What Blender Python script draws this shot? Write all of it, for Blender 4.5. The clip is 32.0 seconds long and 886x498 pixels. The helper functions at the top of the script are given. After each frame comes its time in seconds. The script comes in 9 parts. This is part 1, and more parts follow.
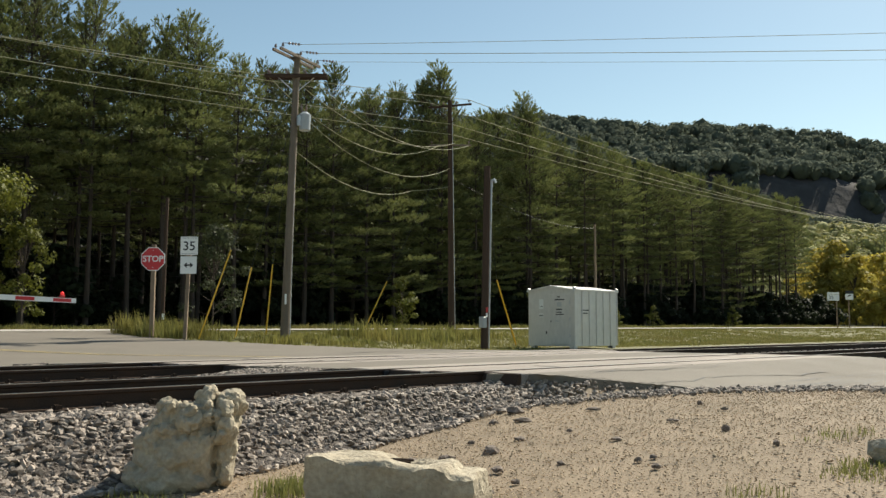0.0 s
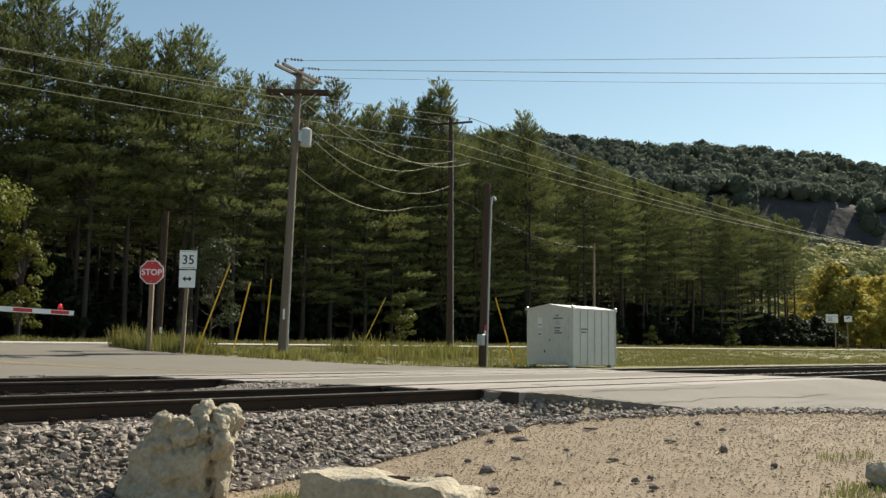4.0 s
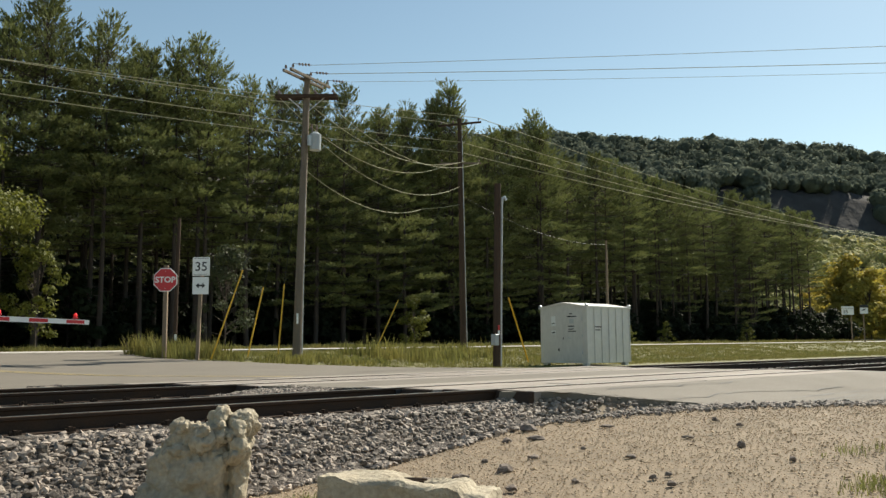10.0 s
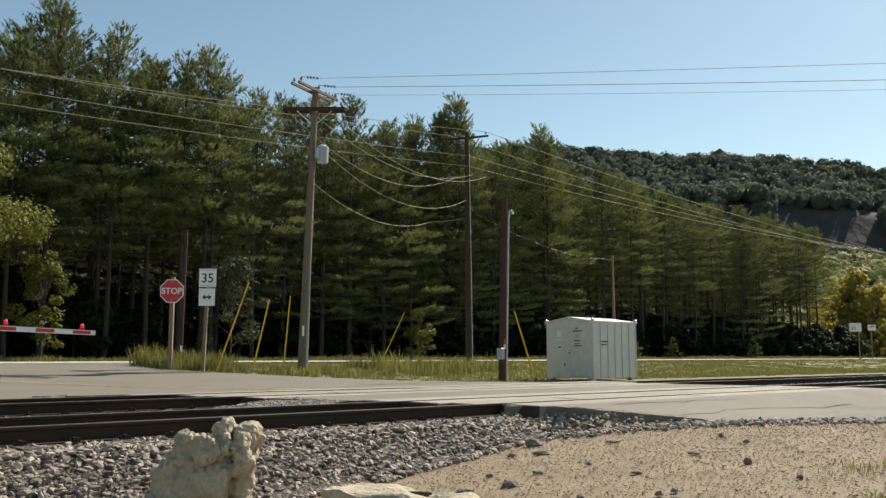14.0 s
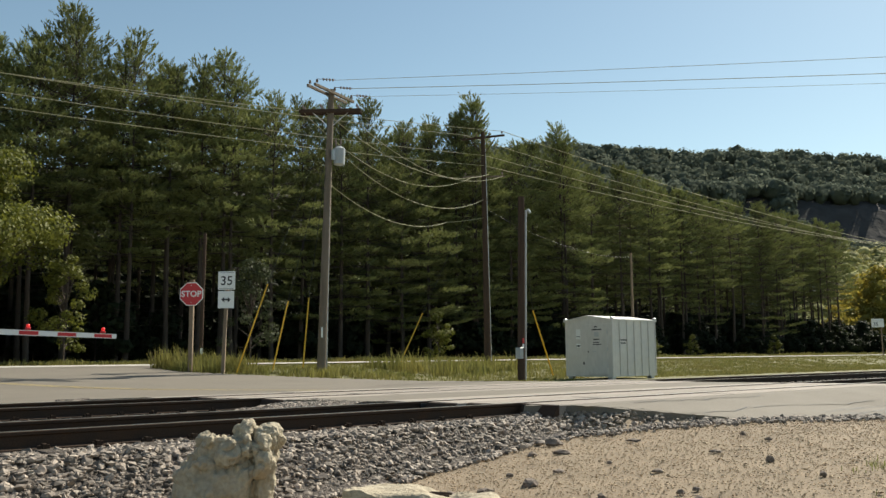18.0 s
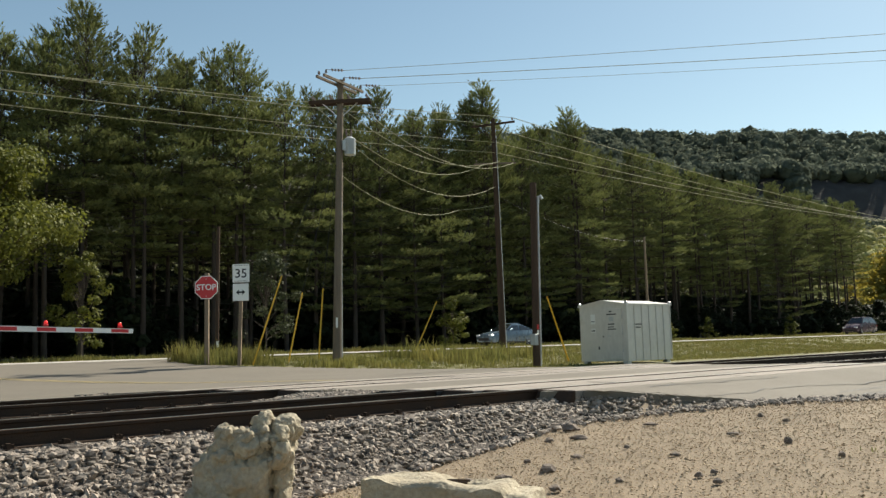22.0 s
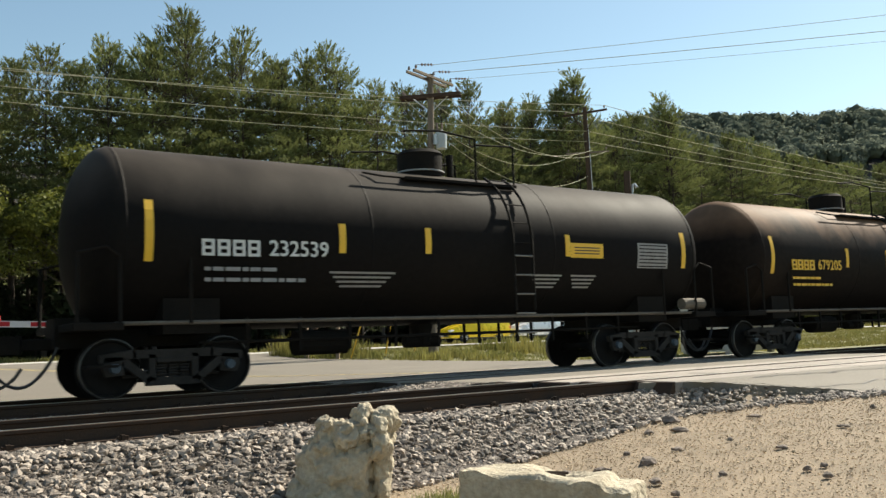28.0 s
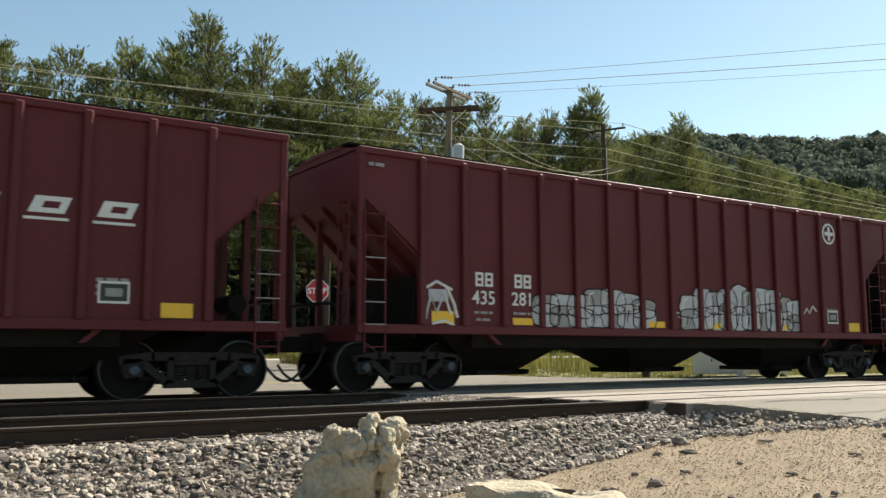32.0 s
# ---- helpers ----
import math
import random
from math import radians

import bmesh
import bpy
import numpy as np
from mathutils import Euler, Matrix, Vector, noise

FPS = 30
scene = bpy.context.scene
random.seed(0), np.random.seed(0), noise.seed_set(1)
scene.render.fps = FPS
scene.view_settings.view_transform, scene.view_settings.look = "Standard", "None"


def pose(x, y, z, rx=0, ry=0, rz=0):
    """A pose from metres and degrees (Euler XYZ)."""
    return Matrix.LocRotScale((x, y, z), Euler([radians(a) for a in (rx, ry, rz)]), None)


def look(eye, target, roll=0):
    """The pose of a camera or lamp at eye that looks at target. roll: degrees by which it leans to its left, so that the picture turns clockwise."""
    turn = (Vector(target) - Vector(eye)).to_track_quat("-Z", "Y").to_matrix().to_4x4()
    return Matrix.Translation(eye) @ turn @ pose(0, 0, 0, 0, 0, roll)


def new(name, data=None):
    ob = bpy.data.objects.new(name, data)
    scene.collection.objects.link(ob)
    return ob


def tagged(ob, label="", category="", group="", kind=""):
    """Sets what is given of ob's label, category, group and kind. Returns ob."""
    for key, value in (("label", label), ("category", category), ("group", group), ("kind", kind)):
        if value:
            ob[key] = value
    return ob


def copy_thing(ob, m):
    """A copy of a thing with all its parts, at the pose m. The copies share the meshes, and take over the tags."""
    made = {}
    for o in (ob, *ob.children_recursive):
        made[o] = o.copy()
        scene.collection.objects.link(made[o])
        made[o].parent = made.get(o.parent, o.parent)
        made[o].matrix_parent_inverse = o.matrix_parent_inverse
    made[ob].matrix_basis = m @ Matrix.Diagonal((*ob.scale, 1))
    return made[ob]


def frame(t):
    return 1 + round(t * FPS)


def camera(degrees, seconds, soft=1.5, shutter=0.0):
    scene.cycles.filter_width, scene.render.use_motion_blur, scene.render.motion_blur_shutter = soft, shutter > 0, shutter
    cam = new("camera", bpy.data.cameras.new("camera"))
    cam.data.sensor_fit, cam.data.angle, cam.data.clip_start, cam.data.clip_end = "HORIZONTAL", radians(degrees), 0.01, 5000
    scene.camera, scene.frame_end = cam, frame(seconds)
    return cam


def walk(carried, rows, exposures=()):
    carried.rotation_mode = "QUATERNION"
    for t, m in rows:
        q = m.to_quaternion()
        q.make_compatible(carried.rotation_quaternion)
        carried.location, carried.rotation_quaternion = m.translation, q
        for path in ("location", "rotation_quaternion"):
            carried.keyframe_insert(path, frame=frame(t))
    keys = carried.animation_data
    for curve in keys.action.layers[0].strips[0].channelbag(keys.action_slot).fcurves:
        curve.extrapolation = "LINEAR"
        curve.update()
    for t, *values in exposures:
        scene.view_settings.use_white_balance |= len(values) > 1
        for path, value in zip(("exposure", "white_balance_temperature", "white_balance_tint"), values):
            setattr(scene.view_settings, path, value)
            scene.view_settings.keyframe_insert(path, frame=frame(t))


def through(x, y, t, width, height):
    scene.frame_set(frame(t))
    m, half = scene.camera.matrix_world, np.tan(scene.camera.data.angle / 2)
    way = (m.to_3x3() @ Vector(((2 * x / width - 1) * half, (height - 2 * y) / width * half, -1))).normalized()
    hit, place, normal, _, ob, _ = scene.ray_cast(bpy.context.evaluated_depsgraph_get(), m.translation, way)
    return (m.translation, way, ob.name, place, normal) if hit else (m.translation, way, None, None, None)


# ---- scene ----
# All lengths in metres. X runs along the railway (away to the right), Y across it, z = 0 is the top of the rails.
EYE = (0.0, 0.0, 0.68)
cam = camera(53.5, 32.0, soft=1.45, shutter=0.06)
PATH = [
    (0, -43.800, 5.000, -0.140), (0.5, -43.868, 5.572, -0.290), (1, -43.919, 6.047, -0.456),
    (1.5, -43.750, 6.561, -0.980), (2, -43.941, 6.234, -0.805), (2.5, -44.162, 5.914, -0.896),
    (4.5, -43.673, 6.238, -0.932), (5, -43.355, 6.366, -1.040), (5.5, -43.261, 6.509, -0.903),
    (6, -43.277, 6.502, -0.750), (6.5, -43.310, 6.638, -0.691), (7, -43.360, 7.193, -0.704),
    (7.5, -42.200, 6.286, 0.403), (8, -42.672, 5.726, 1.129), (8.5, -42.758, 6.027, 0.557),
    (9, -42.919, 5.588, 0.194), (9.5, -42.955, 6.129, 0.404), (10, -43.021, 6.171, 0.397),
    (10.5, -42.569, 6.446, 0.100), (11, -42.723, 6.089, 0.160), (11.5, -42.911, 6.293, 0.104),
    (12, -42.575, 6.705, 0.114), (12.5, -42.517, 6.902, -0.097), (13, -42.750, 6.890, 0.040),
    (13.5, -42.640, 7.159, -0.134), (15.5, -42.623, 6.371, 0.341), (16, -42.081, 6.773, 0.243),
    (16.5, -41.788, 6.839, 0.326), (17, -41.895, 6.837, 0.455), (17.5, -41.736, 6.775, 0.290),
    (18, -41.448, 7.051, 0.465), (18.5, -41.342, 7.126, 0.390), (19, -40.147, 5.990, 0.848),
    (19.5, -40.171, 6.013, 1.353), (20, -40.970, 6.464, 1.446), (20.5, -40.839, 6.417, 1.460),
    (21, -40.915, 5.896, 1.396), (21.5, -40.619, 6.387, 1.522), (22, -40.472, 6.297, 1.630),
    (22.5, -40.006, 5.949, 1.318), (23, -39.744, 5.619, 1.279), (23.5, -38.501, 4.438, 1.091),
    (24, -38.200, 5.379, 1.630), (24.5, -38.127, 6.147, 1.399), (25, -36.967, 6.306, 1.637),
    (25.5, -36.533, 6.413, 1.247), (27.5, -35.001, 6.364, 1.377), (28, -34.310, 5.999, 2.172),
    (28.5, -34.509, 5.758, 1.990), (29, -34.095, 4.648, 1.029), (29.5, -33.421, 5.982, -0.012),
    (30, -33.364, 7.216, 0.970), (30.5, -33.618, 6.655, 1.017), (31, -33.332, 6.863, 0.745),
    (31.5, -33.910, 6.941, 0.476), (32, -33.617, 6.831, 0.175),
]

walk(cam, [(t, pose(*EYE, 90 + pitch, roll, yaw)) for t, yaw, pitch, roll in PATH], exposures=[(0, 0.67, 6750, 6.0), (22, 0.67, 6750, 6.0), (24, 0.73, 6750, 6.0), (27, 0.97, 6750, 6.0), (32, 1.08, 6750, 6.0)])

# ---- light ----
SUN_UP, SUN_AZ = 43.0, 6.0          # degrees; azimuth from +X towards +Y
world = bpy.data.worlds.new("sky")
scene.world = world
world.use_nodes = True
wn = world.node_tree.nodes
sky = wn.new("ShaderNodeTexSky")
sky.sky_type = "NISHITA"
sky.sun_disc = False
sky.sun_elevation = radians(SUN_UP)
sky.sun_rotation = radians(90.0 - SUN_AZ)
sky.air_density, sky.dust_density, sky.ozone_density = 1.0, 0.35, 0.25
wn["Background"].inputs[1].default_value = 0.081
tone = wn.new("ShaderNodeMix")
tone.data_type, tone.blend_type = "RGBA", "MULTIPLY"
tone.inputs["Factor"].default_value = 1.0
tone.inputs["B"].default_value = (0.95, 1.0, 0.93, 1)
world.node_tree.links.new(sky.outputs[0], tone.inputs["A"])
world.node_tree.links.new(tone.outputs["Result"], wn["Background"].inputs[0])
lamp = bpy.data.lights.new("sun", "SUN")
lamp.energy, lamp.angle, lamp.color = 5.0, radians(0.55), (1.0, 0.93, 0.82)
sun = new("sun", lamp)
ca, sa = math.cos(radians(SUN_AZ)), math.sin(radians(SUN_AZ))
ce, se = math.cos(radians(SUN_UP)), math.sin(radians(SUN_UP))
sun.matrix_world = look((40 * ca * ce, 40 * sa * ce, 40 * se), (0, 0, 0))

# ---- materials ----
def mat(name, colour, rough=0.7, metal=0.0, var=0.25, scale=3.0, fine=40.0, bump=0.15, second=None, spec=0.5, ior_coat=0.0, obrand=0.0, stretch=(1, 1, 1), glow=0.0, island=0.0, through=0.0, bumpd=0.02):
    """A surface with colour variation at two scales, a second stain colour, fine relief and uneven roughness."""
    m = bpy.data.materials.new(name)
    m.use_nodes = True
    nt = m.node_tree
    n, l = nt.nodes, nt.links
    b = n["Principled BSDF"]
    tc = n.new("ShaderNodeTexCoord")
    mp = n.new("ShaderNodeMapping")
    mp.inputs["Scale"].default_value = stretch
    l.new(tc.outputs["Object"], mp.inputs[0])
    n1 = n.new("ShaderNodeTexNoise")
    n1.inputs["Scale"].default_value, n1.inputs["Detail"].default_value = scale, 6
    n2 = n.new("ShaderNodeTexNoise")
    n2.inputs["Scale"].default_value, n2.inputs["Detail"].default_value = fine, 4
    l.new(mp.outputs[0], n1.inputs[0]), l.new(mp.outputs[0], n2.inputs[0])
    second = second or tuple(c * 0.55 for c in colour)
    ramp = n.new("ShaderNodeMapRange")
    ramp.inputs[1].default_value, ramp.inputs[2].default_value = 0.5 - 0.25, 0.5 + 0.25
    l.new(n1.outputs[0], ramp.inputs[0])
    mixw = n.new("ShaderNodeMath")
    mixw.operation = "MULTIPLY"
    mixw.inputs[1].default_value = min(1.0, var * 2)
    l.new(ramp.outputs[0], mixw.inputs[0])
    mx = n.new("ShaderNodeMix")
    mx.data_type = "RGBA"
    mx.inputs["A"].default_value, mx.inputs["B"].default_value = (*colour, 1), (*second, 1)
    l.new(mixw.outputs[0], mx.inputs["Factor"])
    hsv = n.new("ShaderNodeHueSaturation")
    val = n.new("ShaderNodeMapRange")
    val.inputs[3].default_value, val.inputs[4].default_value = 1 - var, 1 + var
    l.new(n2.outputs[0], val.inputs[0])
    l.new(mx.outputs["Result"], hsv.inputs["Color"])
    last = val.outputs[0]
    if obrand or island:
        src = n.new("ShaderNodeObjectInfo" if obrand else "ShaderNodeNewGeometry")
        rr = n.new("ShaderNodeMapRange")
        k = obrand or island
        rr.inputs[3].default_value, rr.inputs[4].default_value = 1 - k, 1 + k
        l.new(src.outputs["Random" if obrand else "Random Per Island"], rr.inputs[0])
        mul = n.new("ShaderNodeMath")
        mul.operation = "MULTIPLY"
        l.new(last, mul.inputs[0]), l.new(rr.outputs[0], mul.inputs[1])
        last = mul.outputs[0]
    l.new(last, hsv.inputs["Value"])
    l.new(hsv.outputs[0], b.inputs["Base Color"])
    b.inputs["Metallic"].default_value = metal
    b.inputs["Specular IOR Level"].default_value = spec
    rg = n.new("ShaderNodeMapRange")
    rg.inputs[3].default_value, rg.inputs[4].default_value = max(0.03, rough - 0.12), min(1, rough + 0.12)
    l.new(n1.outputs[0], rg.inputs[0])
    l.new(rg.outputs[0], b.inputs["Roughness"])
    if bump:
        bp = n.new("ShaderNodeBump")
        bp.inputs["Strength"].default_value, bp.inputs["Distance"].default_value = bump, bumpd
        l.new(n2.outputs[0], bp.inputs["Height"])
        l.new(bp.outputs[0], b.inputs["Normal"])
    if glow:
        b.inputs["Emission Color"].default_value = (*colour, 1)
        b.inputs["Emission Strength"].default_value = glow
    if through:
        tr = n.new("ShaderNodeBsdfTranslucent")
        ms = n.new("ShaderNodeMixShader")
        ms.inputs[0].default_value = through
        l.new(hsv.outputs[0], tr.inputs[0])
        l.new(b.outputs[0], ms.inputs[1]), l.new(tr.outputs[0], ms.inputs[2])
        l.new(ms.outputs[0], n["Material Output"].inputs[0])
    return m


M_SOIL = mat("grass_soil", (0.16, 0.14, 0.06), 0.95, scale=0.35, fine=9, var=0.4, second=(0.10, 0.11, 0.035), bump=0.5, bumpd=0.05)
M_GRAVEL = mat("tan_gravel", (0.255, 0.192, 0.125), 0.95, scale=1.6, fine=55, var=0.45, second=(0.18, 0.138, 0.092), bump=0.7, bumpd=0.010)
M_FARGROUND = mat("far_scrub", (0.05, 0.055, 0.022), 0.95, scale=0.05, fine=2, var=0.4, second=(0.09, 0.08, 0.03), bump=0.4)
# Near-black base: the shade under the pines is put into this colour.
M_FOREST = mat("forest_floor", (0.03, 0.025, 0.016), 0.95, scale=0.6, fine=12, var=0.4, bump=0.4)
M_BALLASTBED = mat("ballast_bed", (0.10, 0.08, 0.066), 0.95, scale=6, fine=30, var=0.5, bump=1.0, bumpd=0.05)
M_STONE = mat("ballast_stone", (0.262, 0.220, 0.182), 0.8, scale=9, fine=60, var=0.28, second=(0.145, 0.112, 0.09), island=0.65, bump=0.3)
M_PEBBLE = mat("gravel_pebbles", (0.42, 0.318, 0.21), 0.9, scale=8, fine=60, var=0.25, second=(0.32, 0.24, 0.165), island=0.28, bump=0.3)
M_DARKSTONE = mat("dark_stone", (0.20, 0.155, 0.125), 0.85, scale=12, fine=50, var=0.35, bump=0.5)
M_LIME = mat("limestone", (0.45, 0.39, 0.29), 0.92, scale=4.5, fine=26, var=0.42, second=(0.27, 0.22, 0.15), bump=0.8, bumpd=0.03)
M_ASPHALT = mat("worn_asphalt", (0.156, 0.135, 0.107), 0.9, scale=0.5, fine=70, var=0.26, second=(0.115, 0.10, 0.081), bump=0.35, bumpd=0.01)
M_HIGHWAY = mat("pale_highway", (0.42, 0.395, 0.35), 0.9, scale=0.4, fine=50, var=0.12, second=(0.36, 0.34, 0.30), bump=0.2)
M_PANEL = mat("crossing_concrete", (0.275, 0.235, 0.20), 0.88, scale=1.2, fine=40, var=0.22, second=(0.22, 0.20, 0.18), bump=0.35, obrand=0.10)
M_RUST = mat("rusty_rail", (0.032, 0.023, 0.018), 0.8, metal=0.0, scale=4, fine=50, var=0.4, second=(0.06, 0.034, 0.02), bump=0.3, spec=0.2)
M_RAILTOP = mat("polished_rail", (0.55, 0.53, 0.50), 0.32, metal=1.0, scale=6, fine=60, var=0.15, bump=0.05)
M_TIE = mat("creosote_tie", (0.075, 0.058, 0.045), 0.92, scale=3, fine=40, var=0.4, bump=0.6, stretch=(6, 1, 6))
M_POLE = mat("weathered_pole", (0.195, 0.155, 0.115), 0.95, scale=2, fine=22, var=0.35, second=(0.13, 0.10, 0.08), bump=0.6, stretch=(5, 5, 0.4))
M_POLEDARK = mat("creosote_pole", (0.080, 0.053, 0.039), 0.95, scale=2, fine=22, var=0.3, bump=0.5, stretch=(5, 5, 0.4), spec=0.15)
M_POSTWOOD = mat("treated_post", (0.26, 0.19, 0.13), 0.9, scale=3, fine=30, var=0.3, bump=0.5, stretch=(5, 5, 0.5))
M_GALV = mat("galvanised_steel", (0.52, 0.53, 0.54), 0.45, metal=0.55, scale=1.6, fine=18, var=0.12, second=(0.42, 0.43, 0.45), bump=0.06)
M_HUT = mat("hut_aluminium", (0.66, 0.63, 0.595), 0.45, metal=0.3, scale=1.6, fine=9, var=0.16, second=(0.52, 0.50, 0.475), bump=0.08, stretch=(1, 1, 0.4))
M_TUFT = mat("green_weeds", (0.20, 0.21, 0.075), 0.8, scale=2, fine=12, var=0.35, second=(0.2, 0.19, 0.05), bump=0, island=0.35, through=0.35, spec=0.2)
M_WIRE = mat("weathered_wire", (0.36, 0.34, 0.22), 0.8, var=0.1, bump=0, spec=0.2)
M_BLACKWIRE = mat("black_cable", (0.02, 0.02, 0.02), 0.6, var=0.1, bump=0)
M_GREY = mat("transformer_grey", (0.40, 0.42, 0.43), 0.45, var=0.12, bump=0.05)
M_INSUL = mat("porcelain", (0.22, 0.16, 0.13), 0.25, var=0.15, bump=0)
M_WHITE = mat("white_sign_sheet", (0.80, 0.80, 0.78), 0.45, var=0.05, scale=4, bump=0.02)
M_BLACK = mat("black_paint", (0.018, 0.018, 0.02), 0.5, var=0.15, bump=0.05)
M_SIGNRED = mat("stop_red", (0.55, 0.022, 0.03), 0.42, var=0.08, scale=4, bump=0.02)
M_YELLOW = mat("guy_yellow", (0.72, 0.42, 0.03), 0.5, var=0.12, scale=5, bump=0.05)
M_LINEYELLOW = mat("faded_yellow_line", (0.42, 0.33, 0.14), 0.9, var=0.3, scale=4, bump=0.2)
M_REDGLOW = mat("red_lamp", (0.9, 0.03, 0.03), 0.3, var=0.02, bump=0, glow=0.25)
M_NEEDLE = mat("pine_needles", (0.190, 0.203, 0.070), 0.7, scale=0.25, fine=3, var=0.3, second=(0.080, 0.105, 0.044), bump=0, obrand=0.25, island=0, through=0.30, spec=0.25)
M_BARK = mat("pine_bark", (0.066, 0.048, 0.037), 0.95, scale=2, fine=16, var=0.4, bump=0.8, stretch=(3, 3, 0.5))
M_LEAF = mat("summer_leaves", (0.15, 0.158, 0.026), 0.65, scale=0.5, fine=4, var=0.35, second=(0.085, 0.098, 0.02), bump=0, obrand=0.15, through=0.4, spec=0.3)
M_LEAFSAGE = mat("pale_leaves", (0.062, 0.075, 0.034), 0.65, scale=0.6, fine=4, var=0.3, bump=0, through=0.35, spec=0.3)
M_LEAFGOLD = mat("autumn_leaves", (0.42, 0.33, 0.06), 0.7, scale=0.12, fine=2, var=0.4, second=(0.25, 0.25, 0.07), bump=0, obrand=0.3, through=0.4, spec=0.25)
# Pale bluish green and strong translucency put the distance haze into the leaves.
M_HILL = mat("hazed_bluff_forest", (0.15, 0.17, 0.132), 0.95, scale=0.02, fine=0.9, var=0.2, second=(0.128, 0.142, 0.105), bump=0.0, island=0.08, bumpd=0.5, through=0.5, spec=0.0)
M_CLIFF = mat("bluff_rock", (0.07, 0.066, 0.068), 0.95, scale=0.03, fine=0.2, var=0.35, second=(0.045, 0.043, 0.04), bump=0.35, bumpd=2.0, spec=0.1)
M_GRASS = mat("roadside_grass", (0.155, 0.165, 0.05), 0.85, scale=0.35, fine=3, var=0.35, second=(0.24, 0.19, 0.07), bump=0, island=0.35, through=0.35, spec=0.2)
M_WEED = mat("tall_weeds", (0.15, 0.160, 0.048), 0.85, scale=0.5, fine=3, var=0.35, second=(0.27, 0.22, 0.065), bump=0, island=0.4, through=0.35, spec=0.2)

# ---- mesh helpers ----
def empty(name, m=None, **tags):
    ob = new(name)
    ob.empty_display_size = 0.3
    if m is not None:
        ob.matrix_basis = m
    return tagged(ob, **tags)


def to_mesh(name, bm, material, smooth=False, angle=None):
    me = bpy.data.meshes.new(name)
    bmesh.ops.recalc_face_normals(bm, faces=bm.faces[:]) if len(bm.faces) < 40000 else None
    bm.to_mesh(me)
    bm.free()
    me.materials.append(material)
    if smooth:
        me.polygons.foreach_set("use_smooth", [True] * len(me.polygons))
        if angle:
            me.set_sharp_from_angle(angle=radians(angle))
    return me


def part(name, bm, material, parent=None, label="", smooth=False, angle=35, m=None):
    """One mesh object out of a bmesh (or ready mesh), under its thing or part."""
    me = bm if isinstance(bm, bpy.types.Mesh) else to_mesh(name, bm, material, smooth, angle)
    ob = new(name, me)
    ob.parent = parent
    if m is not None:
        ob.matrix_basis = m
    return tagged(ob, label=label)


def raw(name, verts, faces, material, smooth=False):
    me = bpy.data.meshes.new(name)
    me.from_pydata(verts, [], faces)
    me.materials.append(material)
    if smooth:
        me.polygons.foreach_set("use_smooth", [True] * len(me.polygons))
    return me


def box(bm, x0, x1, y0, y1, z0, z1, bev=0.0):
    vs = bmesh.ops.create_cube(bm, size=1.0)["verts"]
    for v in vs:
        v.co = Vector((x0 + (v.co.x + 0.5) * (x1 - x0), y0 + (v.co.y + 0.5) * (y1 - y0), z0 + (v.co.z + 0.5) * (z1 - z0)))
    if bev:
        es = list({e for v in vs for e in v.link_edges})
        bmesh.ops.bevel(bm, geom=es, offset=bev, segments=1, affect="EDGES", profile=0.5)
    return bm


def tube(bm, p, q, r0, r1=None, seg=10, caps=True):
    """A tapered round bar from p to q."""
    p, q = Vector(p), Vector(q)
    r1 = r0 if r1 is None else r1
    d = (q - p).normalized()
    a = d.orthogonal().normalized()
    b = d.cross(a)
    r = [[bm.verts.new(c + (a * math.cos(2 * math.pi * i / seg) + b * math.sin(2 * math.pi * i / seg)) * rad) for i in range(seg)] for c, rad in ((p, r0), (q, r1))]
    for i in range(seg):
        bm.faces.new((r[0][i], r[0][(i + 1) % seg], r[1][(i + 1) % seg], r[1][i]))
    if caps:
        bm.faces.new(r[0][::-1]), bm.faces.new(r[1])
    return bm


def pipe(bm, pts, r, seg=6):
    """A bent round bar through points."""
    pts = [Vector(p) for p in pts]
    rings = []
    for i, p in enumerate(pts):
        d = ((pts[min(i + 1, len(pts) - 1)] - pts[max(i - 1, 0)])).normalized()
        a = d.cross(Vector((0.13, 0.31, 0.94))).normalized()
        b = d.cross(a)
        rings.append([bm.verts.new(p + (a * math.cos(2 * math.pi * k / seg) + b * math.sin(2 * math.pi * k / seg)) * r) for k in range(seg)])
    for s, e in zip(rings, rings[1:]):
        for k in range(seg):
            bm.faces.new((s[k], s[(k + 1) % seg], e[(k + 1) % seg], e[k]))
    bm.faces.new(rings[0][::-1]), bm.faces.new(rings[-1])
    return bm


def prism(bm, outline, axis, a, b):
    """An outline (2D points) pushed out from a to b along the axis 'x', 'y' or 'z'."""
    def at(u, v, w):
        return {"x": (w, u, v), "y": (u, w, v), "z": (u, v, w)}[axis]
    r = [[bm.verts.new(at(u, v, w)) for u, v in outline] for w in (a, b)]
    n = len(outline)
    for i in range(n):
        bm.faces.new((r[0][i], r[0][(i + 1) % n], r[1][(i + 1) % n], r[1][i]))
    bm.faces.new(r[0][::-1]), bm.faces.new(r[1])
    return bm


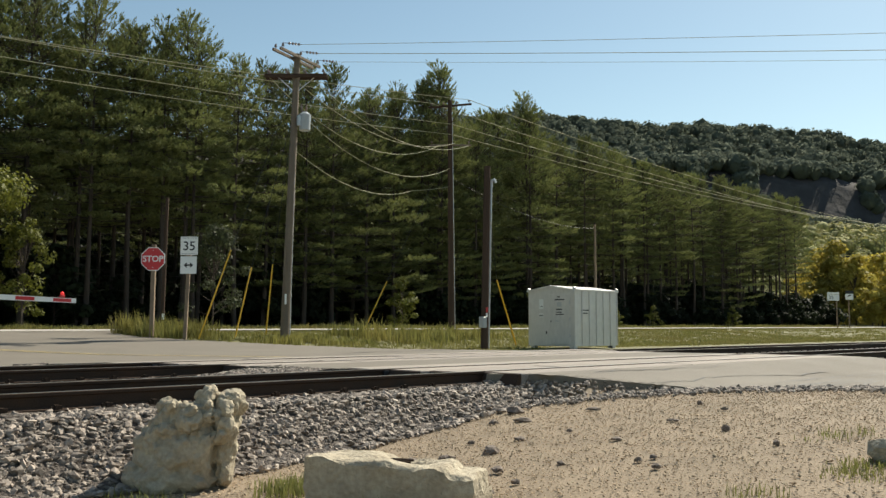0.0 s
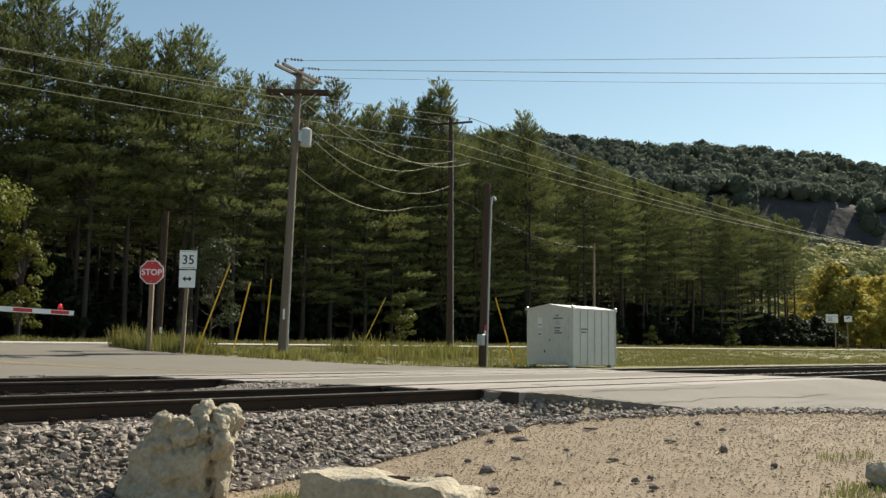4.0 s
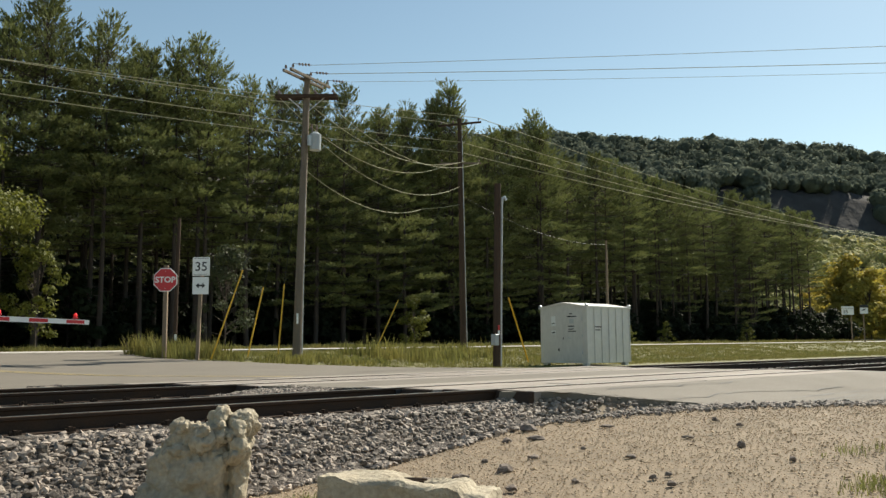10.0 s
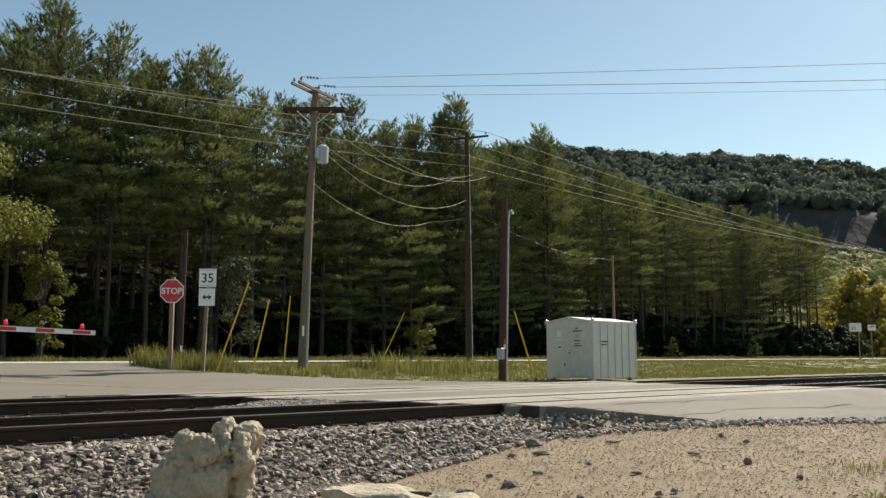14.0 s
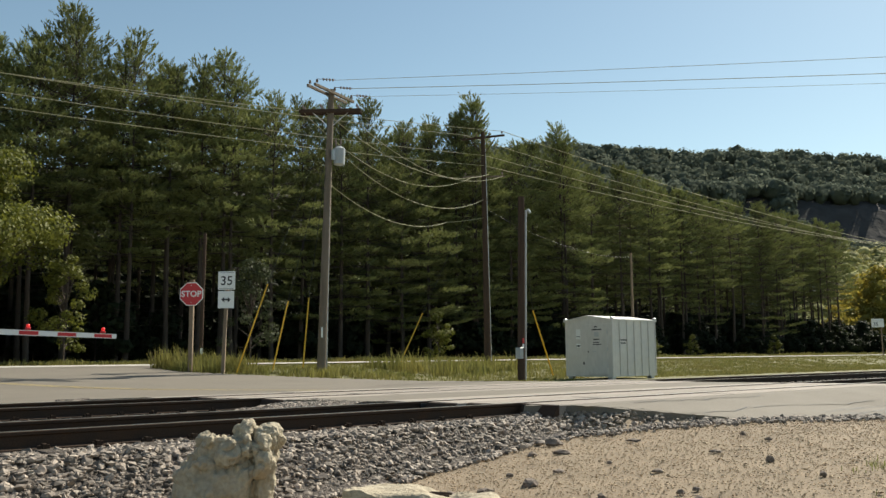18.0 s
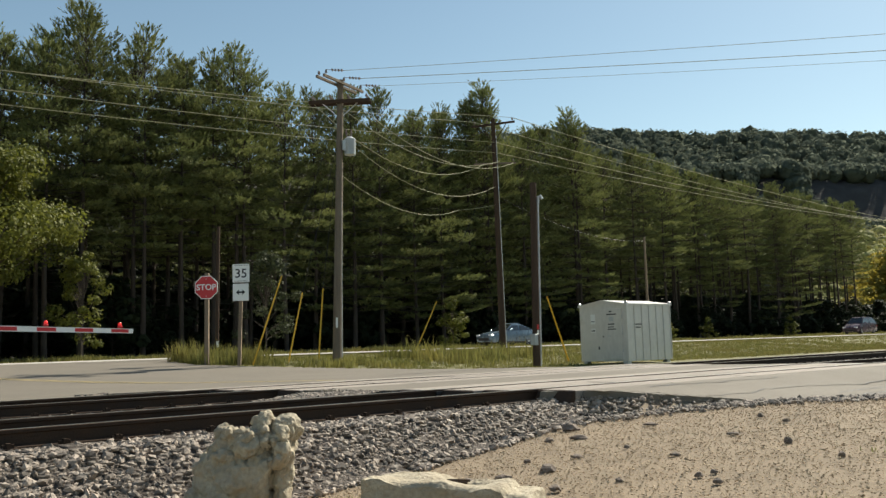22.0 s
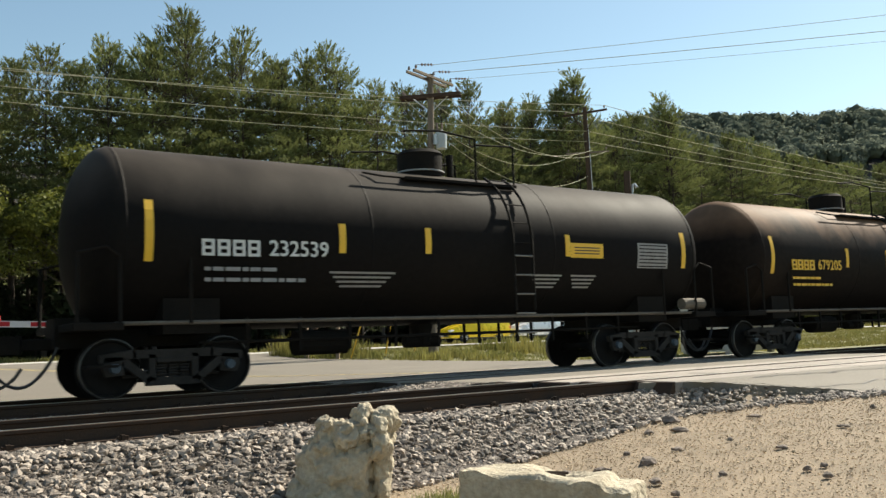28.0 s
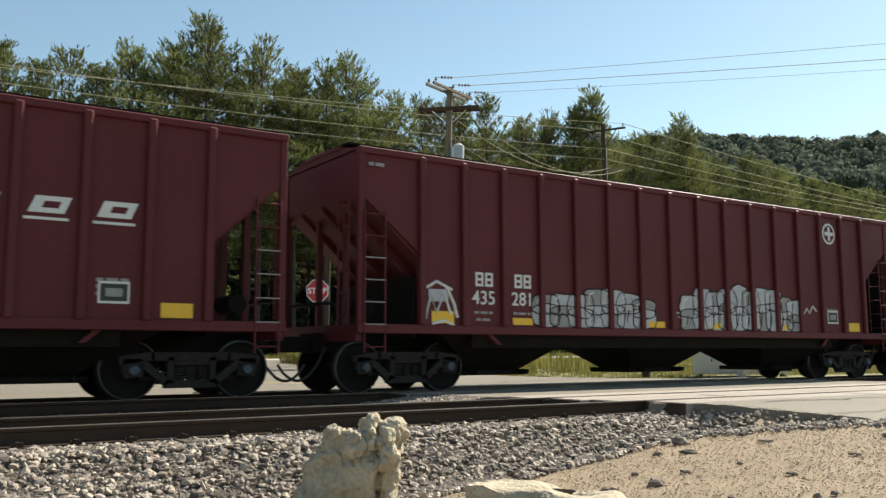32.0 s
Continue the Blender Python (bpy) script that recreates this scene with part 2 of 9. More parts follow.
def words(name, text, size, material, parent, m, label="", depth=0.004, bold=0.0, align="CENTER"):
    """Raised lettering with the built-in font, turned into a mesh. Reads along local x, upright along local y."""
    cu = bpy.data.curves.new(name, "FONT")
    cu.body, cu.size, cu.extrude, cu.offset, cu.align_x, cu.align_y = text, size, depth, bold, align, "CENTER"
    cu.resolution_u = 3
    ob = bpy.data.objects.new(name, cu)
    me = bpy.data.meshes.new_from_object(ob)
    bpy.data.objects.remove(ob)
    me.materials.append(material)
    return part(name, me, material, parent, label, m=m)


B = bmesh.new
rnd = random.Random(7)


def smooth(a, b, x):
    t = min(1.0, max(0.0, (x - a) / (b - a)))
    return t * t * (3 - 2 * t)


# ---- the lie of the land ----
def gz(x, y):
    """Height of the ground at a place."""
    near = -0.76 + 0.52 * smooth(3.5, 12.5, x + 0.25 * (7 - y))
    bed = -0.22
    if y < 12:
        ballast = bed - max(0.0, 8.55 - y) * 0.58
        z = max(near, ballast)
    elif y < 16.2:
        z = bed
    else:
        z = bed + 0.10 * smooth(16.2, 17.6, y) + 0.55 * smooth(22.0, 35.5, y) + 0.0020 * min(150, max(-40, x - 17)) * smooth(24, 36, y)
    if 6.0 < y < 9.05 and x < road_left(y) + 0.4:
        z = max(z, min(-0.12, -0.27 + 0.20 * smooth(6.6, 8.45, y)) - 0.42 * max(0.0, road_left(y) - x))
    if y > 47:
        z += 0.15 * smooth(47, 52, y)
    if x > 150 or y > 80:
        z += 0.0
    return z


def sheet(name, x0, x1, nx, y0, y1, ny, material, lift=0.0, inside=None, zf=None, rough_amp=0.0):
    """A piece of ground that follows the land."""
    xs, ys = np.linspace(x0, x1, nx + 1), np.linspace(y0, y1, ny + 1)
    f = zf or gz
    vs = [(float(x), float(y), f(x, y) + lift + (rough_amp * noise.noise(Vector((x * 1.3, y * 1.3, 0))) if rough_amp else 0)) for y in ys for x in xs]
    fs = []
    for j in range(ny):
        for i in range(nx):
            cx, cy = (xs[i] + xs[i + 1]) / 2, (ys[j] + ys[j + 1]) / 2
            if inside is None or inside(cx, cy):
                a = j * (nx + 1) + i
                fs.append((a, a + 1, a + nx + 2, a + nx + 1))
    return raw(name, vs, fs, material, True)
# ---- ground, road, highway ----
def road_right(y):
    """X of the side road's right edge at Y."""
    pts = [(-30, 30), (0, 25), (9, 21.6), (14, 20.6), (17.6, 22.0), (20.6, 20.8), (25, 18.2), (28.5, 15.2), (30.5, 14.0), (33, 14.2), (35.5, 16.5), (36.5, 22.0)]
    return float(np.interp(y, [p[0] for p in pts], [p[1] for p in pts]))


def road_left(y):
    pts = [(-30, 21), (0, 15.6), (5.2, 14.2), (7.9, 10.4), (9.2, 9.5), (15.6, 7.3), (17.2, 4.2), (18.2, -6.0), (24, -9.0), (36.5, -14.0)]
    return float(np.interp(y, [p[0] for p in pts], [p[1] for p in pts]))


def on_road(x, y):
    return road_left(y) < x < road_right(y)


HW0, HW1 = 36.0, 45.5
ground = part("ground", sheet("ground", -60, 170, 230, -30, 110, 140, M_SOIL, -0.02, zf=lambda x, y: gz(x, y) - (0.3 if y < 17.5 and -11 < x < 39 else 0.0)), M_SOIL)
tagged(ground, "grassy verge and dry soil beside the railway", "ground", kind="structure")
vs = [(-3000, -3000, -1.2), (4000, -3000, -1.2), (4000, 4000, -1.2), (-3000, 4000, -1.2)]
plain = part("ground_far", raw("ground_far", vs, [(0, 1, 2, 3)], M_FARGROUND), M_FARGROUND)
tagged(plain, "flat river plain reaching the horizon", "ground", kind="structure")
lot = part("gravel_lot", sheet("gravel_lot", -12, 40, 260, -14, 9.2, 116, M_GRAVEL, -0.014, lambda x, y: not on_road(x, y) or y > 8.0, rough_amp=0.012), M_GRAVEL)
tagged(lot, "pale tan limestone gravel lot beside the railway", "gravel ground", kind="structure")
bed = part("ballast_bed", sheet("ballast_bed", -60, 170, 460, 6.6, 16.6, 40, M_BALLASTBED, 0.012, lambda x, y: gz(x, y) <= -0.22 - max(0, 8.55 - y) * 0.58 + 0.01 and not (8.6 < y < 16.2 and on_road(x, y))), M_BALLASTBED)
tagged(bed, "grey crushed stone track bed", "ballast", kind="structure")


def road_z(x, y):
    a = smooth(6.6, 8.45, y) * (1 - smooth(15.9, 17.8, y))
    return max(gz(x, y), -0.24 + 0.20 * a if 7 < y < 17.8 else -9)


road = part("road", sheet("road", -16, 32, 192, -30, 36.6, 333, M_ASPHALT, 0.02, lambda x, y: on_road(x, y) and not 8.52 < y < 16.0, zf=road_z), M_ASPHALT)
sk, sf = [], []
for i in range(61):
    y = 4.2 + 4.85 * i / 60
    for dx, dz in ((0.14, 0.018), (-0.02, 0.012), (-0.10, -0.30)):
        x = road_left(y) + dx
        sk.append((x, y, road_z(road_left(y) + 0.1, y) + dz))
    if i:
        for k in (0, 1):
            sf.append((3 * i - 3 + k, 3 * i - 2 + k, 3 * i + 1 + k, 3 * i + k))
tagged(part("road_shoulder", raw("road_shoulder", sk, sf, M_ASPHALT), M_ASPHALT), "broken asphalt edge of the side road", "road edge", kind="structure")
tagged(road, "worn grey asphalt side road over the railway", "road", kind="structure")
hw = part("highway", sheet("highway", -400, 600, 250, HW0, HW1, 8, M_HIGHWAY, 0.03), M_HIGHWAY)
tagged(hw, "pale sun-bleached two-lane highway", "road", kind="structure")
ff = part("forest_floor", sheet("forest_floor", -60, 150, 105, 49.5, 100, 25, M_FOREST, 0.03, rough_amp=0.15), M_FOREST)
tagged(ff, "needle-covered wood floor, near black to hold the pines' shade", "forest floor", kind="structure")

# centre line of the side road and edge lines of the highway
for nm, mtl, y0, y1, w, off in (("centre_line", M_LINEYELLOW, 18.2, 34.0, 0.12, 0.0), ("centre_line", M_LINEYELLOW, 18.2, 34.0, 0.12, 0.3)):
    vs, fs = [], []
    for i in range(41):
        y = y0 + (y1 - y0) * i / 40
        x = 12.6 - 0.62 * (y - 18) + off
        for s in (-w / 2, w / 2):
            vs.append((x + s, y, road_z(x, y) + 0.026))
        if i:
            fs.append((2 * i - 2, 2 * i - 1, 2 * i + 1, 2 * i))
    tagged(part(nm, raw(nm, vs, fs, mtl), mtl), "faded yellow painted centre line", "road marking", kind="structure")

# ---- tracks ----
NEAR_RAIL, GAUGE, SPACING = 9.29, 1.505, 4.67
RAIL_PROFILE = [(-0.075, -0.185), (0.075, -0.185), (0.075, -0.172), (0.012, -0.15), (0.010, -0.05), (0.037, -0.035), (0.037, -0.006), (0.03, 0.0), (-0.03, 0.0), (-0.037, -0.006), (-0.037, -0.035), (-0.010, -0.05), (-0.012, -0.15), (-0.075, -0.172)]


def rail(y):
    th = empty("rail", label="rusty steel rail with a worn bright running surface", category="rail", group="rails of the two tracks")
    bm = prism(B(), [(y + u, v) for u, v in RAIL_PROFILE], "x", -120, 700)
    part("rail_web", bm, M_RUST, th)
    bm = box(B(), -120, 700, y - 0.024, y + 0.024, 0.0005, 0.003)
    part("running_surface", bm, M_RAILTOP, th, "polished steel running surface")
    return th


for k, y in enumerate((NEAR_RAIL, NEAR_RAIL + GAUGE, NEAR_RAIL + SPACING, NEAR_RAIL + SPACING + GAUGE)):
    rail(y)

# ---- loose stone ----
ICO_V = []
_p = (1 + 5 ** 0.5) / 2
for a, b in ((-1, _p), (1, _p), (-1, -_p), (1, -_p)):
    ICO_V += [(a, b, 0)]
for a, b in ((-1, _p), (1, _p), (-1, -_p), (1, -_p)):
    ICO_V += [(0, a, b)]
for a, b in ((_p, -1), (_p, 1), (-_p, -1), (-_p, 1)):
    ICO_V += [(a, 0, b)]
ICO_V = np.array(ICO_V, float) / (1 + _p * _p) ** 0.5
_d = np.linalg.norm(ICO_V[:, None] - ICO_V[None], axis=2)
ICO_F = [(i, j, k) for i in range(12) for j in range(i + 1, 12) for k in range(j + 1, 12) if max(_d[i, j], _d[j, k], _d[i, k]) < 1.1]
ICO_F = np.array([f if np.dot(np.cross(ICO_V[f[1]] - ICO_V[f[0]], ICO_V[f[2]] - ICO_V[f[0]]), ICO_V[f[0]]) > 0 else (f[0], f[2], f[1]) for f in ICO_F])


def many_mesh(name, verts, faces, material):
    """A mesh out of numpy arrays of triangles."""
    me = bpy.data.meshes.new(name)
    me.vertices.add(len(verts))
    me.vertices.foreach_set("co", np.asarray(verts, np.float32).ravel())
    n = len(faces)
    me.loops.add(n * 3)
    me.polygons.add(n)
    me.loops.foreach_set("vertex_index", np.asarray(faces, np.int32).ravel())
    me.polygons.foreach_set("loop_start", np.arange(0, n * 3, 3, dtype=np.int32))
    me.polygons.foreach_set("use_smooth", np.zeros(n, bool))
    me.update(calc_edges=True)
    me.materials.append(material)
    return me


OCT_V = np.array([(1, 0, 0), (-1, 0, 0), (0, 1, 0), (0, -1, 0), (0, 0, 1), (0, 0, -1)], float)
OCT_F = np.array([(0, 2, 4), (2, 1, 4), (1, 3, 4), (3, 0, 4), (2, 0, 5), (1, 2, 5), (3, 1, 5), (0, 3, 5)])


def stones(name, places, material, flat=0.7, seed=1, rugged=0.28, small=False):
    """Angular broken stones: places is an array of x, y, z, size."""
    g = np.random.RandomState(seed)
    n = len(places)
    base, tri = (OCT_V, OCT_F) if small else (ICO_V, ICO_F)
    nv = len(base)
    v = base[None] * (1 + rugged * g.uniform(-1, 1, (n, nv, 1)))
    v = v * g.uniform(0.55, 1.35, (n, 1, 3)) * np.array([1, 1, flat])
    ang = g.uniform(0, 2 * np.pi, n)
    tilt = g.uniform(-0.6, 0.6, n)
    c, s = np.cos(tilt)[:, None], np.sin(tilt)[:, None]
    v = np.stack([v[..., 0], v[..., 1] * c - v[..., 2] * s, v[..., 1] * s + v[..., 2] * c], 2)
    c, s = np.cos(ang)[:, None], np.sin(ang)[:, None]
    v = np.stack([v[..., 0] * c - v[..., 1] * s, v[..., 0] * s + v[..., 1] * c, v[..., 2]], 2)
    v = v * places[:, None, 3:4] + places[:, None, :3]
    f = tri[None] + (np.arange(n) * nv)[:, None, None]
    return many_mesh(name, v.reshape(-1, 3), f.reshape(-1, 3), material)


def scatter(n, x0, x1, y0, y1, s0, s1, keep, seed, lift=0.2, near=None):
    g = np.random.RandomState(seed)
    out = []
    for x, y, s in zip(g.uniform(x0, x1, n), g.uniform(y0, y1, n), g.uniform(0, 1, n)):
        if near and g.uniform() > near(x, y):
            continue
        if keep(x, y):
            size = s0 + (s1 - s0) * s * s
            out.append((x, y, gz(x, y) + size * lift, size))
    return np.array(out)


def on_ballast(x, y):
    return gz(x, y) <= -0.22 - max(0, 8.55 - y) * 0.58 + 0.02 and not (8.2 < y < 16.4 and on_road(x, y))


pl = np.concatenate([
    scatter(27000, -1.5, 13.5, 6.4, 9.2, 0.024, 0.052, lambda x, y: on_ballast(x, y + 0.12 + 0.12 * noise.noise(Vector((x * 2, y * 2, 0)))), 3, 0.35),
    scatter(4500, 13, 60, 7.6, 9.2, 0.03, 0.055, on_ballast, 4, 0.35),
    scatter(5200, -3, 12, 9.4, 10.7, 0.025, 0.048, on_ballast, 5, 0.1),
    scatter(7600, -3, 12, 10.9, 13.9, 0.025, 0.05, on_ballast, 6, 0.35),
    scatter(3000, -3, 12, 14.05, 17.0, 0.03, 0.05, on_ballast, 7, 0.2),
    scatter(5000, 18, 90, 9.3, 16.6, 0.035, 0.055, on_ballast, 8, 0.2)])
ballast = part("ballast_stones", stones("ballast_stones", pl, M_STONE, 0.66, 11, 0.44), M_STONE)
tagged(ballast, "grey and pinkish crushed stone ballast", "ballast", kind="stuff")


def road_edge(x, y):
    """Nearness to the broken edge of the side road on the camera's side."""
    d = min(abs(x - road_left(y)) * 0.62, abs(x - road_left(y)))
    return math.exp(-((d - 0.25) / 0.35) ** 2) if x < road_left(y) + 0.1 else 0.0


pl = scatter(24000, 8.0, 16.5, 3.5, 9.05, 0.022, 0.05, lambda x, y: not on_road(x, y), 9, 0.3, road_edge)
edge = part("road_edge_stones", stones("road_edge_stones", pl, M_STONE, 0.75, 12), M_STONE)
tagged(edge, "grey crushed stone along the broken road edge", "ballast", kind="stuff")
on_lot = lambda x, y: not on_road(x, y) and not on_ballast(x, y)
pl = np.concatenate([scatter(46000, 3.5, 14, 2.0, 8.6, 0.006, 0.015, on_lot, 21, 0.2), scatter(1100, 3.5, 16, 2.0, 8.4, 0.012, 0.024, on_lot, 22, 0.2)])
peb = part("gravel_pebbles", stones("gravel_pebbles", pl, M_PEBBLE, 0.58, 13, 0.3, True), M_PEBBLE)
tagged(peb, "loose tan limestone chips on the lot", "gravel", kind="stuff")


def lone_stone(x, y, sx, sy, sz, seed, material=M_DARKSTONE, label="dark broken stone lying on the gravel", rz=0):
    bm = B()
    bmesh.ops.create_icosphere(bm, subdivisions=2, radius=1.0)
    for v in bm.verts:
        d = 1 + 0.45 * noise.noise(v.co * 1.3 + Vector((seed * 3.1, 0, 0))) + 0.14 * noise.noise(v.co * 4 + Vector((0, seed, 0)))
        v.co = Vector((v.co.x * sx * d, v.co.y * sy * d, max(-0.35, v.co.z) * sz * d))
    ob = part("stone", bm, material, None, m=pose(x, y, gz(x, y) + sz * 0.25, 0, 0, rz))
    return tagged(ob, label, "stone", "stones on the gravel lot")


for i, (x, y, sx, sy, sz) in enumerate(((8.26, 7.18, .17, .10, .06), (7.3, 6.4, .10, .07, .045), (10.2, 5.9, .055, .05, .06), (8.61, 4.69, .07, .06, .07), (6.92, 4.64, .06, .05, .05), (9.31, 6.91, .13, .08, .04), (6.61, 6.18, .13, .10, .08), (7.7, 5.43, .09, .06, .04), (5.97, 5.51, .08, .07, .06), (6.1, 6.3, .12, .09, .08), (5.75, 6.45, .14, .10, .09), (5.5, 6.6, .12, .09, .08), (5.2, 6.75, .11, .09, .07), (7.1, 4.6, .05, .05, .04), (6.75, 4.35, .06, .05, .05), (8.75, 7.75, .16, .14, .10), (8.0, 7.45, .09, .08, .06), (9.9, 5.4, .06, .05, .04), (7.9, 6.2, .05, .04, .04), (6.5, 5.2, .05, .05, .04), (8.9, 5.5, .1, .05, .035), (5.5, 5.35, .07, .06, .05), (5.7, 5.05, .06, .05, .05), (5.3, 5.0, .08, .06, .06), (8.1, 3.9, .05, .05, .05), (6.9, 6.75, .06, .05, .05))):
    lone_stone(x, y, sx * 0.68, sy * 0.68, sz * 0.68, i, rz=-40 + 25 * math.sin(i * 2.1))


def blob(bm, c, r, seed, sub=4, amp=0.16, freq=2.2):
    made = bmesh.ops.create_icosphere(bm, subdivisions=sub, radius=1.0)["verts"]
    off = Vector((seed * 5.3, seed * 2.7, 0))
    for v in made:
        p = v.co.copy()
        w = Vector((c[0] + p.x * r[0], c[1] + p.y * r[1], c[2] + p.z * r[2]))
        ridge = 1 - abs(noise.noise(w * freq * 3 + off))
        d = 1 + amp * noise.noise(p * freq + off) + amp * 0.45 * (ridge * ridge - 0.5) + 0.05 * noise.noise(w * 16) + 0.025 * noise.noise(w * 38)
        v.co = Vector((c[0] + p.x * r[0] * d, c[1] + p.y * r[1] * d, c[2] + p.z * r[2] * d))
    return bm


bm = B()
ROCK = (((-.06, .04, .27), (.37, .31, .33), 5), ((-.10, .02, .10), (.41, .33, .20), 5), ((-.01, .05, .50), (.27, .23, .20), 5),
        ((-.37, .02, .10), (.14, .22, .17), 4), ((-.17, .03, .71), (.075, .08, .055), 4), ((.04, .0, .68), (.095, .11, .085), 4),
        ((-.07, -.05, .60), (.13, .12, .10), 4), ((.20, .05, .77), (.115, .12, .095), 4), ((.20, .0, .55), (.12, .15, .16), 4),
        ((.415, .04, .72), (.10, .11, .125), 4), ((.395, .03, .50), (.10, .14, .24), 5), ((.37, .03, .24), (.075, .15, .26), 4),
        ((.17, -.10, .30), (.13, .14, .24), 4), ((.10, .0, .08), (.22, .26, .14), 4))
for i, (c, r, sub) in enumerate(ROCK):
    blob(bm, c, r, i + 1, sub)
rb = random.Random(2)
for i in range(30):
    u, w = rb.uniform(-0.32, 0.44), rb.uniform(0.42, 0.78)
    if w < 0.78 - 1.7 * max(0.0, -0.06 - u):
        q = rb.uniform(0.045, 0.075)
        blob(bm, (u, rb.uniform(-0.20, -0.06) + 0.25 * max(0.0, w - 0.6), w * 0.92), (q * 1.1, q, q), 40 + i, 3)
raw_rock = part("boulder", bm, M_LIME)
fuse = raw_rock.modifiers.new("fuse", "REMESH")
fuse.mode, fuse.voxel_size = "VOXEL", 0.0115
me = bpy.data.meshes.new_from_object(raw_rock.evaluated_get(bpy.context.evaluated_depsgraph_get()))
bpy.data.objects.remove(raw_rock)
bm = B()
bm.from_mesh(me)
bm.normal_update()
for v in bm.verts:
    p = v.co
    pit = noise.noise(p * 9)
    ridge = 1 - abs(noise.noise(p * 6.5 + Vector((1, 7, 2)))) * 2
    k = 0.045 * noise.noise(p * 4.5 + Vector((3, 1, 0))) + 0.030 * ridge - 0.050 * max(0, pit) ** 0.6 + 0.022 * noise.noise(p * 18) + 0.012 * noise.noise(p * 40)
    k = 0.004 + k * 1.15 * (0.30 + 0.60 * smooth(0.30, 0.55, p.z)) - 0.035 * math.exp(-((p.x - 0.305 + 0.015 * math.sin(p.z * 9)) / 0.02) ** 2) * smooth(0.12, 0.3, p.z) * (1 if p.y < 0.1 else 0)
    v.co = p + v.normal * k
rock = part("boulder", bm, M_LIME, None, smooth=True, angle=32, m=pose(3.86, 7.38, gz(3.86, 7.38), 0, 0, -43.8))
tagged(rock, "pitted cream limestone boulder with knobbly top", "boulder")

# the long block lying in front
SL = math.hypot(0.70, 1.25)
bm = B()
bmesh.ops.create_cube(bm, size=1.0)
for v in bm.verts:
    v.co = Vector((v.co.x * (SL - 0.10), v.co.y * 0.46, (v.co.z + 0.5) * 0.43))
bmesh.ops.subdivide_edges(bm, edges=bm.edges[:], cuts=28, use_grid_fill=True)
for v in bm.verts:
    p = v.co.copy()
    e = min(abs(abs(p.x) - (SL - .10) / 2), abs(abs(p.y) - .23)) if p.z > 0.41 else 1
    drop = 0.035 * smooth(0.05, 0.0, e) * (0.6 + noise.noise(p * 6))
    dent = 0.07 * math.exp(-((p.x - 0.05) / 0.16) ** 2 - ((p.y - 0.1) / 0.10) ** 2) if p.z > 0.4 else 0
    step = 0.06 * smooth(0.42, 0.50, p.x) if p.z > 0.25 else 0
    n3 = Vector((noise.noise(p * 3), noise.noise(p * 3 + Vector((9, 0, 0))), noise.noise(p * 3 + Vector((0, 9, 0)))))
    n9 = Vector((noise.noise(p * 14), noise.noise(p * 14 + Vector((9, 0, 0))), noise.noise(p * 14 + Vector((0, 9, 0)))))
    v.co = p + n3 * 0.035 + n9 * 0.012 - Vector((0, 0, drop + dent + step + 0.03 * p.x))
slab = part("stone_block", bm, M_LIME, None, smooth=True, angle=40, m=pose(4.53, 5.22, -0.77, 0, 0, math.degrees(math.atan2(-1.25, 0.70))))
tagged(slab, "long rough-hewn cream limestone block on the gravel", "stone block")
for i, (dx, dy) in enumerate(((0.02, 0.05), (0.08, 0.09))):
    bm = B()
    pipe(bm, [(-0.11, 0, 0.012), (-0.03, 0.012, 0.02), (0.05, 0.0, 0.016), (0.12, -0.015, 0.012)], 0.011, 6)
    st = part("bark_scrap", bm, M_RUST, None, m=pose(4.53 + dx, 5.22 + dy, -0.385, 0, 0, -50 + 14 * i))
    tagged(st, "rusty brown scrap lying in the block's hollow", "scrap", "scraps on the block")
big = lone_stone(7.9, 2.75, .26, .2, .15, 41, M_LIME, "weathered pale boulder half hidden by weeds")


# ---- grasses ----
def blades(name, places, material, seed=1, per=9, spread=0.12):
    """Tufts of bent blades: places is x, y, z, height, width."""
    g = np.random.RandomState(seed)
    p = np.repeat(places, per, axis=0)
    n = len(p)
    a = g.uniform(0, 2 * np.pi, n)
    r = g.uniform(0, 1, n) ** 0.7 * spread * (0.4 + p[:, 3])
    base = p[:, :3] + np.stack([np.cos(a) * r, np.sin(a) * r, 0 * r], 1)
    h = p[:, 3] * g.uniform(0.55, 1.15, n)
    lean = g.uniform(0.05, 0.55, n) * h
    b = g.uniform(0, 2 * np.pi, n)
    side = np.stack([-np.sin(b), np.cos(b), 0 * b], 1) * (p[:, 4:5] * 0.5)
    out = np.stack([np.cos(b), np.sin(b), 0 * b], 1)
    mid = base + out * (lean * 0.35)[:, None] + np.array([0, 0, 1]) * (h * 0.6)[:, None]
    tip = base + out * lean[:, None] + np.array([0, 0, 1]) * h[:, None]
    v = np.stack([base - side, base + side, mid + side * 0.8, mid - side * 0.8, tip], 1).reshape(-1, 3)
    k = (np.arange(n) * 5)[:, None]
    f = np.concatenate([k + np.array([[0, 1, 2]]), k + np.array([[0, 2, 3]]), k + np.array([[3, 2, 4]])], 0)
    return many_mesh(name, v, f, material)


g = np.random.RandomState(5)


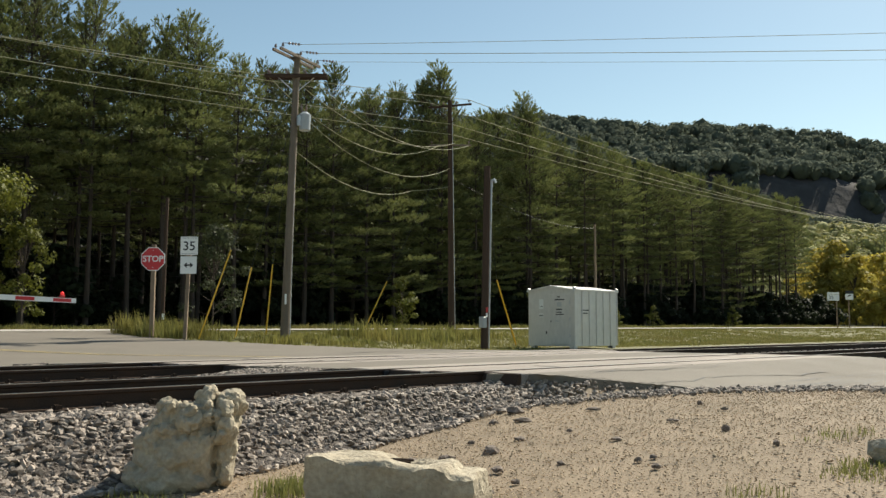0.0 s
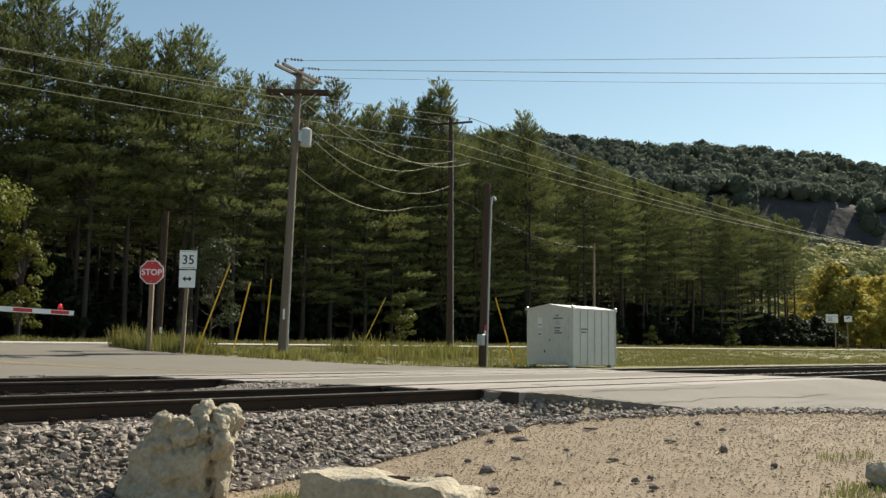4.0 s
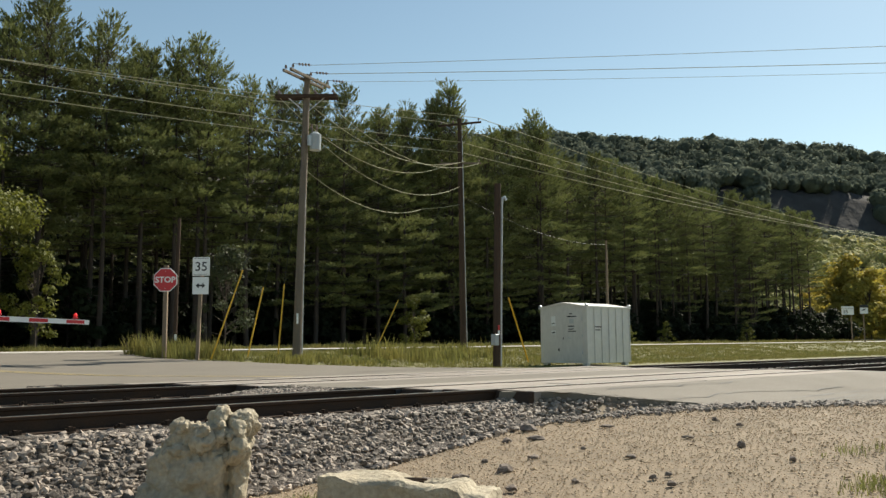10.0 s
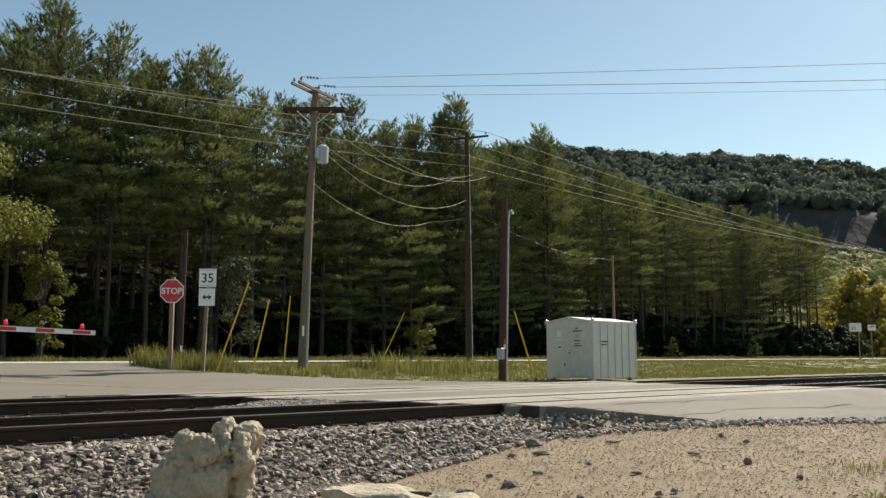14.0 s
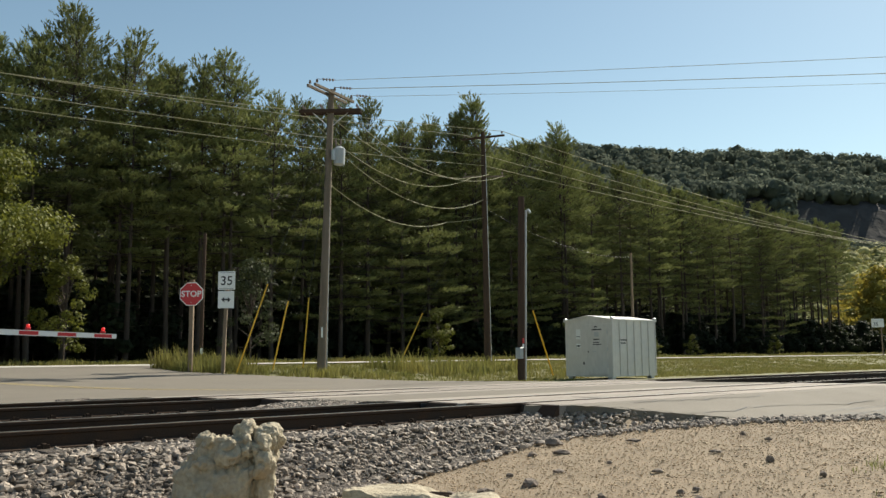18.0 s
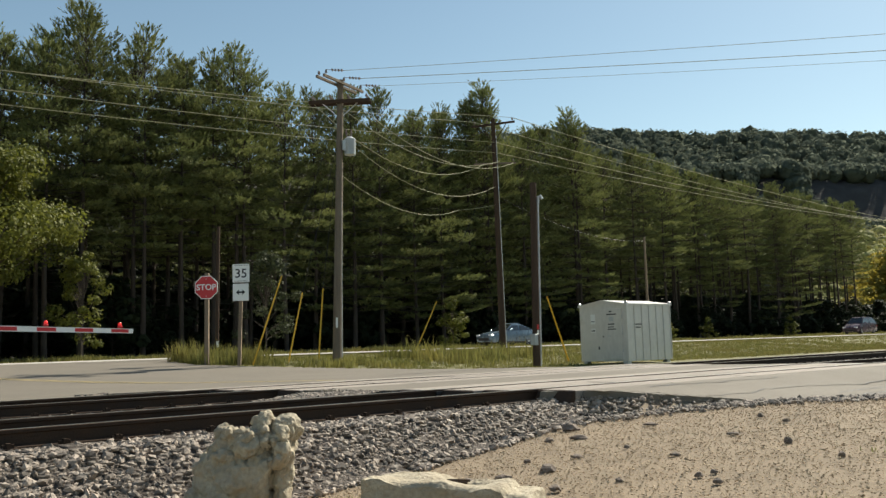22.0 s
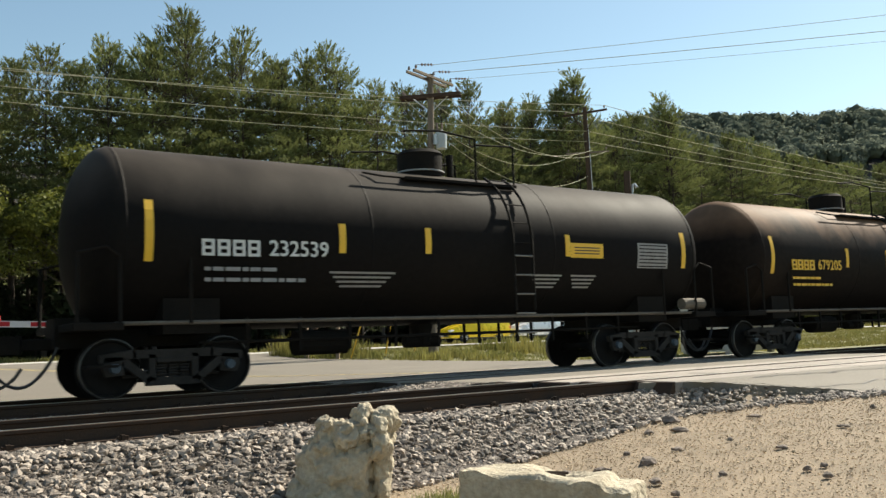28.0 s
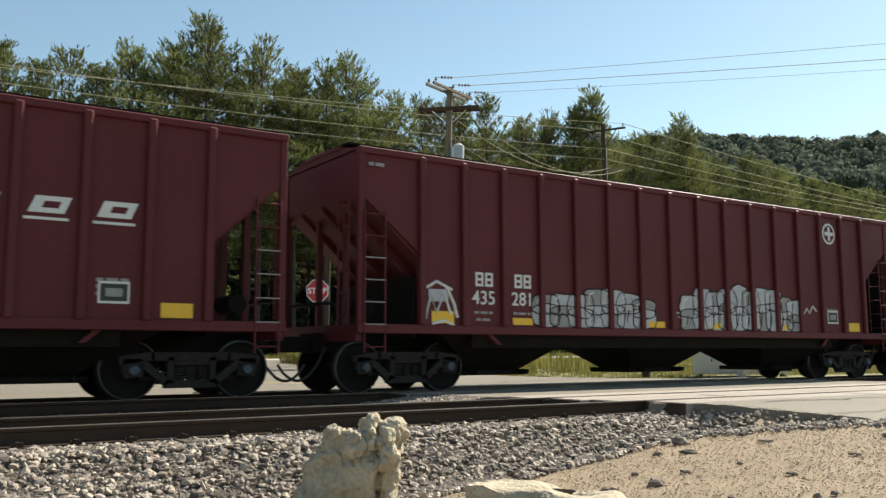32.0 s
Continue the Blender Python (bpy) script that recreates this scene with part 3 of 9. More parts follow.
def grass_places(n, x0, x1, y0, y1, h0, h1, w, keep):
    out = []
    for x, y, s in zip(g.uniform(x0, x1, n), g.uniform(y0, y1, n), g.uniform(0, 1, n)):
        if keep(x, y):
            k = 0.6 + 0.8 * (0.5 + noise.noise(Vector((x * 0.4, y * 0.4, 3))))
            ht = (h0 + (h1 - h0) * s) * k
            if h1 < 0.6 and y < 36:
                ht = min(ht, max(0.035, 0.47 + 0.002 * (x - 17) - gz(x, y)) * 0.8)
            out.append((x, y, gz(x, y) - 0.02, ht, w))
    return np.array(out)


verge = lambda x, y: 17.4 < y < HW0 - 0.2 and x > road_right(min(y, 35.0)) + 0.25 and not (24.9 < x < 28.0 and 19.2 < y < 21.9)
pl = np.concatenate([grass_places(9000, 12, 60, 19.5, 36, 0.04, 0.10, 0.028, lambda x, y: verge(x, y) and y > 19.5 + 0.02 * x),
                     grass_places(7000, 30, 150, 20, 36, 0.05, 0.12, 0.05, verge),
                     grass_places(2600, -10, 120, 45.8, 50.5, 0.12, 0.32, 0.05, lambda x, y: True)])
gr = part("roadside_grass", blades("roadside_grass", pl, M_GRASS, 3, 9, 0.6), M_GRASS)
tagged(gr, "dry yellow-green verge grass between railway and highway", "grass", kind="stuff")
pl = np.concatenate([grass_places(300, 13.2, 16.8, 29.5, 33.0, 0.15, 0.72, 0.03, lambda x, y: x > road_right(y) + 0.1),
                     grass_places(190, 16, 22, 25.5, 33, 0.15, 0.38, 0.03, verge),
                     grass_places(120, 20, 34, 23.0, 33, 0.12, 0.28, 0.03, verge),
                     grass_places(150, 22.5, 30.0, 26.0, 31, 0.15, 0.72, 0.032, verge),
                     grass_places(50, 17, 23, 24.5, 30, 0.1, 0.35, 0.03, verge)])
wd = part("tall_weeds", blades("tall_weeds", pl, M_WEED, 4, 16, 0.45), M_WEED)
tagged(wd, "tall seeding weeds and goldenrod round the posts", "weeds", kind="stuff")
pl = []
for cx, cy, rad, n, h in ((4.45, 6.55, 0.22, 26, 0.15), (4.25, 6.35, 0.2, 20, 0.2), (4.15, 5.05, 0.08, 5, 0.22), (7.25, 2.85, 0.22, 24, 0.07), (7.6, 2.9, 0.2, 16, 0.07), (6.3, 3.2, 0.2, 5, 0.12), (5.0, 4.4, 0.1, 5, 0.12), (3.2, 6.9, 0.25, 14, 0.13), (8.7, 3.5, 0.4, 9, 0.1)):
    for _ in range(n):
        a, r = g.uniform(0, 6.28), rad * g.uniform() ** 0.6
        x, y = cx + math.cos(a) * r, cy + math.sin(a) * r
        pl.append((x, y, gz(x, y) - 0.01, h * g.uniform(0.5, 1.1), 0.009))
tf = part("weed_tufts", blades("weed_tufts", np.array(pl), M_TUFT, 6, 10, 0.35), M_TUFT)
tagged(tf, "sparse green weeds growing out of the gravel", "weeds", kind="stuff")


# ---- pines ----
def brushes(rs, base, way, length, needle, width, n):
    """Bottle-brush shoots: n narrow needle bundles round each of many twig ends (arrays of base points and directions)."""
    m = len(base)
    way = way / (np.linalg.norm(way, axis=1)[:, None] + 1e-9)
    t = rs.uniform(0.0, 1.0, (m, n, 1))
    c = base[:, None] + way[:, None] * t * length[:, None, None]
    rad = rs.normal(0, 1, (m, n, 3))
    rad -= (rad * way[:, None]).sum(2, keepdims=True) * way[:, None]
    rad /= np.linalg.norm(rad, axis=2, keepdims=True) + 1e-9
    d = way[:, None] * 0.80 + rad * (0.72 - 0.40 * t) + np.array([0, 0, 0.15])
    side = np.cross(d, rs.normal(0, 1, (m, n, 3)))
    side /= np.linalg.norm(side, axis=2, keepdims=True) + 1e-9
    ln = needle * rs.uniform(0.7, 1.25, (m, n, 1))
    w = width * rs.uniform(0.7, 1.3, (m, n, 1))
    return np.stack([c - side * w, c + side * w, c + d * ln], 2).reshape(-1, 3)


def pine(seed, h, low, wide, n=11, lean=1.0, open_top=0.0):
    """A white pine: tapering trunk, whorls of upturned boughs with side twigs, each twig ending in brushes of needles."""
    rs = np.random.RandomState(seed)
    bm = B()
    bend = rs.normal(0, 0.12, 2)
    at = lambda z: Vector((bend[0] * math.sin(z * 0.2), bend[1] * math.sin(z * 0.17), z))
    zs = np.linspace(-0.3, h * 0.97, 9)
    for a, b in zip(zs, zs[1:]):
        tube(bm, at(a), at(b), max(0.025, 0.21 * (1 - a / h)), max(0.02, 0.21 * (1 - b / h)), 6, False)
    P, D, L = [], [], []
    skew, face = rs.uniform(0, 6.28), rs.uniform(0.1, 0.3)
    z = low
    while z < h - 0.35:
        k = (z - low) / (h - low)
        reach = wide * (1 - k ** 1.4) ** 0.85 * (0.8 + 0.2 * min(1, k * 4)) * rs.uniform(0.75, 1.25) + 0.42
        turn = rs.uniform(0, 6.28)
        boughs = 4 if k < 0.5 else 6
        for j in range(boughs):
            az = turn + 6.283 * j / boughs + rs.normal(0, 0.2)
            ln = reach * rs.choice((0.6, 0.85, 1.0, 1.2)) * (1 + face * math.cos(az - skew))
            rise = rs.uniform(-0.16, 0.10) + 0.3 * smooth(0.3, 0.7, k) + 1.5 * smooth(0.6, 1.0, k) * rs.uniform(0.7, 1.3)
            ln = ln / math.sqrt(1 + max(0, rise) ** 2 * 0.5)
            o = np.array(at(z + rs.uniform(-0.12, 0.12)))
            out = np.array([math.cos(az), math.sin(az), 0.0])
            side = np.array([-math.sin(az), math.cos(az), 0.0])
            curve = lambda f: o + out * ln * f + np.array([0, 0, ln * (rise * f + 0.20 * f * f - 0.10 * f)])
            tube(bm, Vector(o), Vector(curve(0.55)), 0.05 * (1 - 0.7 * k), 0.025, 3, False)
            tube(bm, Vector(curve(0.55)), Vector(curve(1.0)), 0.025, 0.008, 3, False)
            up = np.array([0, 0, 0.35 + 1.5 * k * k])
            for q in (0.25, 0.4, 0.55):
                p = Vector(curve(q))
                tube(bm, p, p + Vector(side * rs.uniform(-0.9, 0.9) + out * 0.3 - up * rs.uniform(-0.3, 0.8)), 0.016, 0.006, 3, False)
            steps = max(2, int(ln / (0.34 + 0.10 * k)))
            for s in range(steps):
                f = 0.52 + 0.48 * (s + 0.5) / steps
                c = curve(f)
                w = (1.12 - f) * ln * 0.66 * rs.uniform(0.7, 1.2) + 0.12
                for sd in (-1, 1):
                    way = out * 0.75 + side * sd * 0.85 + up * rs.uniform(0.5, 1.3)
                    tip = c + (out * 0.5 + side * sd * 0.85 + up * 0.25) * w
                    P.append(tip), D.append(way), L.append(rs.uniform(0.35, 0.55) * (1 + 0.35 * k))
                    if w > 0.75:
                        P.append(c + (tip - c) * 0.5), D.append(way + up), L.append(rs.uniform(0.3, 0.5))
                if s % 2 == 0:
                    P.append(c), D.append(out * 0.5 + up * 2), L.append(rs.uniform(0.3, 0.45))
            for e in (-0.45, 0.0, 0.45):
                P.append(curve(0.93)), D.append(out + side * e + up * 1.1), L.append(rs.uniform(0.4, 0.6))
        z += (1.16 - 0.62 * k + 0.10 * open_top * smooth(0.6, 0.9, k)) * rs.uniform(0.8, 1.2) * lean
    for s in range(4):
        P.append(np.array(at(h - 0.35 * s - 0.3))), D.append(np.array([rs.normal(0, 0.15), rs.normal(0, 0.15), 1.0])), L.append(0.55)
    if low > 3:
        zz = 2.0
        while zz < low:
            az = rs.uniform(0, 6.28)
            p = at(zz)
            tube(bm, p, p + Vector((math.cos(az), math.sin(az), 0.05)) * rs.uniform(0.5, 1.6), 0.025, 0.006, 3, False)
            zz += rs.uniform(0.25, 0.6)
    t = brushes(rs, np.array(P), np.array(D), np.array(L), 0.22 * (11 / n) ** 0.25, 0.036 * (11 / n) ** 0.6, n)
    crown = many_mesh("crown", t, np.arange(len(t)).reshape(-1, 3), M_NEEDLE)
    trunk = to_mesh("trunk", bm, M_BARK, True)
    th = empty("pine_tree", label="tall dark green pine with layered upturned boughs", category="tree", group="pine wood")
    part("trunk", trunk, M_BARK, th)
    part("crown", crown, M_NEEDLE, th)
    return th


def yaw_scale(x, y, z, rz, k):
    return pose(x, y, z, 0, 0, rz) @ Matrix.Scale(k, 4)


def place(src, used, x, y, rz, k, label=None):
    """First use moves the thing itself, later uses copy it."""
    m = yaw_scale(x, y, gz(x, y) - 0.05, rz, k)
    if src not in used:
        used.add(src)
        src.matrix_basis = m
        return src
    ob = copy_thing(src, pose(0, 0, 0))
    ob.matrix_basis = m
    return ob


FULL = [pine(s, 21.0, (1.6, 3.6, 2.6, 4.4, 3.2)[s - 1], 3.2 + 0.25 * (s % 4), 9, 1.0, s % 2) for s in range(1, 6)]
HIGH = [pine(s, 21.0, 7.4 + 1.2 * (s % 3), 3.3 + 0.3 * (s % 2), 9, 1.0, 0.6 + 0.5 * (s % 2)) for s in range(21, 25)]
TALL = [pine(s, 20.5, 6.8 + 1.2 * (s % 3), 2.6 + 0.25 * (s % 2), 8, 1.05, 0.3) for s in range(11, 15)]
BACK = [pine(s, 20.5, 6.0 + 1.5 * (s % 2), 3.0, 4, 1.25) for s in range(31, 34)]
SKYLINE = ((-40, 20.2), (6, 20.2), (10.6, 20.6), (15, 21.0), (17.9, 22.4), (21.5, 21.6), (24.4, 21.0), (27.9, 22.0), (30.0, 19.8), (32, 20.0), (34.4, 20.9), (39, 21.9), (42, 21.0), (46.6, 20.6), (51.8, 23.5), (55.7, 19.8), (62.8, 22.8), (66, 20.4), (75, 20.4), (85, 19.8), (98, 19.8), (113, 19.4), (128, 19.8), (140, 19))
used = set()
rt = random.Random(3)
for row, (y0, step, drop) in enumerate(((54.4, 2.9, 0.7), (58.0, 2.9, 0.7), (62.0, 3.6, 0.7), (67.0, 4.2, 1.2), (74.0, 5.2, 1.5), (82.0, 4.6, 2.0), (90.0, 5.0, 2.0))):
    x = (-38.0 if row < 5 else 84.0) + row * 1.1
    while x < (122 if row == 0 else 131):
        h = float(np.interp(x, [p[0] for p in SKYLINE], [p[1] for p in SKYLINE])) - drop - 0.9 - rt.random() * 1.0
        pool = (HIGH if x < 37 else FULL) if (x < 64 and row < 2) or (row == 0 and rt.random() < 0.15) else TALL if row < 2 else BACK
        src = pool[rt.randrange(len(pool))]
        place(src, used, x + rt.uniform(-0.7, 0.7), y0 + rt.uniform(-1.0, 1.0), rt.uniform(0, 360), h / (20.5 if pool in (TALL, BACK) else 21.0))
        x += step * rt.uniform(0.75, 1.25)
for x, y, h in ((17.9, 54.6, 22.9), (21.5, 54.0, 21.7), (27.9, 54.2, 22.0), (51.8, 54.5, 23.6), (62.8, 54.2, 22.9), (24.6, 55.5, 21.0)):
    place(HIGH[int(x) % 4] if x < 36 else FULL[int(x) % 5], used, x, y, x * 40, (h - 1.5) / 21.0)


# ---- broad-leaved trees ----
def leafy(seed, h, wide, low, material, n_leaf=5200, leaf=0.20, name="broadleaf_tree", label="", group="", trunk_r=0.14):
    rs = np.random.RandomState(seed)
    bm = B()
    tube(bm, (0, 0, -0.3), (0, 0, h * 0.55), trunk_r, trunk_r * 0.5, 7, False)
    cl = []
    for i in range(int(16 + h * 2.2)):
        z = rs.uniform(low, h * 0.97)
        k = (z - low) / (h - low)
        r = wide * math.sin(math.pi * (0.18 + 0.80 * k) ** 0.8) * rs.uniform(0.35, 1.0)
        a = rs.uniform(0, 6.28)
        c = np.array([math.cos(a) * r, math.sin(a) * r, z])
        cl.append((c, rs.uniform(0.35, 0.75) * wide * 0.42))
        s = Vector((0, 0, max(low * 0.5, z * 0.6)))
        tube(bm, s, Vector(c), trunk_r * 0.35, 0.012, 4, False)
    per = n_leaf // len(cl)
    tr = []
    for c, r in cl:
        d = rs.normal(0, 1, (per, 3))
        d /= np.linalg.norm(d, axis=1)[:, None]
        q = c + d * r * rs.uniform(0.55, 1.1, (per, 1)) * np.array([1.15, 1.15, 0.8])
        nrm = d + rs.normal(0, 0.5, (per, 3)) + np.array([0, 0, 0.5])
        u = np.cross(nrm, rs.normal(0, 1, (per, 3)))
        u /= np.linalg.norm(u, axis=1)[:, None]
        w = np.cross(nrm, u)
        w /= np.linalg.norm(w, axis=1)[:, None]
        s = leaf * rs.uniform(0.6, 1.3, (per, 1))
        tr.append(np.stack([q - u * s * 0.5, q + w * s * 0.38, q + u * s * 0.5, q - w * s * 0.38], 1))
    v = np.concatenate(tr).reshape(-1, 3)
    k = (np.arange(len(v) // 4) * 4)[:, None]
    f = np.concatenate([k + np.array([[0, 1, 2]]), k + np.array([[0, 2, 3]])])
    th = empty(name, label=label, category="tree", group=group)
    part("trunk", to_mesh("trunk", bm, M_BARK, True), M_BARK, th)
    part("crown", many_mesh("crown", v, f, material), material, th)
    return th


t1 = leafy(31, 12.0, 4.6, 4.6, M_LEAF, 17000, 0.20, label="yellow-green maple turning at the wood's edge", group="leafy trees at the wood's edge")
t1.matrix_basis = pose(10.8, 49.5, gz(10.8, 49.5))
t2 = leafy(32, 10.5, 3.6, 4.2, M_LEAF, 13000, 0.19, label="bright green young tree before the pines", group="leafy trees at the wood's edge")
t2.matrix_basis = pose(4.2, 49.0, gz(4.2, 49.0))
t3 = leafy(33, 6.0, 1.7, 0.8, M_LEAF, 3400, 0.16, label="pale grey-green sapling beside the highway", group="leafy trees at the wood's edge", trunk_r=0.07)
t3.matrix_basis = pose(16.0, 48.6, gz(16, 48.6))
t4 = leafy(34, 6.4, 2.3, 1.2, M_LEAFSAGE, 4200, 0.15, label="pale grey-green shrub before dark pines", group="leafy trees at the wood's edge", trunk_r=0.07)
t4.matrix_basis = pose(27.0, 48.4, gz(27, 48.4))
t5 = leafy(35, 3.6, 1.4, 0.3, M_LEAF, 2800, 0.14, label="yellowish shrub at the wood's edge", group="leafy trees at the wood's edge", trunk_r=0.05)
t5.matrix_basis = pose(43.0, 49.2, gz(43, 49.2))
for x, y, k in ((-4.0, 50.0, 0.95), (66.0, 49.8, 0.35), (78, 50.2, 0.3), (94, 50.0, 0.32), (72, 50.6, 0.25)):
    ob = copy_thing(t1 if k > 0.5 else t5, pose(0, 0, 0))
    ob.matrix_basis = yaw_scale(x, y, gz(x, y), x * 31, k if k > 0.5 else k * 2)

# undergrowth inside the wood, its leaf colour near black to hold the shade there
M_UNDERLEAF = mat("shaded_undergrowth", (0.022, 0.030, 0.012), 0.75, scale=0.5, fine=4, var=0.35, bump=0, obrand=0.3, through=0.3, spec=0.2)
bush = [leafy(60 + i, 3.6, 2.3, 0.1, M_UNDERLEAF, 1900, 0.34, "thicket", "leafy thicket coloured near black for the wood's shade", "undergrowth of the pine wood", 0.05) for i in range(3)]
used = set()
# The largest stand at the back to block light from behind the wood.
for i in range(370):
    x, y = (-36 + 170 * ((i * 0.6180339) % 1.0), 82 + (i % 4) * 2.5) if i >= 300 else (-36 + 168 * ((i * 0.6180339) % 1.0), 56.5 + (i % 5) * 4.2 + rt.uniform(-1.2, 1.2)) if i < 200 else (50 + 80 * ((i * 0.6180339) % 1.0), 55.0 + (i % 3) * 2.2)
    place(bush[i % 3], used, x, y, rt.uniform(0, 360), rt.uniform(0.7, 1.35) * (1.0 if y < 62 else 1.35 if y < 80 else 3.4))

# gold and green trees where the wood ends
gold = [leafy(40 + i, 13.0, 5.0, 1.2, M_LEAFGOLD, 4200, 0.6, label="autumn tree turning gold and olive below the bluff", group="autumn trees below the bluff") for i in range(3)]
used = set()
rg = random.Random(9)
for i in range(46):
    d = rg.uniform(150, 330)
    bear = radians(43.8 + rg.uniform(21.5, 33.5) + (1.5 if d < 190 else 0))
    x, y = d * math.sin(bear), d * math.cos(bear)
    ob = place(gold[i % 3], used, x, y, rg.uniform(0, 360), rg.uniform(0.6, 1.05) * (0.7 + d / 450))

# ---- the wooded bluff ----
def crest(b):
    """Distance and height of the bluff's crest on a bearing, degrees from the line of sight across the pines."""
    d = float(np.interp(b, (-60, -20, 5, 15, 27, 45, 70), (560, 560, 600, 640, 730, 900, 1000)))
    up = float(np.interp(b, (-60, -20, 5, 10, 14.5, 18, 21.5, 24, 27, 32, 45, 70), (11, 11.6, 13.0, 12.5, 11.9, 11.9, 11.2, 10.9, 9.9, 9.5, 9, 8)))
    return d, d * math.tan(radians(up)) + 0.7


def bluff_at(b, k):
    d, h = crest(b)
    run = 0.42 + 0.58 * k if k <= 1 else 1 + (k - 1) * 0.6
    shape = (smooth(0.0, 0.62, k) * 0.40 + 0.27 * smooth(0.60, 0.67, k) + 0.33 * smooth(0.66, 1.0, k)) if k <= 1 else 1.0
    a = radians(43.8 + b)
    r = d * run
    return Vector((r * math.sin(a), r * math.cos(a), h * shape - 1.5))


nb, nk = 150, 40
vs = [tuple(bluff_at(-60 + 130 * i / nb, 1.3 * j / nk) + Vector((0, 0, 4 * noise.noise(Vector((i * 0.35, j * 0.5, 0)))))) for j in range(nk + 1) for i in range(nb + 1)]
fs = [(j * (nb + 1) + i, j * (nb + 1) + i + 1, (j + 1) * (nb + 1) + i + 1, (j + 1) * (nb + 1) + i) for j in range(nk) for i in range(nb)]
me = raw("bluff", vs, fs, M_FOREST, True)
me.materials.append(M_CLIFF)
for p in me.polygons:
    j, i = divmod(p.index, nb)
    p.material_index = 1 if 0.58 < 1.3 * j / nk < 0.70 and 14 < -60 + 130 * i / nb < 33 else 0
hill = part("bluff", me, M_FOREST)
tagged(hill, "long wooded river bluff with a rock cliff", "hill", kind="structure")


def canopy(name, n, b0, b1, k0, k1, s0, s1, material, seed, skip=None):
    g = np.random.RandomState(seed)
    bm = B()
    bmesh.ops.create_icosphere(bm, subdivisions=2, radius=1.0)
    base = np.array([v.co[:] for v in bm.verts])
    tri = np.array([[v.index for v in f.verts] for f in bm.faces])
    bm.free()
    kinds = []
    for q in range(10):
        o = Vector((q * 7.7, 0, 0))
        kinds.append(np.array([np.array(p) * (1 + 0.42 * noise.noise(Vector(p) * 2.1 + o) + 0.30 * noise.noise(Vector(p) * 5.5 + o) + 0.16 * noise.noise(Vector(p) * 12 + o)) for p in base]))
    V, F, c = [], [], 0
    for i in range(n):
        b, k = g.uniform(b0, b1), g.uniform(k0, k1)
        if skip(b, k):
            continue
        p = bluff_at(b, k)
        s = g.uniform(s0, s1)
        a = g.uniform(0, 6.28)
        q = kinds[g.randint(10)] * np.array([1, 1, g.uniform(0.85, 1.25)]) * s
        q = np.stack([q[:, 0] * math.cos(a) - q[:, 1] * math.sin(a), q[:, 0] * math.sin(a) + q[:, 1] * math.cos(a), q[:, 2]], 1)
        q = q * 0.80 + np.array(p) + np.array([0, 0, s * 0.55])
        V.append(q)
        F.append(tri + c)
        c += len(q)
        m = 120
        d = g.normal(0, 1, (m, 3))
        d[:, 2] = np.abs(d[:, 2]) * 0.9 - 0.15
        d /= np.linalg.norm(d, axis=1)[:, None]
        e = np.array(p) + np.array([0, 0, s * 0.55]) + d * s * g.uniform(0.72, 1.06, (m, 1))
        nn = d + g.normal(0, 0.22, (m, 3))
        u = np.cross(nn, g.normal(0, 1, (m, 3)))
        u *= (g.uniform(0.09, 0.22, m) * s / np.linalg.norm(u, axis=1))[:, None]
        w = np.cross(nn, u)
        w *= (np.linalg.norm(u, axis=1) / np.linalg.norm(w, axis=1))[:, None]
        V.append(np.stack([e - u, e + w * 0.8, e + u, e - w * 0.8], 1).reshape(-1, 3))
        k4 = (np.arange(m) * 4)[:, None] + c
        F.append(np.concatenate([k4 + np.array([[0, 1, 2]]), k4 + np.array([[0, 2, 3]])]))
        c += m * 4
    me = many_mesh(name, np.concatenate(V), np.concatenate(F), material)
    me.polygons.foreach_set("use_smooth", [True] * len(me.polygons))
    return part(name, me, material)


cliff = lambda b, k: (0.595 < k < 0.665 and 15.5 < b < 31 and noise.noise(Vector((b * 0.7, k * 3, 0))) > -0.05) or (b > 20.5 and k < 0.5)
# This canopy's leaf colour is paled for haze.
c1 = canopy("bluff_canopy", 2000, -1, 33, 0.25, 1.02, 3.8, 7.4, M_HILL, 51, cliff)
tagged(c1, "woodland covering the bluff, distance haze mixed into its green", "woodland", kind="stuff")
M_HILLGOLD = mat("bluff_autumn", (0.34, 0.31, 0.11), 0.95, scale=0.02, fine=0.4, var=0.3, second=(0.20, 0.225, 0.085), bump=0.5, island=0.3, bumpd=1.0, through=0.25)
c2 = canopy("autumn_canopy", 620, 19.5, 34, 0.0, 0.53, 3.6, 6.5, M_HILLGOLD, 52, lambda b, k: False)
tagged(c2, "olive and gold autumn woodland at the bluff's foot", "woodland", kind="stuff")

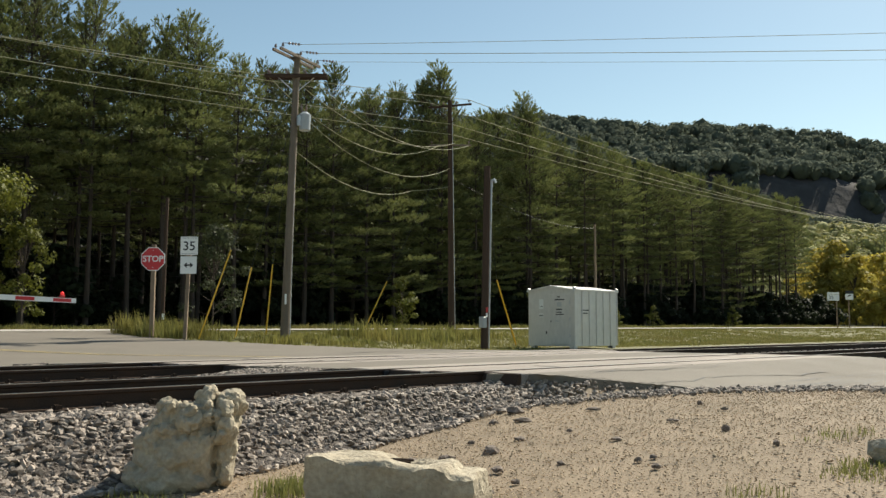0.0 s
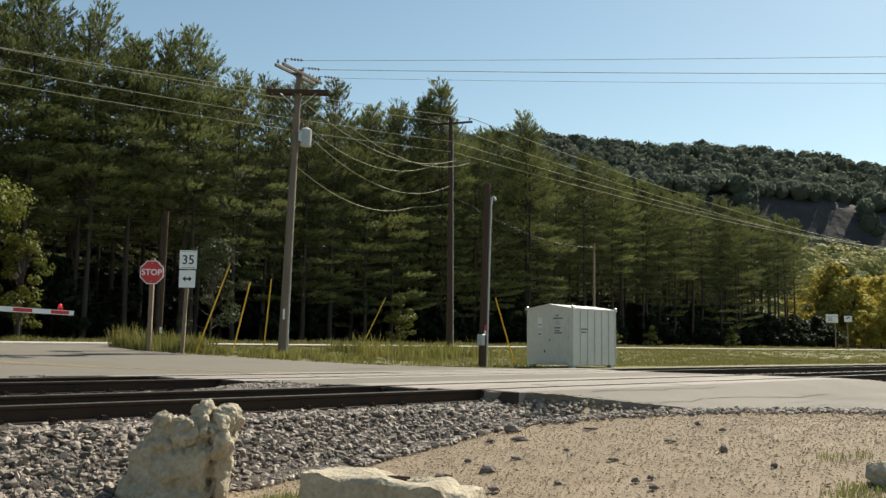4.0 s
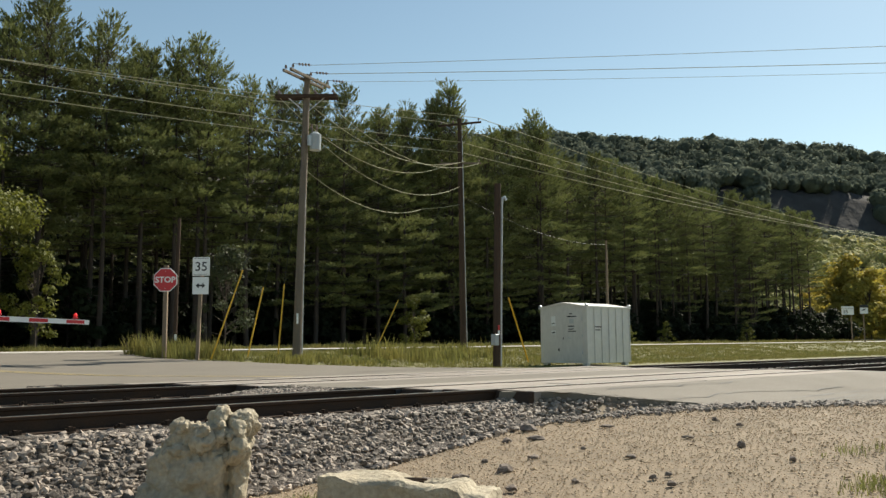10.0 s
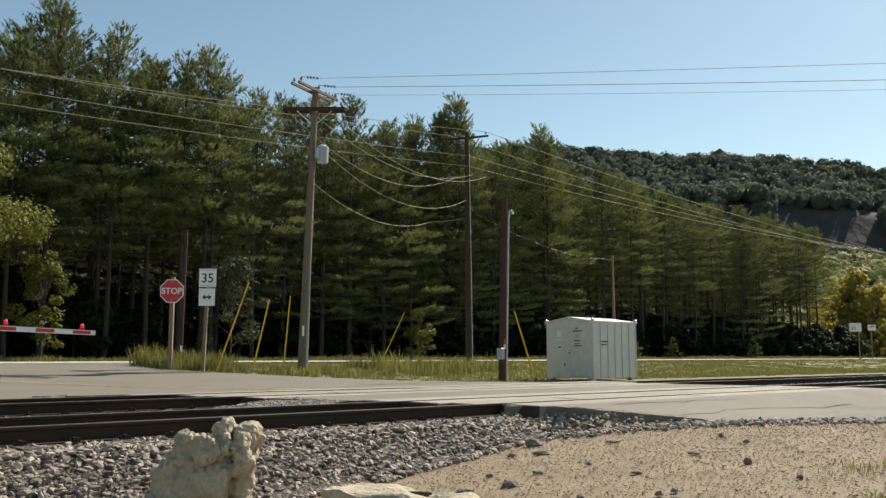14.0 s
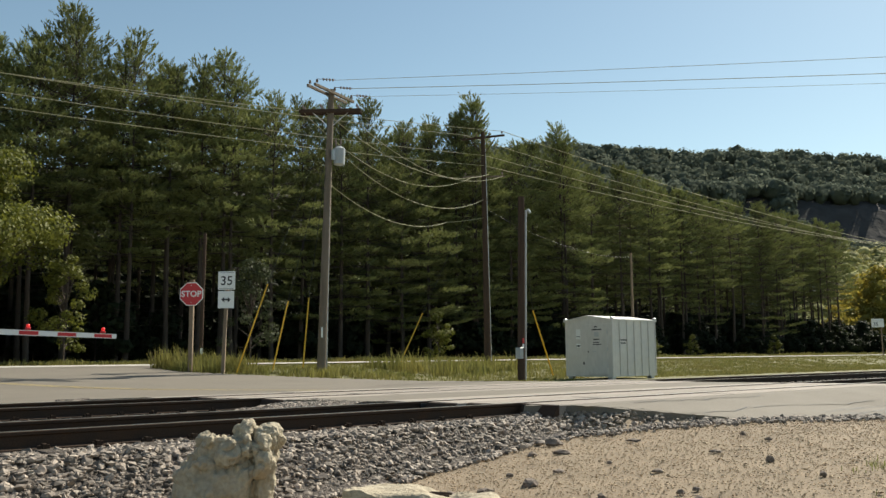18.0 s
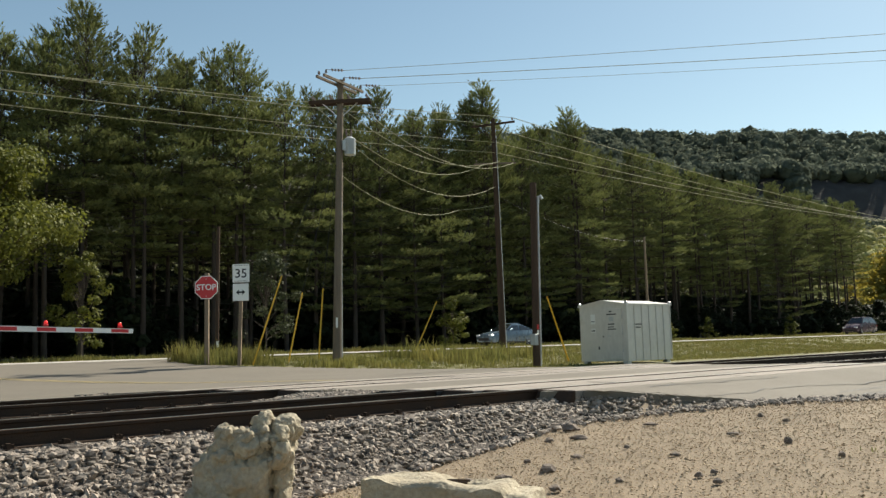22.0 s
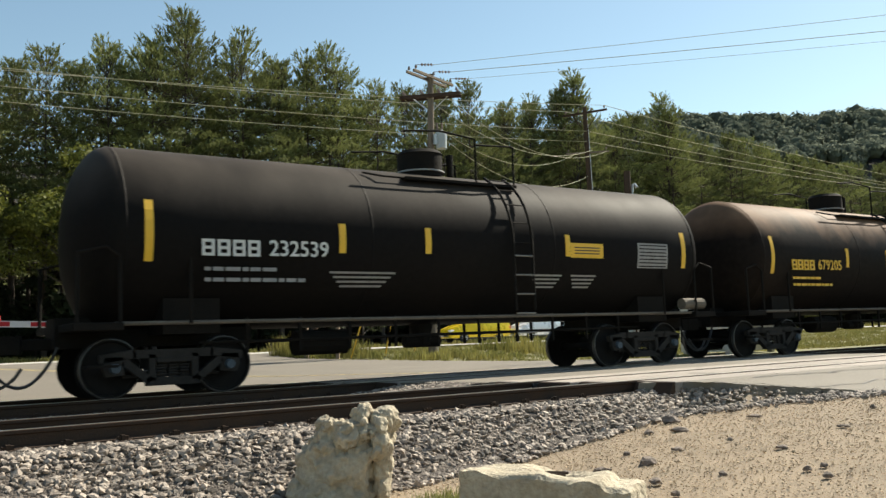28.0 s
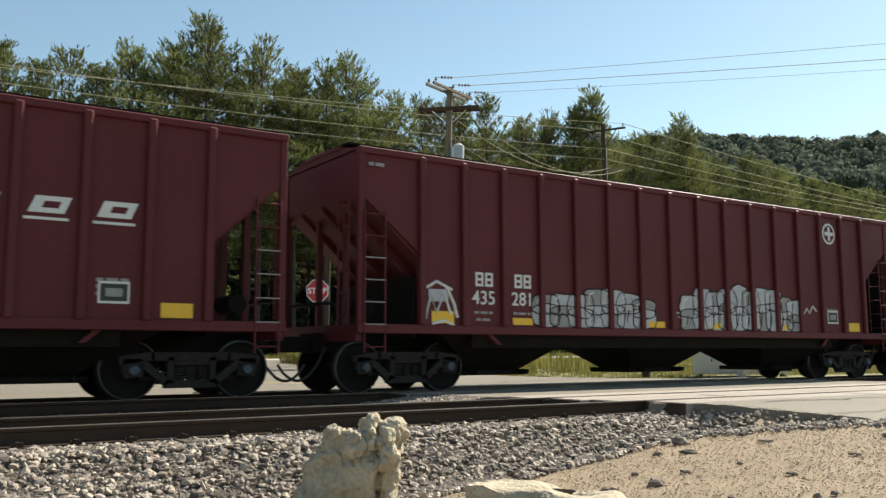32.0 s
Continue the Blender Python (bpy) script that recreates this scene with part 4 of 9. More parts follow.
# ---- ties and crossing ----
def track(y_mid, label):
    th = empty("track", label=label, category="railway track", kind="structure")
    x = -7.0
    me = to_mesh("tie", box(B(), -0.115, 0.115, -1.30, 1.30, -0.36, -0.186, 0.012), M_TIE)
    while x < 72:
        lo, hi = road_left(y_mid) - 0.2, road_right(y_mid) + 0.2
        if not lo < x < hi and not (x > 30 and int(x * 2) % 2):
            part("tie", me, M_TIE, th, m=pose(x, y_mid + 0.04 * math.sin(x * 7), 0.012 * math.sin(x * 5), 0, 0, 0.8 * math.sin(x * 3)))
        x += 0.52
    bm = B()
    x = -7.0
    while x < 40:
        if not road_left(y_mid) - 0.1 < x < road_right(y_mid) + 0.1:
            for ry in (y_mid - GAUGE / 2, y_mid + GAUGE / 2):
                box(bm, x - 0.095, x + 0.095, ry - 0.17, ry + 0.17, -0.188, -0.176)
                for sy in (-0.10, 0.10):
                    box(bm, x - 0.055, x - 0.02, ry + sy - 0.02, ry + sy + 0.02, -0.178, -0.14)
                    box(bm, x + 0.02, x + 0.055, ry + sy - 0.02, ry + sy + 0.02, -0.178, -0.135)
                    box(bm, x - 0.02, x + 0.02, ry + sy * 1.1 - 0.03, ry + sy * 1.1 + 0.03, -0.178, -0.125)
        x += 0.52
    fx = part("rail_fastenings", bm, M_RUST, th, "rusty tie plates, spikes and rail anchors")
    tagged(fx, kind="stuff")
    return th


track(NEAR_RAIL + GAUGE / 2, "track on creosoted wooden ties in ballast")
track(NEAR_RAIL + SPACING + GAUGE / 2, "second track on creosoted wooden ties")

crossing = empty("crossing", label="weathered concrete panels of the level crossing", category="level crossing", kind="structure")
R1, R2, R3, R4 = NEAR_RAIL, NEAR_RAIL + GAUGE, NEAR_RAIL + SPACING, NEAR_RAIL + SPACING + GAUGE
rc = random.Random(4)
for y0, y1, nm in ((R1 - 0.75, R1 - 0.05, "panel"), (R1 + 0.09, R1 + GAUGE / 2 - 0.006, "panel"), (R1 + GAUGE / 2 + 0.006, R2 - 0.09, "panel"), (R2 + 0.05, R2 + 0.70, "panel"), (R3 - 0.70, R3 - 0.05, "panel"), (R3 + 0.09, R3 + GAUGE / 2 - 0.006, "panel"), (R3 + GAUGE / 2 + 0.006, R4 - 0.09, "panel"), (R4 + 0.05, R4 + 0.72, "panel")):
    yc = (y0 + y1) / 2
    x0, x1 = road_left(yc) + 0.05, road_right(yc)
    n = 5
    L = (x1 - x0) / n
    for i in range(n):
        bm = box(B(), x0 + i * L + 0.008, x0 + (i + 1) * L - 0.008, y0, y1, -0.20, -0.006 + rc.uniform(-0.007, 0.004), 0.012)
        part(nm, bm, M_PANEL, crossing)
    bm = prism(B(), [(x0 - 0.14, -0.205), (x0 + 0.004, -0.205), (x0 + 0.004, -0.012), (x0 - 0.03, -0.02)], "y", y0, y1)
    part("end_ramp", bm, M_RUST, crossing, "black sloping deflector at the panel's end")
for y0, y1 in ((R2 + 0.71, R3 - 0.71), (R4 + 0.73, 16.6)):
    yc = (y0 + y1) / 2
    bm = B()
    prism(bm, [(road_left(y0), y0), (road_right(y0), y0), (road_right(y1), y1), (road_left(y1), y1)], "z", -0.21, -0.012)
    part("asphalt_strip", bm, M_ASPHALT, crossing, "patched grey asphalt beside the panels")
    bm = B()
    xa = road_left(yc) + 0.12
    prism(bm, [(xa - 2.2, -0.24), (xa + 0.2, -0.24), (xa, -0.008), (xa - 0.25, -0.03)], "y", y0, y1)
    part("stone_ramp", bm, M_BALLASTBED, crossing, "crushed stone ramp at the asphalt's end")
    rr = np.random.RandomState(int(y0 * 10))
    u = rr.uniform(0.0, 2.3, 1500)
    pts = np.stack([xa - u, rr.uniform(y0, y1, 1500), -0.02 - 0.095 * u, rr.uniform(0.018, 0.042, 1500)], 1)
    tagged(part("ramp_stones", stones("ramp_stones", pts, M_STONE, 0.75, int(y0)), M_STONE, crossing), "grey crushed stone", kind="stuff")
for y in (R1 + 0.06, R2 - 0.06, R3 + 0.06, R4 - 0.06):
    bm = box(B(), road_left(y) + 0.02, road_right(y), y - 0.018, y + 0.018, -0.19, -0.03)
    part("flangeway_filler", bm, M_BLACK, crossing, "black rubber flangeway filler")
bm = B()
rk = random.Random(12)
for i in range(30):
    x, y = rk.uniform(9, 22), rk.uniform(4.5, 8.6)
    if on_road(x, y):
        pts = [(x, y)]
        for s in range(6):
            x += rk.uniform(0.2, 0.5)
            y += rk.uniform(-0.12, 0.10)
            pts.append((x, y))
        if on_road(x, y):
            vv = [[bm.verts.new((px, py + s * 0.015, road_z(px, py) + 0.0245)) for s in (-1, 1)] for px, py in pts]
            for a, b in zip(vv, vv[1:]):
                bm.faces.new((a[0], b[0], b[1], a[1]))
tagged(part("tar_seams", bm, M_BLACK), "black tar-sealed cracks in the asphalt", "road marking", kind="structure")
bm = B()
for x0, y0, x1, y1 in ((-4, 21.5, 12, 18.6), (0, 30, 11, 27.0), (3, 24.8, 9, 24.2)):
    n = 14
    vv = []
    for i in range(n + 1):
        f = i / n
        px, py = x0 + (x1 - x0) * f, y0 + (y1 - y0) * f + 0.12 * math.sin(f * 9)
        vv.append([bm.verts.new((px, py + s * 0.012, road_z(px, py) + 0.0245)) for s in (-1, 1)])
    for a, b in zip(vv, vv[1:]):
        bm.faces.new((a[0], b[0], b[1], a[1]))
tagged(part("tar_seams", bm, M_BLACK), "black tar-sealed cracks in the asphalt", "road marking", kind="structure")

# ---- signal hut ----
HX, HY, HL, HD, HZ, HE = 25.2, 19.5, 2.62, 2.14, -0.11, 2.02
hut = empty("signal_hut", pose(HX, HY, HZ), label="silver aluminium railway signal hut on short feet", category="equipment hut")
H = HE - HZ
bm = B()
prism(bm, [(0, 0.07), (HD, 0.07), (HD, H - 0.05), (HD / 2, H + 0.10), (0, H - 0.05)], "x", 0, HL)
part("body", bm, M_HUT, hut)
bm = B()
prism(bm, [(-0.05, H - 0.075), (-0.05, H - 0.02), (HD / 2, H + 0.15), (HD + 0.05, H - 0.02), (HD + 0.05, H - 0.075), (HD / 2, H + 0.095)], "x", -0.05, HL + 0.05)
part("roof", bm, M_HUT, hut, "low-pitched sheet metal roof")
for i in range(7):
    x = 0.02 + (HL - 0.04) * i / 6
    part("rib", box(B(), x - 0.018, x + 0.018, -0.03, 0.0, 0.07, H - 0.06, 0.006), M_HUT, hut)
bm = box(B(), -0.03, -0.002, 0.18, 1.12, 0.14, H - 0.18, 0.008)
door = part("door", bm, M_HUT, hut, "flush metal door")
part("handle", tube(tube(B(), (-0.075, 0.78, 0.98), (-0.03, 0.78, 0.98), 0.016, None, 8), (-0.075, 0.66, 0.97), (-0.075, 0.80, 0.98), 0.014, None, 8), M_GALV, door, "steel lever handle")
for z in (0.45, 1.05, 1.65):
    part("hinge", tube(B(), (-0.04, 0.17, z - 0.06), (-0.04, 0.17, z + 0.06), 0.016, None, 6), M_GALV, door)
for y0, y1, z0, z1, mt in ((1.42, 1.62, 1.42, 1.78, M_WHITE), (1.42, 1.62, 1.12, 1.26, M_WHITE), (0.42, 0.86, 1.73, 1.77, M_BLACK), (0.55, 0.76, 1.5, 1.66, M_GALV), (0.52, 0.80, 1.38, 1.42, M_BLACK), (0.55, 0.80, 1.28, 1.31, M_BLACK), (0.45, 0.82, 1.2, 1.235, M_BLACK), (0.62, 0.74, 1.83, 1.87, M_BLACK), (1.44, 1.60, 1.5, 1.53, M_BLACK), (1.44, 1.60, 1.15, 1.21, M_BLACK), (1.25, 1.31, 0.5, 0.6, M_BLACK), (1.02, 1.06, 0.93, 1.0, M_BLACK)):
    part("label_plate", box(B(), -0.036 if y1 < 1.2 else -0.008, -0.031 if y1 < 1.2 else -0.002, y0, y1, z0, z1), mt, hut, "small printed notice plate")
for y in (0.45,):
    part("label_plate", box(B(), 0.42, 0.86, -0.012, -0.004, 1.35, 1.39), M_BLACK, hut, "small stencilled marking")
    part("label_plate", box(B(), 0.5, 0.78, -0.012, -0.004, 1.24, 1.28), M_BLACK, hut, "small stencilled marking")
for x in (0.02, HL - 0.02):
    for y in (0.0, HD):
        bm = tube(tube(B(), (x, y, H - 0.08), (x, y, H + 0.06), 0.03, None, 8), (x - 0.05, y, H + 0.03), (x + 0.05, y, H + 0.03), 0.045, None, 10)
        part("lifting_eye", bm, M_GALV, hut)
for x in (0.15, HL - 0.15):
    for y in (0.15, HD - 0.15):
        part("foot", box(B(), x - 0.1, x + 0.1, y - 0.1, y + 0.1, -0.1, 0.07, 0.01), M_GALV, hut)

# ---- poles and wires ----
def on_line(p, q, f):
    return Vector(p).lerp(Vector(q), f)


def utility_pole(base, top, r0, r1, material, label):
    th = empty("utility_pole", label=label, category="utility pole", group="utility poles")
    part("shaft", tube(B(), Vector(base) - Vector((0, 0, 0.4)), top, r0, r1, 14), material, th, smooth=True)
    return th


def crossarm(th, c, way, length, mt=M_POLE, pins=4, thick=0.055):
    w = Vector(way).normalized()
    bm = B()
    box(bm, -length / 2, length / 2, -0.045, 0.045, -thick, thick, 0.008)
    a = part("crossarm", bm, mt, th, m=Matrix.Translation(c) @ w.to_track_quat("X", "Z").to_matrix().to_4x4())
    out = []
    for i in range(pins):
        u = (-0.5 + 0.06 + 0.88 * i / (pins - 1)) * length
        p = Vector(c) + w * u
        bm = tube(B(), (u, 0, thick), (u, 0, thick + 0.10), 0.012, None, 6)
        part("insulator", tube(tube(bm, (u, 0, thick + 0.07), (u, 0, thick + 0.13), 0.05, 0.055, 10), (u, 0, thick + 0.13), (u, 0, thick + 0.2), 0.045, 0.03, 10), M_INSUL, a, "brown porcelain pin insulator")
        out.append(p + Vector((0, 0, thick + 0.2)))
    return out


def wire(p, q, sag, r, material=M_WIRE, name="overhead_wire", label="thin sagging overhead power wire", n=22, group="overhead wires"):
    p, q = Vector(p), Vector(q)
    pts = [p.lerp(q, i / n) - Vector((0, 0, 4 * sag * (i / n) * (1 - i / n))) for i in range(n + 1)]
    return tagged(part(name, pipe(B(), pts, r, 5), material), label, "wire", group)


P1B, P1T = Vector((19.28, 29.0, gz(19.3, 29))), Vector((19.66, 29.0, 11.55))
p1 = utility_pole(P1B, P1T, 0.185, 0.12, M_POLE, "tall leaning weathered pole with double crossarms and transformer")
away = Vector((0.636, -0.772, 0))
armdir = Vector((0.93, 0.367, 0))
armside = Vector((0.367, -0.93, 0))
topc = on_line(P1B, P1T, 0.985)
ends_a = crossarm(p1, topc - armside * 0.17, armdir, 2.8, M_POLE, 3)
ends_b = crossarm(p1, topc + armside * 0.17, armdir, 2.8, M_POLE, 3)
low = on_line(P1B, P1T, 0.918)
view = Vector((0.72, -0.69, 0))
crossarm(p1, low - Vector((0.69, 0.72, 0)) * 0.17, view, 2.5, M_POLEDARK, 4, 0.075)
crossarm(p1, low + Vector((0.69, 0.72, 0)) * 0.17, view, 2.5, M_POLEDARK, 4, 0.075)
bm = B()
for s in (-1, 1):
    tube(bm, on_line(P1B, P1T, 0.86), low + view * 0.75 * s, 0.02, None, 5)
part("arm_brace", bm, M_GALV, p1)
tr = on_line(P1B, P1T, 0.757) + view * 0.42
bm = tube(B(), (0, 0, -0.36), (0, 0, 0.28), 0.225, 0.235, 16)
tube(bm, (0, 0, 0.28), (0, 0, 0.38), 0.235, 0.10, 16)
can = part("transformer", bm, M_GREY, p1, "pale grey pole-mounted transformer", smooth=True, m=Matrix.Translation(tr))
for a in (0.6, 2.2):
    part("bushing", tube(tube(B(), (0.13 * math.cos(a), 0.13 * math.sin(a), 0.40), (0.16 * math.cos(a), 0.16 * math.sin(a), 0.72), 0.035, 0.03, 8), (0.16 * math.cos(a), 0.16 * math.sin(a), 0.55), (0.16 * math.cos(a), 0.16 * math.sin(a), 0.6), 0.06, 0.06, 8), M_INSUL, can)
part("bracket", box(B(), -0.35, -0.2, -0.05, 0.05, -0.2, 0.2), M_GALV, can)
part("conduit", tube(B(), P1B + Vector((0.17, -0.12, 0)), P1B + Vector((0.25, -0.12, 6.5)), 0.025, None, 6), M_GALV, p1, "grey cable conduit up the pole")
part("pole_tag", box(B(), 19.14, 19.22, 28.80, 28.82, 1.5, 1.9), M_WHITE, p1, "pale pole tag")

P2B, P2T = Vector((34.6, 35.4, gz(34.6, 35.4))), Vector((34.45, 35.4, 13.55))
p2 = utility_pole(P2B, P2T, 0.19, 0.12, M_POLEDARK, "dark creosoted pole carrying two crossarms")
c2 = on_line(P2B, P2T, 0.975)
arm2 = crossarm(p2, c2, (0.45, -0.89, 0), 2.6, M_POLEDARK, 4)
crossarm(p2, on_line(P2B, P2T, 0.80), view, 2.4, M_POLE, 3, 0.05)
bm = B()
for s in (-1, 1):
    tube(bm, on_line(P2B, P2T, 0.89), c2 + Vector((0.45, -0.89, 0)) * 0.8 * s, 0.02, None, 5)
part("arm_brace", bm, M_POLEDARK, p2)
part("ground_wire", tube(B(), P2B + Vector((0.17, -0.13, 0)), P2T + Vector((0.10, -0.10, -1)), 0.018, None, 5), M_GALV, p2, "pale ground wire down the pole")

P3B, P3T = Vector((22.1, 21.0, gz(22.1, 21))), Vector((22.28, 21.0, 6.28))
p3 = utility_pole(P3B, P3T, 0.135, 0.115, M_POLEDARK, "short brown service pole with meter box and conduit")
part("conduit", tube(B(), P3B + Vector((0.16, -0.06, 0.0)), P3T + Vector((0.14, -0.06, -0.7)), 0.035, None, 8), M_GALV, p3, "grey service conduit")
part("weatherhead", pipe(B(), [P3T + Vector((0.14, -0.06, -0.72)), P3T + Vector((0.15, -0.08, -0.5)), P3T + Vector((0.2, -0.14, -0.45)), P3T + Vector((0.24, -0.18, -0.58))], 0.05, 8), M_GALV, p3)
part("meter_box", box(B(), 21.84, 22.02, 20.78, 21.0, 0.62, 1.0, 0.015), M_GREY, p3, "small grey meter box")
part("reflector", box(B(), 22.04, 22.12, 20.83, 20.85, 1.15, 1.32), M_SIGNRED, p3, "red reflector plate")
part("reflector", box(B(), 22.04, 22.11, 20.83, 20.85, 0.98, 1.13), M_WHITE, p3, "white reflector plate")
p4 = utility_pole((65.15, 48, gz(65, 48)), (65.2, 48, 9.95), 0.15, 0.10, M_POSTWOOD, "bare brown pole before the pines")
p5 = utility_pole((16.67, 34, gz(16.7, 34)), (16.75, 34, 5.95), 0.085, 0.07, M_POLEDARK, "bare dark post behind the stop sign")
part("pole_tag", box(B(), 16.6, 16.7, 33.86, 33.88, 0.9, 1.15), M_WHITE, p5, "pale pole tag")

# the line along the highway
PL, PR = Vector((-28, 35.4, 11.6)), Vector((128, 35.4, 13.0))
for b in (PL, PR):
    q = utility_pole((b.x, b.y, gz(b.x, b.y)), b, 0.19, 0.12, M_POLEDARK, "dark creosoted pole carrying a crossarm")
    ar = crossarm(q, b - Vector((0, 0, 0.3)), (0.45, -0.89, 0), 2.6, M_POLEDARK, 4)
    up = (arm2[0], arm2[3], Vector((34.5, 35.3, 12.15)), Vector((34.5, 35.3, 11.55)))
    for k, a in enumerate(up):
        if b is PR:
            wire(a, ar[k] + Vector((0, 0, (-0.5, -0.4, 0.3, 0.5)[k])), 1.5, 0.019)
        else:
            wire(a, Vector((b.x, b.y - 0.2, (11.35, 10.56, 11.0, 10.43)[k])), 0.9, 0.014)
# lines over the railway
FAR = Vector((74.0, -37.0, 11.8))
q = utility_pole((FAR.x, FAR.y, -0.3), FAR, 0.19, 0.12, M_POLE, "weathered pole beyond the gravel lot")
ar = crossarm(q, FAR - Vector((0, 0, 0.2)), armdir, 2.5, M_POLE, 3)
for k, (a, c) in enumerate(zip(ends_b, ar)):
    s = a + away * 0.75 - Vector((0, 0, 0.1))
    ln = wire(s, c - Vector((0, 0, (0, 0.72, 0.5)[k])), 0.55 + 0.12 * k, (0.009, 0.012, 0.007)[k])
    bm = B()
    for i in range(4):
        p = a.lerp(s, 0.35 + 0.17 * i)
        tube(bm, p - away * 0.03, p + away * 0.03, 0.055, 0.05, 8)
    pipe(bm, [a, s], 0.012, 5)
    part("strain_insulator", bm, M_INSUL, p1, "brown disc strain insulators")
# secondary wires between the poles
for a, b, sag in ((low + view * 0.6, on_line(P2B, P2T, 0.80) + view * 1.1, 1.35), (low - view * 0.2, on_line(P2B, P2T, 0.81) + view * 0.3, 1.25), (low - view * 1.1, on_line(P2B, P2T, 0.80) - view * 0.6, 1.7), (tr + Vector((0.1, 0, 0.1)), on_line(P2B, P2T, 0.70), 1.35), (on_line(P1B, P1T, 0.66), on_line(P3B, P3T, 0.90) + Vector((9, 14, 2.3)), 0.9)):
    wire(a, b, sag * 0.92, 0.016)
wire(on_line(P3B, P3T, 0.90) + Vector((9, 14, 2.3)), on_line(P2B, P2T, 0.62), 0.05, 0.014)
wire(on_line(P2B, P2T, 0.66), (65.2, 48, 9.6), 0.8, 0.012, M_BLACKWIRE, label="thin black service cable")


def guy(top, guard_top, foot):
    th = empty("guy_wire", label="slack steel guy wire with a yellow plastic guard", category="guy wire", group="guy wires")
    f, g_ = Vector(foot), Vector(guard_top)
    part("cable", pipe(B(), [Vector(top), g_, f - (g_ - f).normalized() * 0.15], 0.010, 5), M_BLACKWIRE, th)
    part("guard", tube(B(), f, g_, 0.032, 0.027, 8), M_YELLOW, th, "yellow plastic guard")
    return th


guy(on_line(P1B, P1T, 0.90), (16.95, 29.15, 3.49), (15.75, 29.2, gz(15.75, 29.2)))
guy(on_line(P1B, P1T, 0.80), (18.0, 29.4, 2.9), (17.35, 29.4, gz(17.35, 29.4)))
guy(on_line(P1B, P1T, 0.80), (18.72, 29.05, 3.04), (18.44, 29.0, gz(18.4, 29)))
guy(on_line(P2B, P2T, 0.80), (29.52, 35.0, 2.99), (27.95, 34.9, gz(27.95, 34.9)))
guy(on_line(P3B, P3T, 0.9), (24.6, 22.7, 2.42), (26.6, 23.5, gz(26.6, 23.5)))

# ---- signs ----
FACE = pose(0, 0, 0, 90, 0, -47)     # lettering stands upright and faces the road


def post(th, h, w, material=M_POSTWOOD, lean=0.0):
    bm = B()
    prism(bm, [(-w / 2, -w / 2), (w / 2, -w / 2), (w / 2, w / 2), (-w / 2, w / 2)], "z", -0.3, h)
    return part("post", bm, material, th, m=pose(0, 0, 0, 0, lean, 0))


stop = empty("stop_sign", pose(14.33, 30, gz(14.33, 30), 0, 0, -43), label="red octagonal stop sign on a wooden post", category="traffic sign")
post(stop, 3.35, 0.14)
oct_ = lambda r: [(r * math.cos(math.pi / 8 + k * math.pi / 4), r * math.sin(math.pi / 8 + k * math.pi / 4)) for k in range(8)]
zc = 3.05 - gz(14.33, 30)
plate = part("plate", prism(B(), [(u, v + zc) for u, v in oct_(0.455)], "y", -0.095, -0.075), M_WHITE, stop, "white-edged octagonal plate")
part("red_field", prism(B(), [(u, v + zc) for u, v in oct_(0.425)], "y", -0.099, -0.0955), M_SIGNRED, plate, "red reflective field")
words("lettering", "STOP", 0.305, M_WHITE, plate, pose(0, -0.102, zc - 0.005, 90, 0, 0), "white capital lettering", 0.002, 0.006)
for dz in (0.31, -0.31):
    part("bolt", tube(B(), (0, -0.112, zc + dz), (0, -0.098, zc + dz), 0.014, None, 8), M_GALV, plate)

route = empty("route_sign", pose(15.1, 29, gz(15.1, 29), 0, 0, -43), label="white route marker and arrow plates on wooden post", category="traffic sign")
post(route, 3.5, 0.115, M_POSTWOOD, 1.6)
z35 = 3.33 - gz(15.1, 29) + 0.18
pl = part("route_plate", box(B(), -0.31 + 0.09, 0.31 + 0.09, -0.085, -0.07, z35 - 0.33, z35 + 0.33, 0.006), M_WHITE, route, "white route marker plate")
words("route_number", "35", 0.46, M_BLACK, pl, pose(0.09, -0.088, z35 - 0.02, 90, 0, 0), "black numerals", 0.002, 0.004)
for dx, dz, w, h in ((0, 0.285, 0.52, 0.012), (0, -0.285, 0.52, 0.012)):
    part("border", box(B(), 0.09 + dx - w / 2, 0.09 + dx + w / 2, -0.089, -0.0855, z35 + dz - h / 2, z35 + dz + h / 2), M_BLACK, pl)
pa = part("arrow_plate", box(B(), -0.29 + 0.08, 0.29 + 0.08, -0.085, -0.07, z35 - 1.0, z35 - 0.38, 0.006), M_WHITE, route, "white plate with a double arrow")
zar = z35 - 0.69
bm = B()
prism(bm, [(0.08 + u, zar + v) for u, v in ((-0.17, 0), (-0.06, 0.10), (-0.06, 0.03), (0.06, 0.03), (0.06, 0.10), (0.17, 0), (0.06, -0.10), (0.06, -0.03), (-0.06, -0.03), (-0.06, -0.10))], "y", -0.090, -0.086)
part("double_arrow", bm, M_BLACK, pa, "black double-headed arrow")

